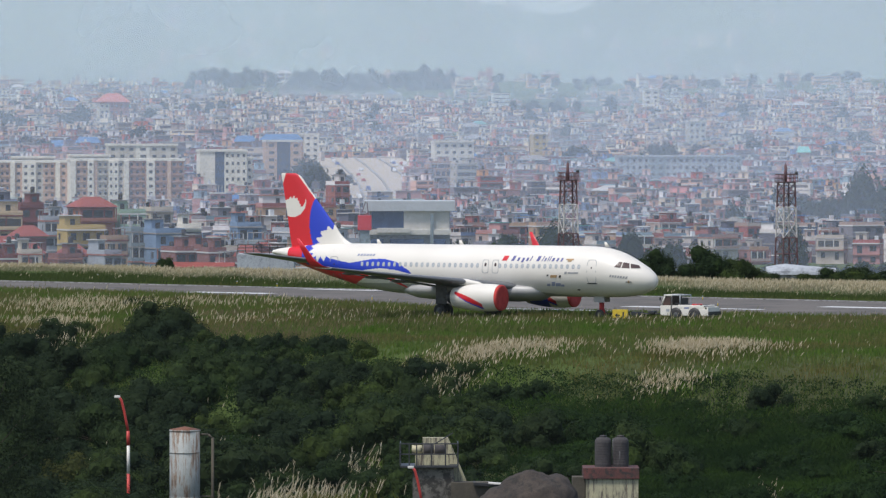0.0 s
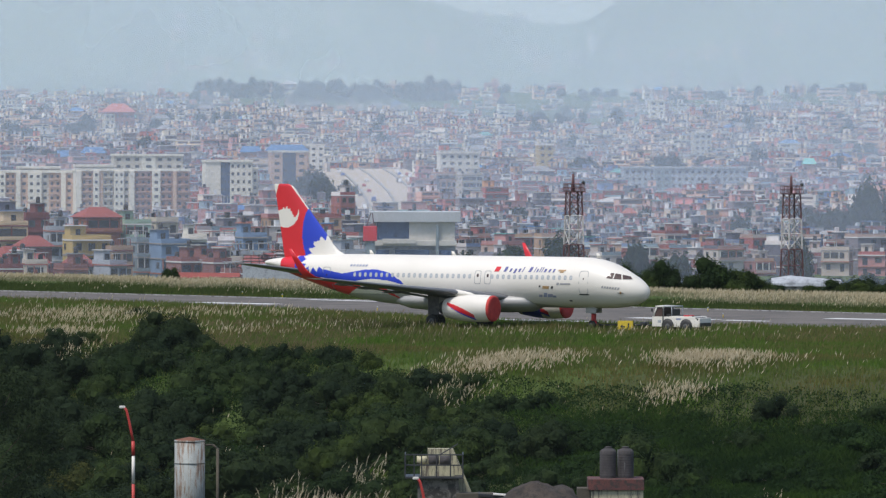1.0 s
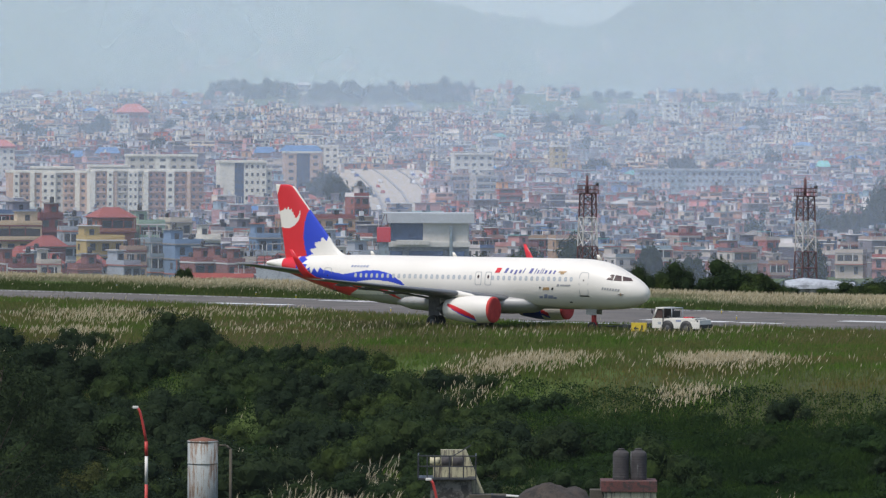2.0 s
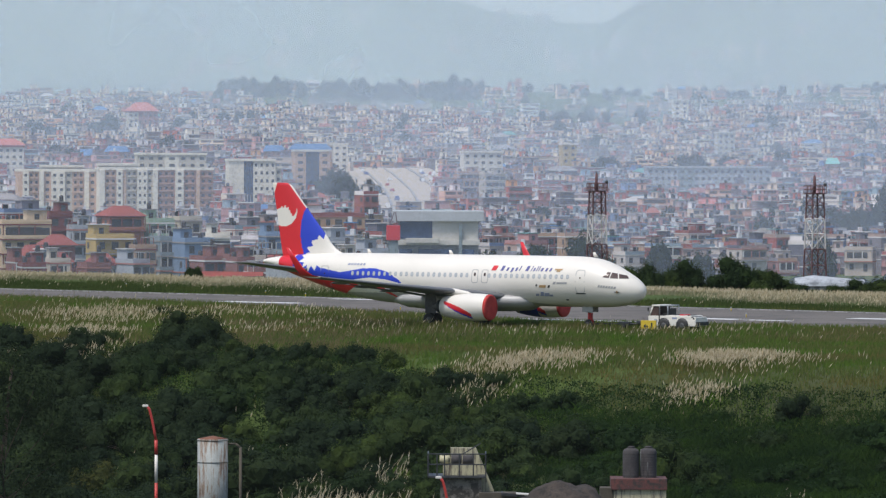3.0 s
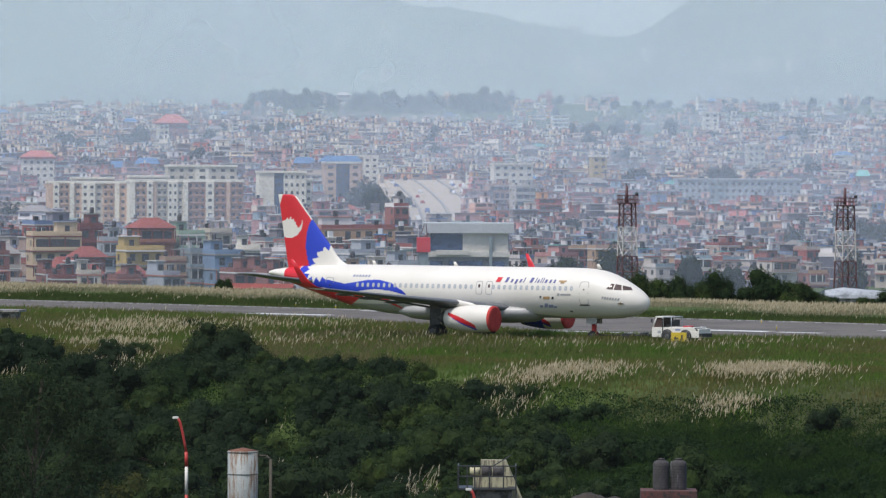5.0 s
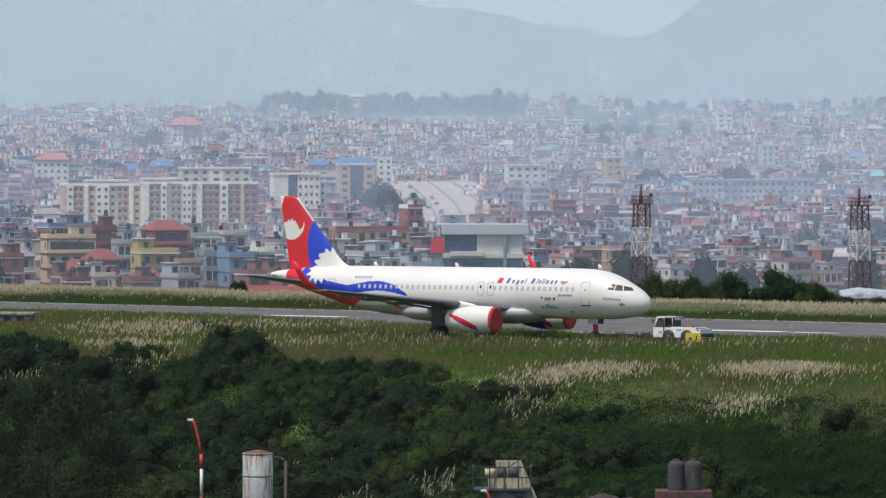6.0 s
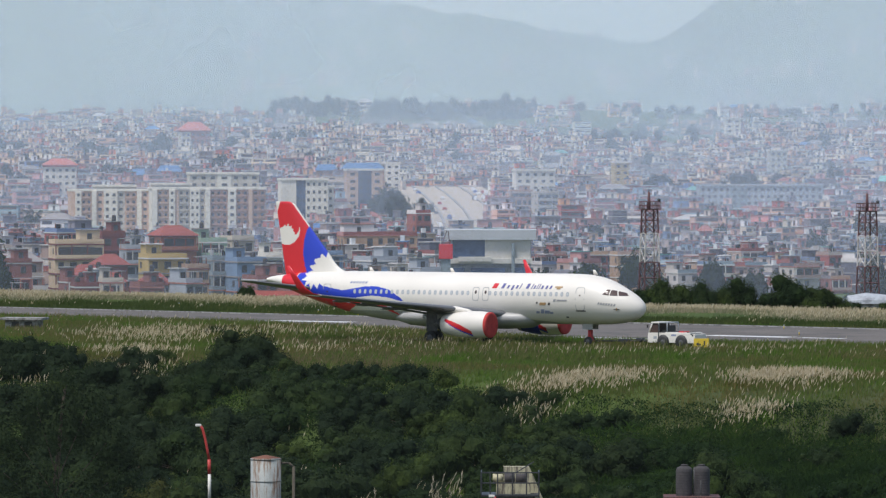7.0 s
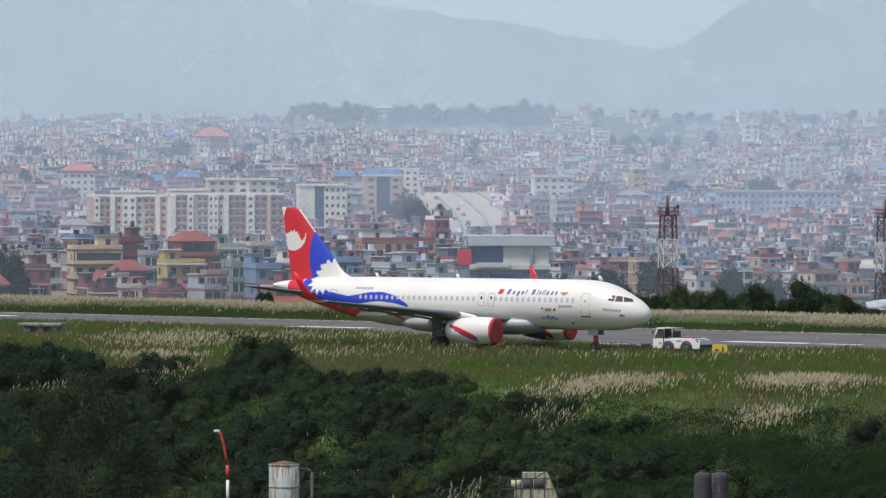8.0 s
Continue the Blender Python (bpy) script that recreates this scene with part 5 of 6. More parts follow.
def house_thing(rnd, x, y, z, w, d, floors, turn, wall=None, label="plastered concrete town house with a flat roof terrace", pitched=0.06, roof=None, slab=None):
    ob = thing("town_house", Matrix.Translation((x, y, z)) @ Matrix.Rotation(turn, 4, "Z"), label, "house", "town houses")
    tone = wall or NEARWALLS[rnd.randrange(len(NEARWALLS))]
    mats = [tone, slab or HOUSESLAB, CONCRETE, CITYGLASS, TANKPLASTIC]
    for kind, b, mi in house_plan(rnd, w, d, floors, pitched):
        x0, x1, y0, y1, z0, z1 = b
        mt = (roof or REDROOF) if mi < 0 else mats[mi]
        o = share(kind, unit_mesh(kind, mt), ob, Matrix.Translation(((x0 + x1) / 2, (y0 + y1) / 2, z0)) @ Matrix.Diagonal((x1 - x0, y1 - y0, z1 - z0, 1)))
    return ob


NEARWALLS = [OCHRE, BRICKRED, PALEBLUE, SLATE, BRICKRED, OFFWHITE, NEARTAN, MAROON, GREYWALL, PALE, GREENISH, OFFWHITE, BRICKRED, SLATE, GREYWALL]


def open_ground(x, y):
    """Where no house of the mass stands: the broad road and the landmark plots."""
    for b0, b1, y0, y1 in PLOTS:
        if b0 < x / y * 1000 < b1 and y0 < y < y1:
            return True
    return False


# bearings (thousandths) and distances
PLOTS = [(-73, -40.5, 2440, 2700), (-20.5, -5.0, 2250, 3330), (-14, 4, 1100, 1500), (27, 48, 2850, 3060), (-39.5, -30.5, 2540, 2640), (-29, -22, 2740, 2900), (-2, 5.2, 2800, 2960), (-56, -49, 3668, 3740), (53, 80, 1930, 2200)]


def build_city():
    rnd = random.Random(5)
    far = [Lot() for _ in range(3)]
    y = 1262.0
    while y < 4380:
        half = 0.105 * y + 25
        x = -half + rnd.random() * 8
        while x < half:
            big = rnd.random() < 0.07
            xx0 = x / y
            near = y < 1500
            w = rnd.uniform(6.5, 12.5) * (1.7 if big else 1) * (1 if near else 0.95)
            d = rnd.uniform(7, 10) * (1 if near else 0.85)
            fl = rnd.choice((2, 2, 3, 3, 3, 4, 4)) + (1 if big else 0)
            if rnd.random() < 0.008 and 1700 < y < 2900:
                w, fl = rnd.uniform(4.5, 6.5), rnd.choice((5, 6, 6, 7))
            if y < 1400:
                fl = rnd.choice((1, 2, 2, 3))
            elif -0.068 < xx0 < -0.040 and y < 2440:
                fl = min(fl, 2)
            elif xx0 > -0.007 and y < 2600:
                w, fl = w * 0.66, rnd.choice((1, 1, 2, 2, 3))
            if y < 1500:
                w, d = w * 0.74, d * 0.8
            elif y > 2300:
                d *= max(0.7, 1 - (y - 2300) / 4200)
                fl = min(fl, 4) - (1 if rnd.random() < 0.6 else 0) if y < 3000 else rnd.choice((1, 1, 2, 2, 2, 3))
            xx, yy = x + w / 2, y + rnd.uniform(-9, 9)
            green = noise.noise((xx * 0.006, yy * 0.004, 9))
            gap = rnd.uniform(0.3, 3.0) + (6 if rnd.random() < 0.12 else 0)
            bump = rise(xx, yy)
            if (green > 0.40 and y > 1500) or (bump > 0.25 and rnd.random() < (0.9 if xx < 0 else 0.45)) or (y < 1680 and xx / yy * 1000 > -7):
                x += w + gap
                continue
            if not open_ground(xx, yy):
                turn = radians(rnd.choice((24, 24, 24, -14, 38) if y < 1900 else (9, 9, 14, -12, 20)) + rnd.uniform(-8, 8))
                z = land(xx, yy) + rnd.uniform(-2.5, 1.5)
                if y < 1300:
                    if x / y * 1000 > -39:
                        house_thing(rnd, xx, yy, z, w, d, fl, turn)
                else:
                    house_into(far[0 if y < 2300 else 1 if y < 3300 else 2], rnd, xx, yy, z, w, d, fl, turn, 0.05, y > 1900)
            x += w + gap
        y += 14.5 + (y - 1240) * 0.0062
    for k in range(60):
        yy = rnd.uniform(4430, 4900)
        xx = rnd.gauss(0.035 if k % 2 else -0.03, 0.012) * yy
        house_into(far[2], rnd, xx, yy, land(xx, yy), rnd.uniform(6, 12), 8, rnd.choice((2, 3)), 0.3)
    for lot, nm in zip(far, ("near", "middle", "far")):
        ob = put_mesh("town_houses", lot.mesh("town_houses"), [HAZEDWALL if nm == "far" else NEARWALL if nm == "near" else CITYWALL, CITYSLAB, CITYROOF, CITYGLASS if nm == "near" else HAZEDGLASS, CITYTANK])
        tagged(ob, "dense %s quarter of flat-roofed concrete and brick houses" % nm, "houses", kind="stuff")


build_city()


# ---- houses at the edge of the field that can be told apart ----
def row_house(b0, b1, d, top, wall, label, pitched=0.0, roof=None, turn=20, seed=1, slab=None):
    w = (b1 - b0) / 1000 * d / math.cos(radians(turn)) * 0.9
    x = (b0 + b1) / 2000 * d
    fl = max(2, round((top - land(x, d)) / 3))
    house_thing(random.Random(seed), x, d, top - fl * 3.0, w, 7.5, fl, radians(turn), wall, label, pitched, roof, slab)


def build_row():
    rows = [
        (-75, -66.5, 1290, -3.0, CREAMWALL, "cream house with broad maroon bands", 0.0),
        (-67.6, -63.6, 1318, -1.6, MAROON, "maroon house rising in steps behind the terrace", 0.0),
        (-67.5, -63.5, 1262, -6.8, BRICKRED, "low brick house with a red hipped roof", 1.0),
        (-63.6, -60.3, 1300, -4.2, GREYWALL, "grey-white house with cluttered terrace", 0.0),
        (-60.4, -53.8, 1275, -5.6, OCHRE, "ochre yellow house with a bare side wall", 0.0),
        (-58.5, -52.5, 1340, -2.0, ORANGE, "orange brick house with a small red roof", 1.0),
        (-53.9, -50.2, 1270, -7.6, NEARTAN, "tan house with dark red balcony bands", 0.0),
        (-50.2, -46.6, 1285, -6.2, SLATE, "slate grey house with bare wall", 0.0),
        (-46.6, -41.6, 1280, -6.4, PALEBLUE, "light blue house with framed balconies", 0.0),
        (-41.6, -38.6, 1290, -5.6, OFFWHITE, "white house with a plain flank", 0.0),
        (-52.0, -47.5, 1345, -3.4, GREENISH, "pale green house behind the front row", 0.0),
        (-47.3, -43.5, 1350, -3.0, PALE, "pale house with roof clutter", 0.0),
        (-84, -78, 1285, -6.8, BRICKRED, "brick house with terrace", 0.0),
        (-92, -86.5, 1290, -7.5, PALE, "cream house with terrace", 0.0),
    ]
    for k, (b0, b1, d, top, wall, label, pitched) in enumerate(rows):
        row_house(b0, b1, d, top, wall, label, pitched, None, 14 + 5 * (k % 3), 30 + k, MAROON if k in (0, 1, 5, 6) else None)
    rnd = random.Random(77)
    for k in range(30):
        b = rnd.uniform(-94, -24)
        d = rnd.uniform(1212, 1250)
        w = rnd.uniform(2.6, 4.6)
        row_house(b, b + w, d, rnd.uniform(-12.0, -8.5), rnd.choice((BRICKRED, MAROON, BRICKRED, SLATE, GREYWALL, NEARTAN, PALE)), "small brick and plaster house at the foot of the slope", rnd.choice((0, 0, 1)), None, rnd.uniform(5, 35), 200 + k)


build_row()
row_house(-2.6, 1.2, 2850, -2.4, BROWN, "brick house below a white block", 0.0, None, 16, 301)
row_house(1.4, 5.2, 2846, -3.0, PALE, "cream house below a white block", 0.0, None, 22, 302)


# ---- landmark buildings ----
def slab_building(name, b0, b1, d, top, depth, bays, fh, label, turn=8, cap=None, base=None, hip=0):
    """A block of several storeys in vertical bays: (share of width, wall, windows a storey, proud)."""
    x = (b0 + b1) / 2000 * d
    w = (b1 - b0) / 1000 * d / math.cos(radians(turn))
    z = land(x, d) - 2 if base is None else base
    fl = max(1, round((top - z) / fh))
    z = top - fl * fh
    ob = thing(name, Matrix.Translation((x, d, z)) @ Matrix.Rotation(radians(turn), 4, "Z"), label, "building")
    total, at = sum(b[0] for b in bays), -w / 2
    for sh, wall, n, proud in bays:
        bw = w * sh / total
        bm = bmesh.new()
        box(bm, at, at + bw, -depth / 2 - proud, depth / 2, 0, fl * fh)
        bay = put("bay", bm, wall, ob)
        for k in range(fl):
            for j in range(n):
                c = at + bw * (j + 0.5) / n
                ww = min(1.2, bw / n * 0.22)
                share("window", unit_mesh("window", CITYGLASS), bay, Matrix.Translation((c, -depth / 2 - proud, k * fh + fh * 0.3)) @ Matrix.Diagonal((ww * 2, 0.16, fh * 0.4, 1)))
            if n > 1 and proud == 0:
                share("balcony", unit_mesh("balcony", wall), bay, Matrix.Translation((at + bw / 2, -depth / 2 - 0.5, k * fh + 0.1)) @ Matrix.Diagonal((bw * 0.8, 0.8, 0.5, 1)))
        at += bw
    bm = bmesh.new()
    box(bm, -w / 2 - 0.3, w / 2 + 0.3, -depth / 2 - 0.9, depth / 2 + 0.3, fl * fh, fl * fh + 0.9)
    put("parapet", bm, cap or OFFWHITE, ob)
    if hip:
        share("roof", unit_mesh("roof", ROSEROOF), ob, Matrix.Translation((0, 0, fl * fh + 0.9)) @ Matrix.Diagonal((w + 2, depth + 2, hip, 1)))
    return ob


def build_landmarks():
    W, T, B = OFFWHITE, TAN, BROWN
    flats = [(0.7, W, 0, 1.6), (1.6, T, 2, 0), (0.8, W, 1, 1.2), (0.5, T, 0, 0.6), (1.5, PALE, 2, 0), (1.3, W, 2, 1.4), (0.8, PALE, 1, 0.2), (0.6, W, 0, 1.8), (2.4, B, 3, 0), (1.1, W, 1, 1.4), (1.7, B, 2, 0), (0.5, T, 0, 1.0), (1.8, B, 2, 0)]
    slab_building("apartment_building", -59.0, -41.2, 2560, 0.4, 16, flats, 2.9, "white, tan and brown apartment block of many storeys")
    slab_building("apartment_building", -71.8, -59.6, 2570, -0.4, 16, [(0.6, T, 0, 0.8), (0.8, W, 1, 1.3), (1.4, T, 2, 0), (0.6, W, 0, 1.5), (1.0, T, 1, 0.4), (1.8, W, 2, 1.2), (1.0, PALE, 1, 0), (1.6, T, 2, 0), (0.6, W, 0, 1.5), (1.0, T, 1, 0.3)], 2.9, "white and tan apartment block beside its twin")
    slab_building("apartment_building", -59.0, -52.8, 2585, 2.0, 10, [(1, W, 3, 0.2)], 2.9, "white top storeys of an apartment block", base=-8)
    slab_building("apartment_building", -68.0, -61.5, 2592, 1.2, 10, [(1, W, 3, 0.2), (1, PALE, 2, 0)], 2.9, "white roof storey over the tan flats", base=-8)
    slab_building("office_building", -75.9, -70.8, 2900, 8.6, 12, [(1, W, 5, 0.1)], 3.0, "white block with a red pitched roof", 6, REDROOF, None, 3)
    slab_building("office_building", -24.5, -20.0, 3180, 9.5, 12, [(1, PALE, 3, 0.2), (1, W, 2, 0.8)], 3.0, "pale block with open balconies", 12)
    slab_building("office_building", -33.4, -30.5, 2600, 1.0, 12, [(1, W, 3, 0.2)], 3.0, "white block stepping down beside its neighbour", 12)
    slab_building("apartment_building", -53, -42.2, 2690, 6.0, 14, [(2, PALE, 3, 0.3), (1, W, 1, 0.6), (2, PALE, 3, 0.3)], 2.9, "cream apartment block behind the brown one")
    slab_building("office_building", -38.6, -31.3, 2590, 4.0, 14, [(1.6, W, 0, 0.4), (1, CITYBLUE, 3, 0.1), (2.4, W, 4, 0.3)], 3.2, "white office block with blue glazing")
    slab_building("office_building", -28.2, -22.6, 2830, 7.2, 12, [(1, T, 1, 0.5), (1.2, CITYBLUE, 2, 0), (1, T, 1, 0.5)], 3.2, "tan tower block with glazed middle bay")
    slab_building("office_building", -1.6, 4.6, 2880, 6.8, 12, [(1, W, 5, 0.1)], 3.0, "plain white block with dark square windows")
    slab_building("office_building", 27.4, 46.8, 2960, -0.3, 18, [(2, GREYWALL, 5, 0.2), (1, SLATE, 2, 0.8), (5, GREYWALL, 12, 0.1)], 3.2, "long grey institutional block", 4, GREYWALL)
    slab_building("office_building", -54.4, -49.9, 3690, 27, 12, [(1, PALE, 2, 0.4), (2, BRICKPINK, 4, 0.2)], 3.4, "tall brick building with a red hipped roof", 12, REDROOF, None, 5)
    slab_building("office_building", 31.6, 34.0, 4150, 37, 10, [(1, W, 2, 0.2)], 3.2, "slim white tower on the rise", 6)
    slab_building("office_building", 14.0, 16.2, 3150, 10, 10, [(1, OCHRE, 2, 0.2)], 3.2, "ochre block between houses", 10)
    slab_building("office_building", 38.5, 41.2, 3500, 16, 10, [(1, PALE, 3, 0.2)], 3.2, "cream block between houses", 10)
    for b0, b1, d, z, mt in ((-62.5, -58.5, 3000, 4.5, BLUEROOF), (-58, -54, 3060, 6.0, BLUEROOF), (-33, -29.5, 3100, 6.5, BLUEROOF), (-29, -22, 3140, 7.2, BLUEROOF), (55.8, 58.0, 3150, 1, TURQUOISE)):
        x, w = (b0 + b1) / 2000 * d, (b1 - b0) / 1000 * d
        hall = thing("market_hall", Matrix.Translation((x, d, z)), "long hall with a pitched metal roof", "hall")
        bm = bmesh.new()
        box(bm, -w / 2 + 0.5, w / 2 - 0.5, -6, 6, -14, 0)
        put("wall", bm, BROWN, hall)
        bm = bmesh.new()
        vs = [bm.verts.new(p) for p in ((-w / 2, -7, 0), (w / 2, -7, 0), (w / 2, 7, 0), (-w / 2, 7, 0), (-w * 0.36, 0, 3.0), (w * 0.36, 0, 3.0))]
        for f in ((0, 1, 5, 4), (1, 2, 5), (2, 3, 4, 5), (3, 0, 4), (3, 2, 1, 0)):
            bm.faces.new([vs[k] for k in f])
        put("roof", bm, mt, hall)


TURQUOISE = tinted("turquoise_sheet", (0.20, 0.50, 0.44))
CITYBLUE = tinted("blue_glazing", (0.05, 0.09, 0.18))
build_landmarks()


def build_depot():
    """The wide flat-roofed depot behind the aircraft, with a red cabin and mast beside it."""
    d = 1200
    def bx(b):
        return b / 1000 * d
    g = thing("depot", Matrix.Translation((0, d, 0)), "wide depot with pale flat roof and dark glazing", "building")
    for name, b0, b1, z0, z1, y0, mt, lab in (("wall", -12.3, 1.2, -16, -8.2, 0, DEPOTWALL, ""), ("upper_wall", -6.2, 1.0, -4.6, -0.9, 0.2, DEPOTWALL, "beige upper wall"), ("window", -11.3, -6.2, -4.2, -0.9, 0.4, CITYBLUE, "dark blue glazed front"), ("backing", -11.6, 1.1, -9, -0.9, 1.0, GREYWALL, ""), ("band", -11.9, 1.3, -5.4, -4.4, -0.5, DEPOTWALL, ""), ("canopy", -10.4, -5.2, -5.0, -4.1, -1.2, DEPOTWALL, "rounded pale canopy"), ("window", -8.4, -3.0, -8.2, -6.2, -0.2, CITYBLUE, ""), ("window", -11.4, -9.4, -8.2, -6.2, -0.2, CITYBLUE, ""), ("window", -1.8, 0.4, -8.2, -6.2, -0.2, CITYBLUE, ""), ("roof", -12.6, 1.9, -0.9, 1.05, -0.8, ROOFGREY, "pale grey deep roof edge"), ("pier", -2.0, -1.5, -16, -1.5, -0.6, SLATE, "")):
        bm = bmesh.new()
        box(bm, bx(b0), bx(b1), y0, 12, z0, z1, 0, None, 0.08)
        put(name, bm, mt, g, lab)
    c = thing("red_cabin", Matrix.Translation((bx(-12.3), d - 6, 0)), "red cabin on a stand with a small aerial", "cabin")
    bm = bmesh.new()
    box(bm, -1.3, 1.3, -1.3, 1.3, -4.4, -1.6, 0, None, 0.1)
    put("cabin", bm, RED, c)
    bm = bmesh.new()
    box(bm, -0.9, 0.9, -0.9, 0.9, -16, -4.4)
    put("stand", bm, SLATE, c)
    for x0 in (-0.7, 0.7):
        bm = bmesh.new()
        pipe(bm, [(x0, 0, -1.6), (x0 * 0.2 + 0.3, 0, 0.9)], 0.09, 5)
        put("aerial_strut", bm, MASTRED, c)
    bm = bmesh.new()
    pipe(bm, [(-1.0, 0, -1.6), (-1.0, 0, 0.6)], 0.08, 5)
    put("flag_pole", bm, MASTWHITE, c)
    # long pale store with a rail, behind the tail
    s = thing("store", Matrix.Translation(spot(-28.0, 1000, -8)), "long pale concrete store with a railed roof", "building")
    bm = bmesh.new()
    box(bm, -4.5, 4.5, 0, 8, -4, 3.1, 0, None, 0.05)
    put("wall", bm, GREYWALL, s)
    bm = bmesh.new()
    for z in (3.6, 4.1, 4.6):
        tube(bm, (-4.4, 0.1, z), (4.4, 0.1, z), 0.06, n=5)
    put("roof_rail", bm, DARKMETAL, s)
    for k in range(8):
        bm = bmesh.new()
        tube(bm, (-4.4 + 1.257 * k, 0.1, 3.1), (-4.4 + 1.257 * k, 0.1, 4.6), 0.06, n=5)
        put("rail_post", bm, DARKMETAL, s)
    # low red roof at the berm
    r = thing("low_shed", Matrix.Translation(spot(-38.3, 900, -6)), "low shed with a long red metal roof", "shed")
    bm = bmesh.new()
    box(bm, -4.6, 4.6, -2, 2, -3, 1.3)
    put("wall", bm, BROWN, r)
    bm = bmesh.new()
    vs = [bm.verts.new(p) for p in ((-4.9, -2.4, 1.3), (4.9, -2.4, 1.5), (4.9, 2.4, 1.5), (-4.9, 2.4, 1.3), (-4.9, 0, 2.1), (4.9, 0, 2.0))]
    for f in ((0, 1, 5, 4), (2, 3, 4, 5), (1, 2, 5), (3, 0, 4)):
        bm.faces.new([vs[k] for k in f])
    put("roof", bm, REDROOF, r)
    # pale low hut by the second mast
    hut = thing("low_hut", Matrix.Translation(spot(56.0, 738, -2.3)), "low white hut with a rounded roof by the mast", "hut")
    bm = bmesh.new()
    box(bm, -3.9, 4.2, -1.5, 1.5, -1.6, 0.5, 0, None, 0.05)
    put("wall", bm, CONCRETE, hut)
    bm = bmesh.new()
    ring = [[bm.verts.new((x, 1.8 * math.cos(a), 0.5 + s2 * math.sin(a))) for a in [math.pi * k / 8 for k in range(9)]] for x, s2 in ((-3.7, 0.9), (-1.5, 1.25), (1.0, 1.0), (4.4, 0.75))]
    for a, b in zip(ring, ring[1:]):
        for k in range(8):
            bm.faces.new((a[k], b[k], b[k + 1], a[k + 1]))
    bm.faces.new(ring[0])
    bm.faces.new(ring[-1][::-1])
    bmesh.ops.recalc_face_normals(bm, faces=bm.faces)
    put("roof", bm, GREYWALL, hut)


ROOFGREY = grained("pale_roof", (0.50, 0.51, 0.52), (0.46, 0.47, 0.48), 0.3, 3, 0.7, 0.1)
DEPOTWALL = grained("depot_wall", (0.62, 0.58, 0.52), (0.56, 0.53, 0.47), 0.3, 3, 0.9, 0.1)
build_depot()


def build_avenue():
    """The broad pale road that climbs through the houses, with its traffic."""
    pts = [(2620, -9.5), (2750, -9.8), (2880, -10.4), (3000, -11.2), (3120, -12.6), (3230, -14.0), (3330, -15.5)]
    for side, half, off in ((-1, 12.2, -7.5), (1, 12.2, 17.0)):
        bm = bmesh.new()
        last = None
        for d, b in pts:
            x = b / 1000 * d + off
            z = land(x, d) + 1.2
            cur = [bm.verts.new((x + e * half, d, z - dz)) for e, dz in ((-1, 0), (1, 0), (1, 2.5), (-1, 2.5))]
            if last:
                for k in range(4):
                    bm.faces.new((last[k], last[(k + 1) % 4], cur[(k + 1) % 4], cur[k]))
            last = cur
        bmesh.ops.recalc_face_normals(bm, faces=bm.faces)
        ob = put("avenue", bm, PALEROAD)
        tagged(ob, "broad pale road climbing between the houses", "road", kind="structure")
    for off in (-7.5, 4.75, 17.0):
        bm = bmesh.new()
        last = None
        for d, b in pts:
            x = b / 1000 * d + off
            z = land(b / 1000 * d + (off if off != 4.75 else 17.0), d) + 1.2
            cur = [bm.verts.new((x + e * 0.5, d, z + dz)) for e, dz in ((-1, 0.5), (1, 0.5), (1, -2), (-1, -2))]
            if last:
                for k in range(4):
                    bm.faces.new((last[k], last[(k + 1) % 4], cur[(k + 1) % 4], cur[k]))
            last = cur
        bmesh.ops.recalc_face_normals(bm, faces=bm.faces)
        tagged(put("median", bm, CONCRETE), "pale concrete divider on the broad road", "divider", kind="structure")
    rnd = random.Random(2)
    body = bpy.data.meshes.new("car_body")
    bm = bmesh.new()
    box(bm, -0.85, 0.85, -2.1, 2.1, 0.3, 0.9, 0, None, 0.12)
    box(bm, -0.75, 0.75, -1.2, 1.3, 0.85, 1.45, 0, None, 0.18)
    bm.to_mesh(body)
    bm.free()
    body.materials.append(CARPAINT)
    bm = bmesh.new()
    spin(bm, [(-0.1, 0.28), (-0.08, 0.32), (0.08, 0.32), (0.1, 0.28)], 10, 0, "Y", True)
    wm = bpy.data.meshes.new("car_wheel")
    bm.to_mesh(wm)
    bm.free()
    wm.materials.append(RUBBER)
    for k in range(34):
        d = rnd.uniform(2640, 3310)
        b = lerp_table(pts, d)[0]
        side = rnd.choice((-7.5, 17.0))
        x = b / 1000 * d + side
        z = land(x, d) + 1.25
        x += rnd.choice((-7, -2, 3, 7))
        car = thing("car", Matrix.Translation((x, d, z)) @ Matrix.Rotation(radians(rnd.uniform(0, 12)), 4, "Z"), "small car on the broad road", "car", "cars on the broad road")
        share("body", body, car, Matrix.Diagonal((1.1, 1.0, rnd.choice((1, 1, 1.6)), 1)))
        for a in (-0.8, 0.8):
            for c in (-1.3, 1.3):
                share("wheel", wm, car, pose(a, c, 0.32, 0, 0, 90))


PALEROAD = tinted("pale_road", (0.50, 0.42, 0.32))
CARPAINT = island_tones("car_paint", [(0.7, 0.7, 0.7), (0.05, 0.05, 0.06), (0.4, 0.05, 0.04), (0.75, 0.74, 0.7), (0.1, 0.15, 0.35)], 0.3, True, 0.1)
build_avenue()


# ---- tinted sheets added as haze, before the bank and between the quarters ----
def build_haze():
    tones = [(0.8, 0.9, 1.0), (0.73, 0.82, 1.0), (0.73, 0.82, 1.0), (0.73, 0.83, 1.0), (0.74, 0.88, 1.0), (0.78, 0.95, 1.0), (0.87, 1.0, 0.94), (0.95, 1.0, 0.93)]
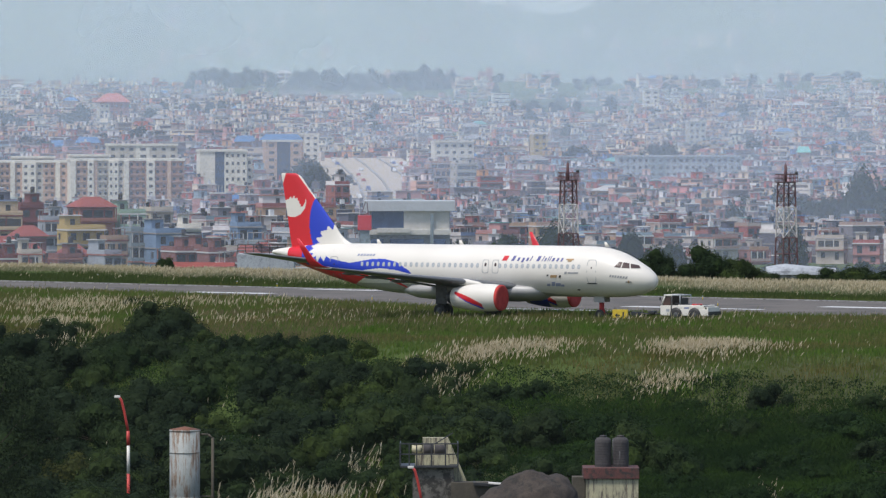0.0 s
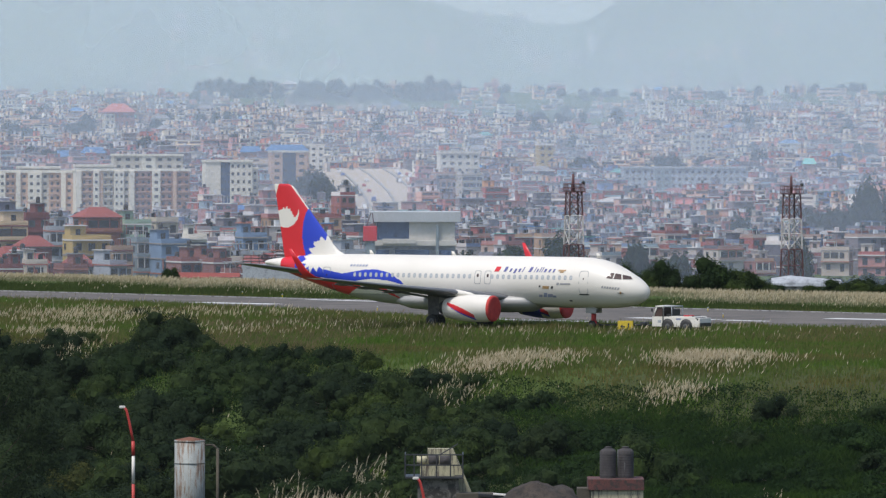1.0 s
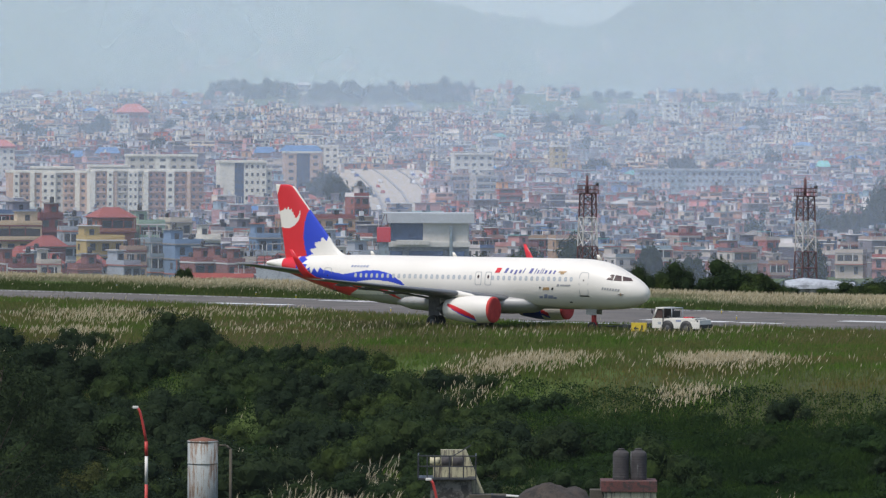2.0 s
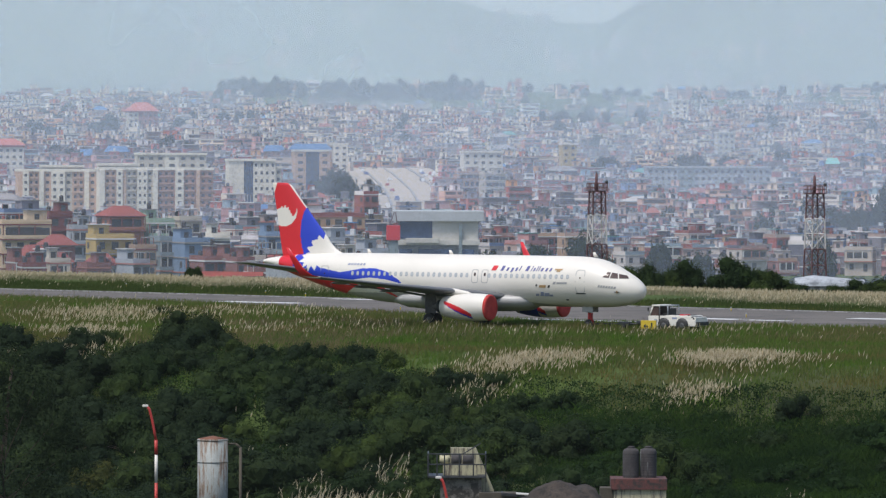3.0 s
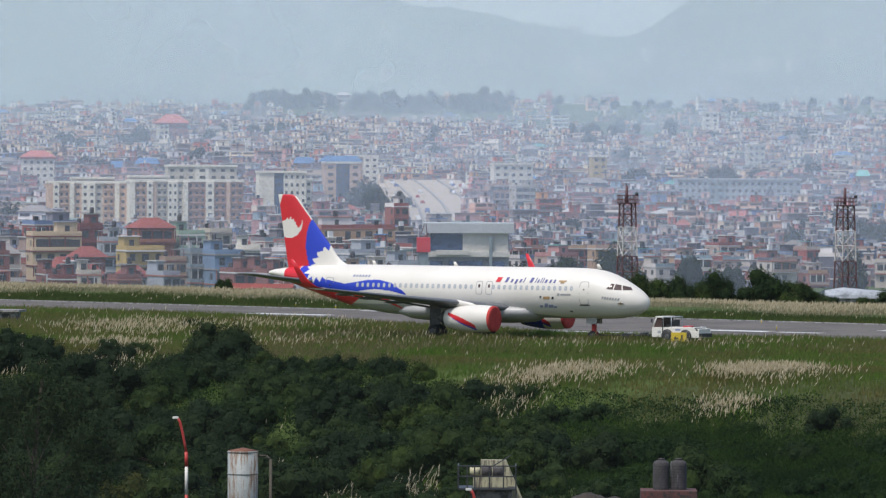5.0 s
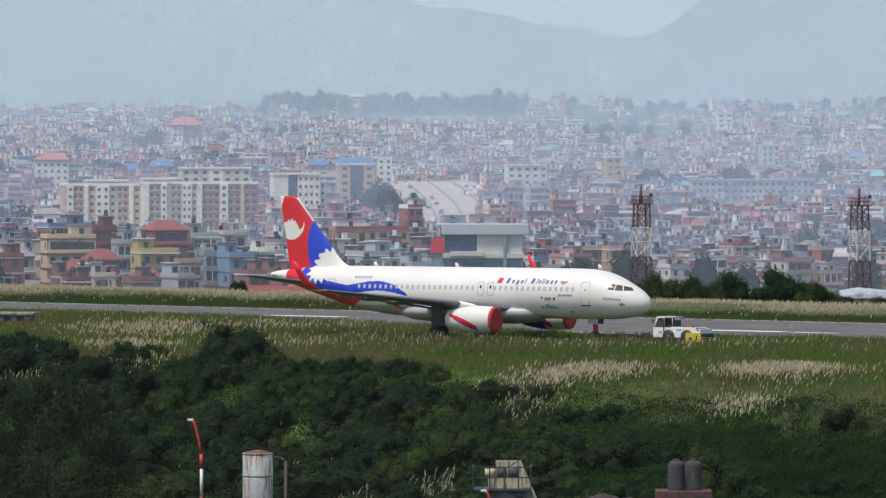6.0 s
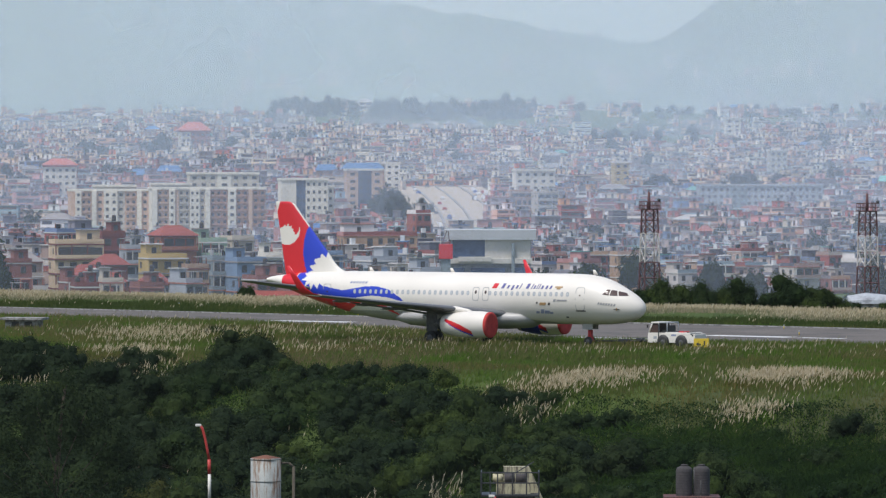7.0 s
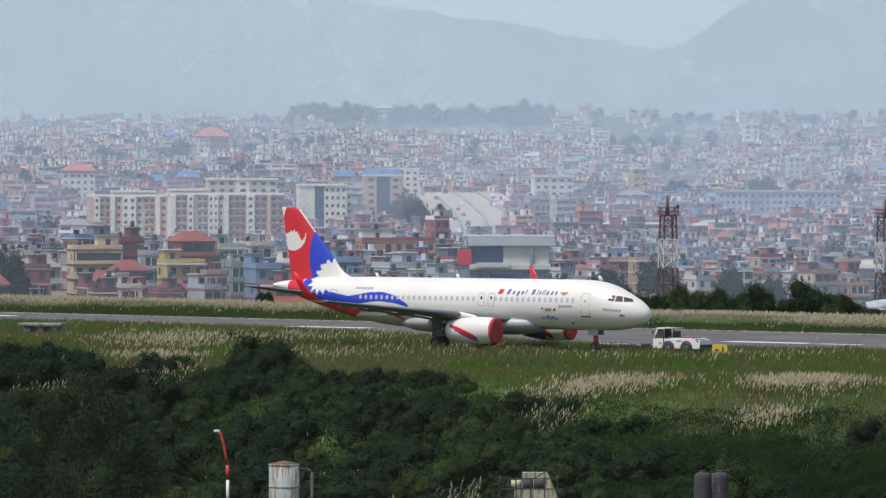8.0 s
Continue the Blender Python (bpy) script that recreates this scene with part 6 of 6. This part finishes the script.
    for k, (y, amount) in enumerate(HAZE):
        bm = bmesh.new()
        w = 0.16 * y + 120
        vs = [bm.verts.new(p) for p in ((-w, y, -70), (w, y, -70), (w, y, 330), (-w, y, 330))]
        bm.faces.new(vs)
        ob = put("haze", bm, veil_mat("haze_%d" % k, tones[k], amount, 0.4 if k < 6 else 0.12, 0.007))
        tagged(ob, "thin tinted sheet standing in for haze before the bank and the city", "haze", kind="structure")


# Distance and strength of each added sheet; the nearest lifts the bank's darks.
HAZE = [(336, 0.007), (1150, 0.135), (1850, 0.16), (2760, 0.19), (3450, 0.18), (4150, 0.23), (4415, 0.56), (4960, 0.55)]
build_haze()


# ---- plants ----
def leaf_cloud(rnd, lobes, count, size, flat=0.0):
    """Leaves in the shells of several lobes: lists of vertices and faces."""
    v, f = [], []
    area = [r * r for *_, r in lobes]
    for k in range(count):
        cx, cy, cz, r = rnd.choices(lobes, area)[0]
        while True:
            d = Vector((rnd.gauss(0, 1), rnd.gauss(0, 1), rnd.gauss(0.25, 1)))
            if d.length > 0.1:
                break
        d.normalize()
        p = Vector((cx, cy, cz)) + d * r * (1 - 0.3 * rnd.random() ** 2) * (1 + 0.22 * noise.noise(d * 3 + Vector((cx, cy, cz)))) * (1 + 0.32 * rnd.random() ** 4)
        nrm = (d + Vector((rnd.gauss(0, 0.32), rnd.gauss(0, 0.32), rnd.gauss(0.2, 0.32)))).normalized()
        a = d * 0.5 + Vector((rnd.gauss(0, 0.6), rnd.gauss(0, 0.6), 0.7 + rnd.gauss(0, 0.5)))
        a = (a - nrm * a.dot(nrm)).normalized()
        b = nrm.cross(a)
        s = size * rnd.uniform(0.6, 1.35)
        n = len(v)
        v += [p - a * s - b * s * 0.4, p + a * s * 1.2, p + b * s * 0.5 - a * s * 0.5]
        f.append((n, n + 1, n + 2))
    return v, f


def heart(lobes, v, f):
    """The dense inside of a crown: a lumpy knot of twigs and leaves in each lobe."""
    bm = bmesh.new()
    bmesh.ops.create_icosphere(bm, subdivisions=2, radius=1)
    for cx, cy, cz, r in lobes:
        n = len(v)
        c = Vector((cx, cy, cz))
        v += [c + q.co * r * (0.68 + 0.3 * noise.noise(q.co * 2.3 + c)) for q in bm.verts]
        f += [tuple(n + q.index for q in t.verts) for t in bm.faces]
    bm.free()


def crown_mesh(seed, lobes, count, size, mat):
    rnd = random.Random(seed)
    v, f = leaf_cloud(rnd, lobes, count, size)
    heart(lobes, v, f)
    me = bpy.data.meshes.new("crown")
    me.from_pydata(v, [], f)
    me.materials.append(mat)
    return me


def lobes_of(seed, n, rx, rz, r0, r1):
    rnd = random.Random(seed)
    out = []
    for _ in range(n):
        a, d = rnd.random() * 6.28, rnd.random() ** 0.6 * rx
        r = rnd.uniform(r0, r1)
        out.append((d * math.cos(a), d * math.sin(a), rnd.uniform(0.25, 1) * rz * (1 - 0.5 * d / rx), r))
    return out


def stem_mesh(seed, lobes, r):
    bm = bmesh.new()
    for x, y, z, _ in lobes:
        tube(bm, (0, 0, -0.5), (x * 0.3, y * 0.3, z * 0.5), r, r * 0.6, 4)
        tube(bm, (x * 0.3, y * 0.3, z * 0.5), (x, y, z), r * 0.6, r * 0.2, 3)
    me = bpy.data.meshes.new("stems")
    bm.to_mesh(me)
    bm.free()
    me.materials.append(BARK)
    return me


def plant_kind(seed, n, rx, rz, r0, r1, count, size, mat, r):
    lb = lobes_of(seed, n, rx, rz, r0, r1)
    return crown_mesh(seed, lb, count, size, mat), stem_mesh(seed, lb, r)


def build_shrubs():
    rnd = random.Random(11)
    kinds = [plant_kind(20 + k, 20, 2.4, 2.6, 0.4, 1.15, 3800, 0.1, LEAF if k % 3 else LEAF_DARK, 0.05) for k in range(7)]
    kinds += [plant_kind(40 + k, 20, 2.9, 1.3, 0.4, 0.9, 3800, 0.095, LEAF_GREEN, 0.04) for k in range(3)]
    kinds.append(plant_kind(47, 16, 2.5, 2.3, 0.4, 1.0, 3600, 0.115, LEAF_OLIVE, 0.05))
    spots = [(-17.2, 463, 0.5, 1), (-15.6, 459, 0.62, 3), (-13.4, 458, 0.45, 2), (-11.8, 456, 0.6, 0), (-9.6, 455, 0.42, 4), (-8.2, 452, 0.58, 6), (-5.6, 450, 0.45, 1), (-27.5, 478, 0.5, 2), (-30, 484, 0.45, 4), (-5.2, 438, 0.9, 0), (-2.0, 439, 0.8, 3), (-3.6, 432, 1.0, 1), (-7.5, 440, 0.75, 6), (-20.8, 470, 1.2, 0), (-19.4, 466, 0.9, 3), (-14.6, 400, 1.75, 3), (-12.9, 404, 1.3, 0), (-38.5, 486, 0.85, 0), (-36.2, 486, 0.7, 3), (-40.5, 484, 0.9, 6), (-42.5, 482, 1.0, 0), (-31.5, 468, 0.8, 3), (-29, 474, 0.7, 0), (-33.5, 463, 0.9, 6), (-22.0, 463, 0.9, 3), (-36, 476, 1.1, 3), (-27.5, 430, 1.2, 0), (-31, 441, 1.0, 6), (-26.7, 545, 0.42, 2), (-23.5, 408, 0.9, 10), (-20.5, 411, 0.75, 10), (-25.8, 403, 0.8, 10), (-18.8, 417, 0.9, 3), (-19.6, 420, 1.0, 0), (-26.6, 391, 1.45, 0), (-24.2, 388, 1.2, 3), (-28.6, 394, 1.5, 6), (-31.5, 396, 1.5, 0), (-30.2, 402, 1.4, 3), (-34, 404, 1.4, 6)]
    for _ in range(9000):
        y = rnd.uniform(352, 490)
        x = rnd.uniform(-0.098, 0.085) * y
        e = across(x, y)
        edge = 441 + 5 * noise.noise((x * 0.08, y * 0.08, 3)) + (6 if x < -18 else -7 if x > 8 else -3 if x > -4 else 0)
        if e > edge or e < 352:
            continue
        if y < 394 and (abs(x - 1) < 4.5 or abs(x - 9) < 5 or -19 < x < -4):
            continue
        if x > 8 and rnd.random() < 0.72:
            continue
        s = rnd.uniform(0.6, 1.15) * (0.6 if e > edge - 7 else 1)
        if any((x - a) ** 2 + (y - b) ** 2 < 7.5 * s * s + 0.6 for a, b, *_ in spots):
            continue
        spots.append((x, y, s, 7 + rnd.randrange(3) if x > 7 and rnd.random() < 0.75 else rnd.randrange(7) if x > -19 else rnd.choice((0, 3, 6, 1))))
        if len(spots) >= 300:
            break
    for x, y, s, k in spots:
        crown, stems = kinds[k]
        ob = thing("shrub", Matrix.Translation((x, y, land(x, y) - 0.2)) @ Matrix.Rotation(rnd.random() * 6.28, 4, "Z") @ Matrix.Scale(s, 4), "dense dark green shrub on the bank", "shrub", "shrubs on the bank")
        share("crown", crown, ob, Matrix())
        share("stem", stems, ob, Matrix())
    # low growth between the shrubs
    v, f = [], []
    while len(f) < 270000:
        y = rnd.uniform(350, 480)
        x = rnd.uniform(-0.1, 0.088) * y
        e = across(x, y)
        if not 345 < e < (449 if x < -6 else 441 + 4 * noise.noise((x * 0.1, y * 0.1, 12))):
            continue
        z = land(x, y)
        h = 0.5 + 0.5 * noise.noise((x * 0.35, y * 0.35, 7)) + 0.35 * noise.noise((x * 1.1, y * 1.1, 8))
        for _ in range(8):
            p = Vector((x + rnd.gauss(0, 0.25), y + rnd.gauss(0, 0.25), z + h * rnd.uniform(0.1, 1.0) + 0.1))
            d = Vector((rnd.gauss(0, 1), rnd.gauss(-0.5, 1), rnd.gauss(0.6, 0.7))).normalized()
            a = d.orthogonal().normalized()
            a.rotate(Matrix.Rotation(rnd.random() * 6.28, 3, d))
            b = d.cross(a)
            s = rnd.uniform(0.05, 0.14)
            n = len(v)
            v += [p - a * s - b * s * 0.45, p + a * s, p + b * s * 0.6]
            f.append((n, n + 1, n + 2))
    me = bpy.data.meshes.new("undergrowth")
    me.from_pydata(v, [], f)
    tagged(put_mesh("undergrowth", me, LEAF_GREEN), "low green undergrowth covering the bank", "undergrowth", kind="stuff")


build_shrubs()


def blades(name, label, spots, mats, hmin, hmax, per, wide, plume=0.0, seed=3, lean=0.25, head=1.0, wind=0.1):
    """A stand of grass: single bent blades and, where given, feathery seed heads."""
    rnd = random.Random(seed)
    v, f, m = [], [], []
    for x, y, z in spots:
        for _ in range(per):
            a = rnd.random() * 6.28
            h = rnd.uniform(hmin, hmax)
            lx, ly = rnd.gauss(0.06, lean) * h, rnd.gauss(0, lean) * h
            px, py = x + rnd.gauss(0, 0.25), y + rnd.gauss(0, 0.25)
            n = len(v)
            c, s = math.cos(a) * wide, math.sin(a) * wide
            v += [(px - c, py - s, z - 0.05), (px + c, py + s, z - 0.05), (px + lx * 0.4, py + ly * 0.4, z + h * 0.6), (px + lx, py + ly, z + h)]
            f += [(n, n + 1, n + 2), (n + 1, n + 3, n + 2)]
            m += [0, 0]
        if plume and rnd.random() < plume:
            h = rnd.uniform(hmax * 0.9, hmax * 1.5)
            lx, ly = rnd.gauss(wind, 0.12), rnd.gauss(0, 0.12)
            p0 = Vector((x + lx * 0.6, y + ly * 0.6, z + h * 0.58))
            p1 = Vector((x + lx * 1.5, y + ly * 1.5, z + h * 1.06))
            r = rnd.uniform(0.02, 0.05) * head
            if head > 1.5:
                for j in range(9):
                    q0 = p0.lerp(p1, j / 10) + Vector((0.5 * lx * (j / 9) ** 2, 0, -0.2 * abs(lx) * (j / 9) ** 2))
                    q1 = q0 + (p1 - p0) * 0.3 + Vector((rnd.gauss(0.4 * lx, 0.07), rnd.gauss(0, 0.07), rnd.gauss(0, 0.03)))
                    n = len(v)
                    v += [q0 - Vector((0.018, 0, 0)), q0 + Vector((0.03, 0, 0.03)), q1]
                    f.append((n, n + 1, n + 2))
                    m.append(1)
                continue
            n = len(v)
            mid = p0.lerp(p1, 0.45)
            v.append(p0)
            for k in range(4):
                v.append(mid + Vector((r * math.cos(k * 1.57), r * math.sin(k * 1.57), 0)))
            v.append(p1)
            for k in range(4):
                f += [(n, n + 1 + (k + 1) % 4, n + 1 + k), (n + 5, n + 1 + k, n + 1 + (k + 1) % 4)]
                m += [1, 1]
    me = bpy.data.meshes.new(name)
    me.from_pydata(v, [], f)
    me.polygons.foreach_set("material_index", m)
    ob = put_mesh(name, me, mats)
    return tagged(ob, label, "grass", kind="stuff")


def on_asphalt(x, y):
    s = (Vector((x, y, 0)) - R0).dot(RW)
    q = (Vector((x, y, 0)) - R0).dot(RN)
    if -19.3 < q < 0.8:
        return True
    return q < 0.8 and inside([rw(-8, -19), (-1.0, 548), (5.6, 534.5), (37.5, 517), (78, 486), (100, 478), rw(170, 0)], x, y)


def build_grass():
    rnd = random.Random(8)
    field, tall, berm, bermp, edge = [], [], [], [], []
    while len(field) < 78000:
        y = rnd.uniform(400, 622)
        x = rnd.uniform(-0.098, 0.085) * y
        e = across(x, y)
        if e < 424 or e > 596 or on_asphalt(x, y):
            continue
        field.append((x, y, land(x, y)))
    while len(berm) < 16000:
        y = rnd.uniform(560, 735)
        x = rnd.uniform(-0.098, 0.09) * y
        e = across(x, y)
        if e < 594.8 or e > 688 or on_asphalt(x, y):
            continue
        if e > 615 and noise.noise((x * 0.09, y * 0.05, 41)) < rnd.uniform(-0.5, -0.05):
            continue
        (bermp if e > 623 + (7 if x < -5 else 0) + 34 * noise.noise((x * 0.045, y * 0.03, 2)) + 12 * noise.noise((x * 0.16, y * 0.1, 6)) + rnd.gauss(0, 4) else berm).append((x, y, land(x, y)))
        if len(bermp) > 22000:
            break
    blades("field_grass", "short green airfield grass with dry tips", field, [GRASS, PLUME], 0.16, 0.45, 3, 0.033, 0.005, 3, 0.22, 0.5)
    blades("berm_grass", "green grass along the far edge of the runway", berm, [BERMGRASS, PLUME], 0.2, 0.5, 4, 0.04, 0.02, 4, 0.16)
    blades("pale_plume_grass", "tall pale grass in seed on the berm", bermp, [DRYGRASS, PLUME], 0.2, 0.58, 3, 0.035, 0.9, 5, 0.28, 0.9)
    for b0, b1, d0, d1, n in PLUMES:
        for _ in range(n):
            b, d = rnd.gauss((b0 + b1) / 2, (b1 - b0) / 4), rnd.gauss((d0 + d1) / 2, (d1 - d0) / 4)
            x = b / 1000 * d
            if not on_asphalt(x, d):
                tall.append((x, d, land(x, d)))
            x2, d2 = x + rnd.gauss(0, 0.4), d + rnd.gauss(0, 1.5)
            if not on_asphalt(x2, d2):
                tall.append((x2, d2, land(x2, d2)))
    slope = []
    while len(slope) < 34000:
        y = rnd.uniform(352, 450)
        x = rnd.uniform(-0.005, 0.088) * y
        e = across(x, y)
        if 350 < e < 428 + 7 * noise.noise((x * 0.12, y * 0.12, 15)) + rnd.gauss(0, 3) and rnd.random() < min(1, max(0.12, (x - 3) / 8)):
            h = 0.45 * noise.noise((x * 0.3, y * 0.3, 7))
            slope.append((x, y, land(x, y) + 0.1 + max(0, h)))
    blades("bank_grass", "soft deep green grass growing over the bank", slope, [BANKGRASS, PLUME], 0.25, 0.6, 6, 0.028, 0.0, 14, 0.4)
    near = []
    for b0, b1, d0, d1, n in ((-34, -12, 384, 396, 260), (-19, -9, 398, 406, 60), (-29, -24, 398, 404, 40)):
        for _ in range(n):
            d = rnd.uniform(d0, d1)
            x = rnd.gauss((b0 + b1) / 2, (b1 - b0) / 4) / 1000 * d
            near.append((x, d, land(x, d)))
    blades("tall_plume_grass", "tall reed-like grass with long white seed heads", near, [GRASS, PLUME], 0.7, 1.3, 6, 0.03, 0.9, 9, 0.3, 1.9, 0.2)
    blades("white_plume_grass", "tall wild grass with feathery white seed heads", tall, [GRASS, PLUME], 0.3, 0.65, 3, 0.025, 0.75, 6, 0.25, 0.85)
    tips = []
    while len(tips) < 3800:
        y = rnd.uniform(440, 600)
        x = rnd.uniform(-0.095, 0.08) * y
        e = across(x, y)
        if 446 < e < 592 and not on_asphalt(x, y) and noise.noise((x * 0.035, y * 0.05, 31)) > rnd.uniform(0.1, 0.35):
            tips.append((x, y, land(x, y)))
    blades("brown_tip_grass", "brownish grass in seed spread over the airfield", tips, [BROWNGRASS, BROWNGRASS], 0.3, 0.6, 3, 0.022, 0.5, 18, 0.22, 0.6)
    rough = []
    while len(rough) < 5200:
        y = rnd.uniform(478, 516)
        x = rnd.uniform(-0.03, 0.05) * y
        if noise.noise((x * 0.15, y * 0.1, 21)) > rnd.uniform(-0.25, 0.3) and not on_asphalt(x, y):
            rough.append((x, y, land(x, y)))
    blades("rough_grass", "longer rough green grass beside the parked wheels", rough, [GRASS, DRYGRASS], 0.3, 0.75, 4, 0.035, 0.06, 16, 0.22, 0.6)


PLUMES = [(-72, -45, 508, 562, 580), (-2, 21, 438, 448, 800), (31, 50, 435, 443, 800), (29, 41, 420, 427, 240), (-4, 6, 430, 437, 120), (-68, -56, 466, 480, 200), (-50, -20, 525, 560, 200), (-34, 0, 485, 530, 90), (-40, -26, 485, 510, 70), (0, 60, 480, 505, 110), (-60, -10, 405, 440, 60), (47, 54, 384, 391, 30), (34, 58, 428, 438, 140), (-82, -72, 470, 485, 160), (-70, -52, 482, 500, 220)]
build_grass()


def build_trees():
    rnd = random.Random(4)
    kinds = [plant_kind(60 + k, 10, 2.2, 4.2, 1.0, 1.8, 620, 0.42, LEAF_DARK, 0.12) for k in range(3)]
    fine = [plant_kind(70 + k, 22, 2.7, 4.0, 0.8, 1.5, 5200, 0.17, LEAF, 0.12) for k in range(2)]

    def tree(b, d, h, wide, label, group, z=None):
        crown, stems = kinds[rnd.randrange(3)] if d > 800 else fine[rnd.randrange(2)]
        p = spot(b, d, z)
        ob = thing("tree", Matrix.Translation(p) @ Matrix.Rotation(rnd.random() * 6.28, 4, "Z") @ Matrix.Diagonal((wide / 7, wide / 7, h / 5.5, 1)), label, "tree", group)
        share("crown", crown, ob, Matrix())
        share("trunk", stems, ob, Matrix())
    lb = [(0.4, 0.2, 11.6, 1.2), (-1.3, 0.1, 10.4, 1.3), (1.6, -0.2, 10.2, 1.3), (-2.6, 0.3, 8.6, 1.3), (2.7, 0, 8.3, 1.4), (0.2, -0.6, 9.0, 1.4), (-3.2, 0, 6.6, 1.3), (3.3, 0.2, 6.4, 1.4), (-1.2, -0.7, 6.0, 1.2), (1.4, -0.8, 5.4, 1.3), (-2.6, -0.3, 4.2, 1.5), (2.4, -0.4, 3.6, 1.5)]
    slope_tree = thing("tree", Matrix.Translation((-26.6, 362, land(-26.6, 362))), "dark feathery tree with thin stems on the slope", "tree")
    rt = random.Random(91)
    v, f = leaf_cloud(rt, lb, 15000, 0.11)
    me = bpy.data.meshes.new("crown")
    me.from_pydata(v, [], f)
    put_mesh("crown", me, LEAF_DARK, slope_tree)
    bm = bmesh.new()
    pipe(bm, [(0.2, 0, -1), (0.1, 0, 3), (-0.3, 0, 6), (0.3, 0, 11.4)], 0.07, 6)
    for x, y, z, _ in lb:
        tube(bm, (-0.1, 0, z * 0.6), (x, y, z), 0.045, 0.02, 5)
    put("trunk", bm, BARK, slope_tree)
    for b, h, w in ((34.0, 5.0, 4.7), (31.6, 3.6, 3.0), (41.2, 5.3, 5.8), (38.4, 3.4, 3.0), (46.2, 4.4, 5.0), (49.6, 2.4, 3.0), (18.6, 3.6, 3.4), (21.4, 4.4, 4.2), (24.6, 4.5, 4.4), (27.6, 4.2, 3.8), (10.5, 3.8, 3.2), (13.4, 4.0, 3.4), (15.8, 3.4, 3.0), (52, 2.2, 3.2), (57, 2.4, 3.2), (61, 3.0, 4), (64, 3.2, 5), (67, 2.8, 5), (2.0, 6.0, 4.4), (4.6, 5.6, 4.2), (7.4, 5.0, 4.0), (-44, 2.8, 2.2)):
        tree(b, 718, h, w * 1.15, "low dark green tree behind the berm", "trees behind the runway")
    for _ in range(45):
        tree(rnd.uniform(-5, 82), rnd.uniform(950, 1450), rnd.uniform(3, 4.5), rnd.uniform(5, 9), "dark green tree below the airfield", "trees below the airfield")
    for b, d, h, w in ((-57.9, 3560, 25, 17), (-60.5, 3600, 15, 13), (-69, 3500, 20, 17), (-66.4, 3520, 15, 14), (-77.5, 2460, 20, 16), (-22.6, 2790, 27, 21), (-19.8, 2760, 24, 18), (-25.2, 3080, 20, 18), (-47.5, 3250, 18, 18), (-45.0, 3270, 15, 15), (-37.0, 2980, 16, 14), (22.0, 3300, 14, 16), (48.5, 3350, 15, 18), (12.0, 2500, 13, 14), (43.0, 2420, 13, 16), (58, 2120, 20, 15), (60.5, 2090, 23, 17), (63, 2100, 26, 18), (65.5, 2120, 29, 19), (68, 2080, 27, 18), (70.5, 2110, 29, 20), (73, 2090, 27, 18), (76.5, 2130, 26, 18), (56, 2140, 15, 12), (57.5, 2040, 14, 13), (60, 2020, 16, 14), (62.5, 2035, 18, 15), (65, 2010, 19, 15), (67.5, 2030, 18, 15), (70, 2015, 20, 16), (73, 2030, 18, 15), (54.5, 2060, 10, 10), (-70, 2480, 15, 13), (-72, 2440, 13, 12), (-79, 3600, 15, 16), (-82, 3590, 17, 16), (-84.5, 1258, 19, 11), (-82.5, 1256, 12, 8), (-37, 1230, 5, 5), (-33, 1240, 6, 5), (-3.5, 3250, 10, 10), (-15, 2960, 8, 8), (-16.5, 3010, 8, 9)):
        tree(b, d, h, w, "large dark tree standing among the houses", "city trees")
    for _ in range(430):
        d = rnd.uniform(1500, 4300)
        b = rnd.uniform(-90, 75)
        x = b / 1000 * d
        g = noise.noise((x * 0.006, d * 0.004, 9))
        if g < 0.3 and rnd.random() < 0.6:
            continue
        if open_ground(x, d):
            continue
        tree(b, d, rnd.uniform(9, 16), rnd.uniform(8, 17), "dark green tree among the houses", "city trees")
    wv, wf, wm = [], [], []
    for k in range(130):
        b = rnd.uniform(-40, 75) if k % 2 else rnd.uniform(-40, 5)
        p = spot(b, rnd.uniform(4290, 4380))
        h, wide = rnd.uniform(9, 16) * (1 if b < 0 else 0.65), rnd.uniform(7, 15) * (1 if b < 0 else 0.8)
        m = Matrix.Translation(p) @ Matrix.Rotation(rnd.random() * 6.28, 4, "Z") @ Matrix.Diagonal((wide / 7, wide / 7, h / 5.5, 1))
        for slot, me in enumerate(kinds[k % 3]):
            n = len(wv)
            wv += [m @ q.co for q in me.vertices]
            for q in me.polygons:
                wf.append([n + i for i in q.vertices])
                wm.append(slot)
    wood = bpy.data.meshes.new("ridge_wood")
    wood.from_pydata(wv, [], wf)
    wood.polygons.foreach_set("material_index", wm)
    tagged(put_mesh("ridge_wood", wood, [LEAF_DARK, BARK]), "dark wood of many trees along the hazy ridge", "wood", kind="stuff")


build_trees()


# ---- what moves: the pushback ----
def motions():
    back = Matrix.Rotation(radians(PLANE_YAW), 4, "Z") @ Vector((-1, 0, 0))
    times = [k * 0.5 for k in range(17)]
    speed = 1.25
    for ob in (airliner, tow_tractor, tow_bar):
        base = ob.matrix_basis.copy()
        walk(ob, [(t, Matrix.Translation(back * speed * t) @ base) for t in times])
    for ob, r, p in ROLLING:
        walk(ob, [(t, Matrix.Translation(p) @ Matrix.Rotation(-speed * t / r, 4, "Y")) for t in times])


motions()
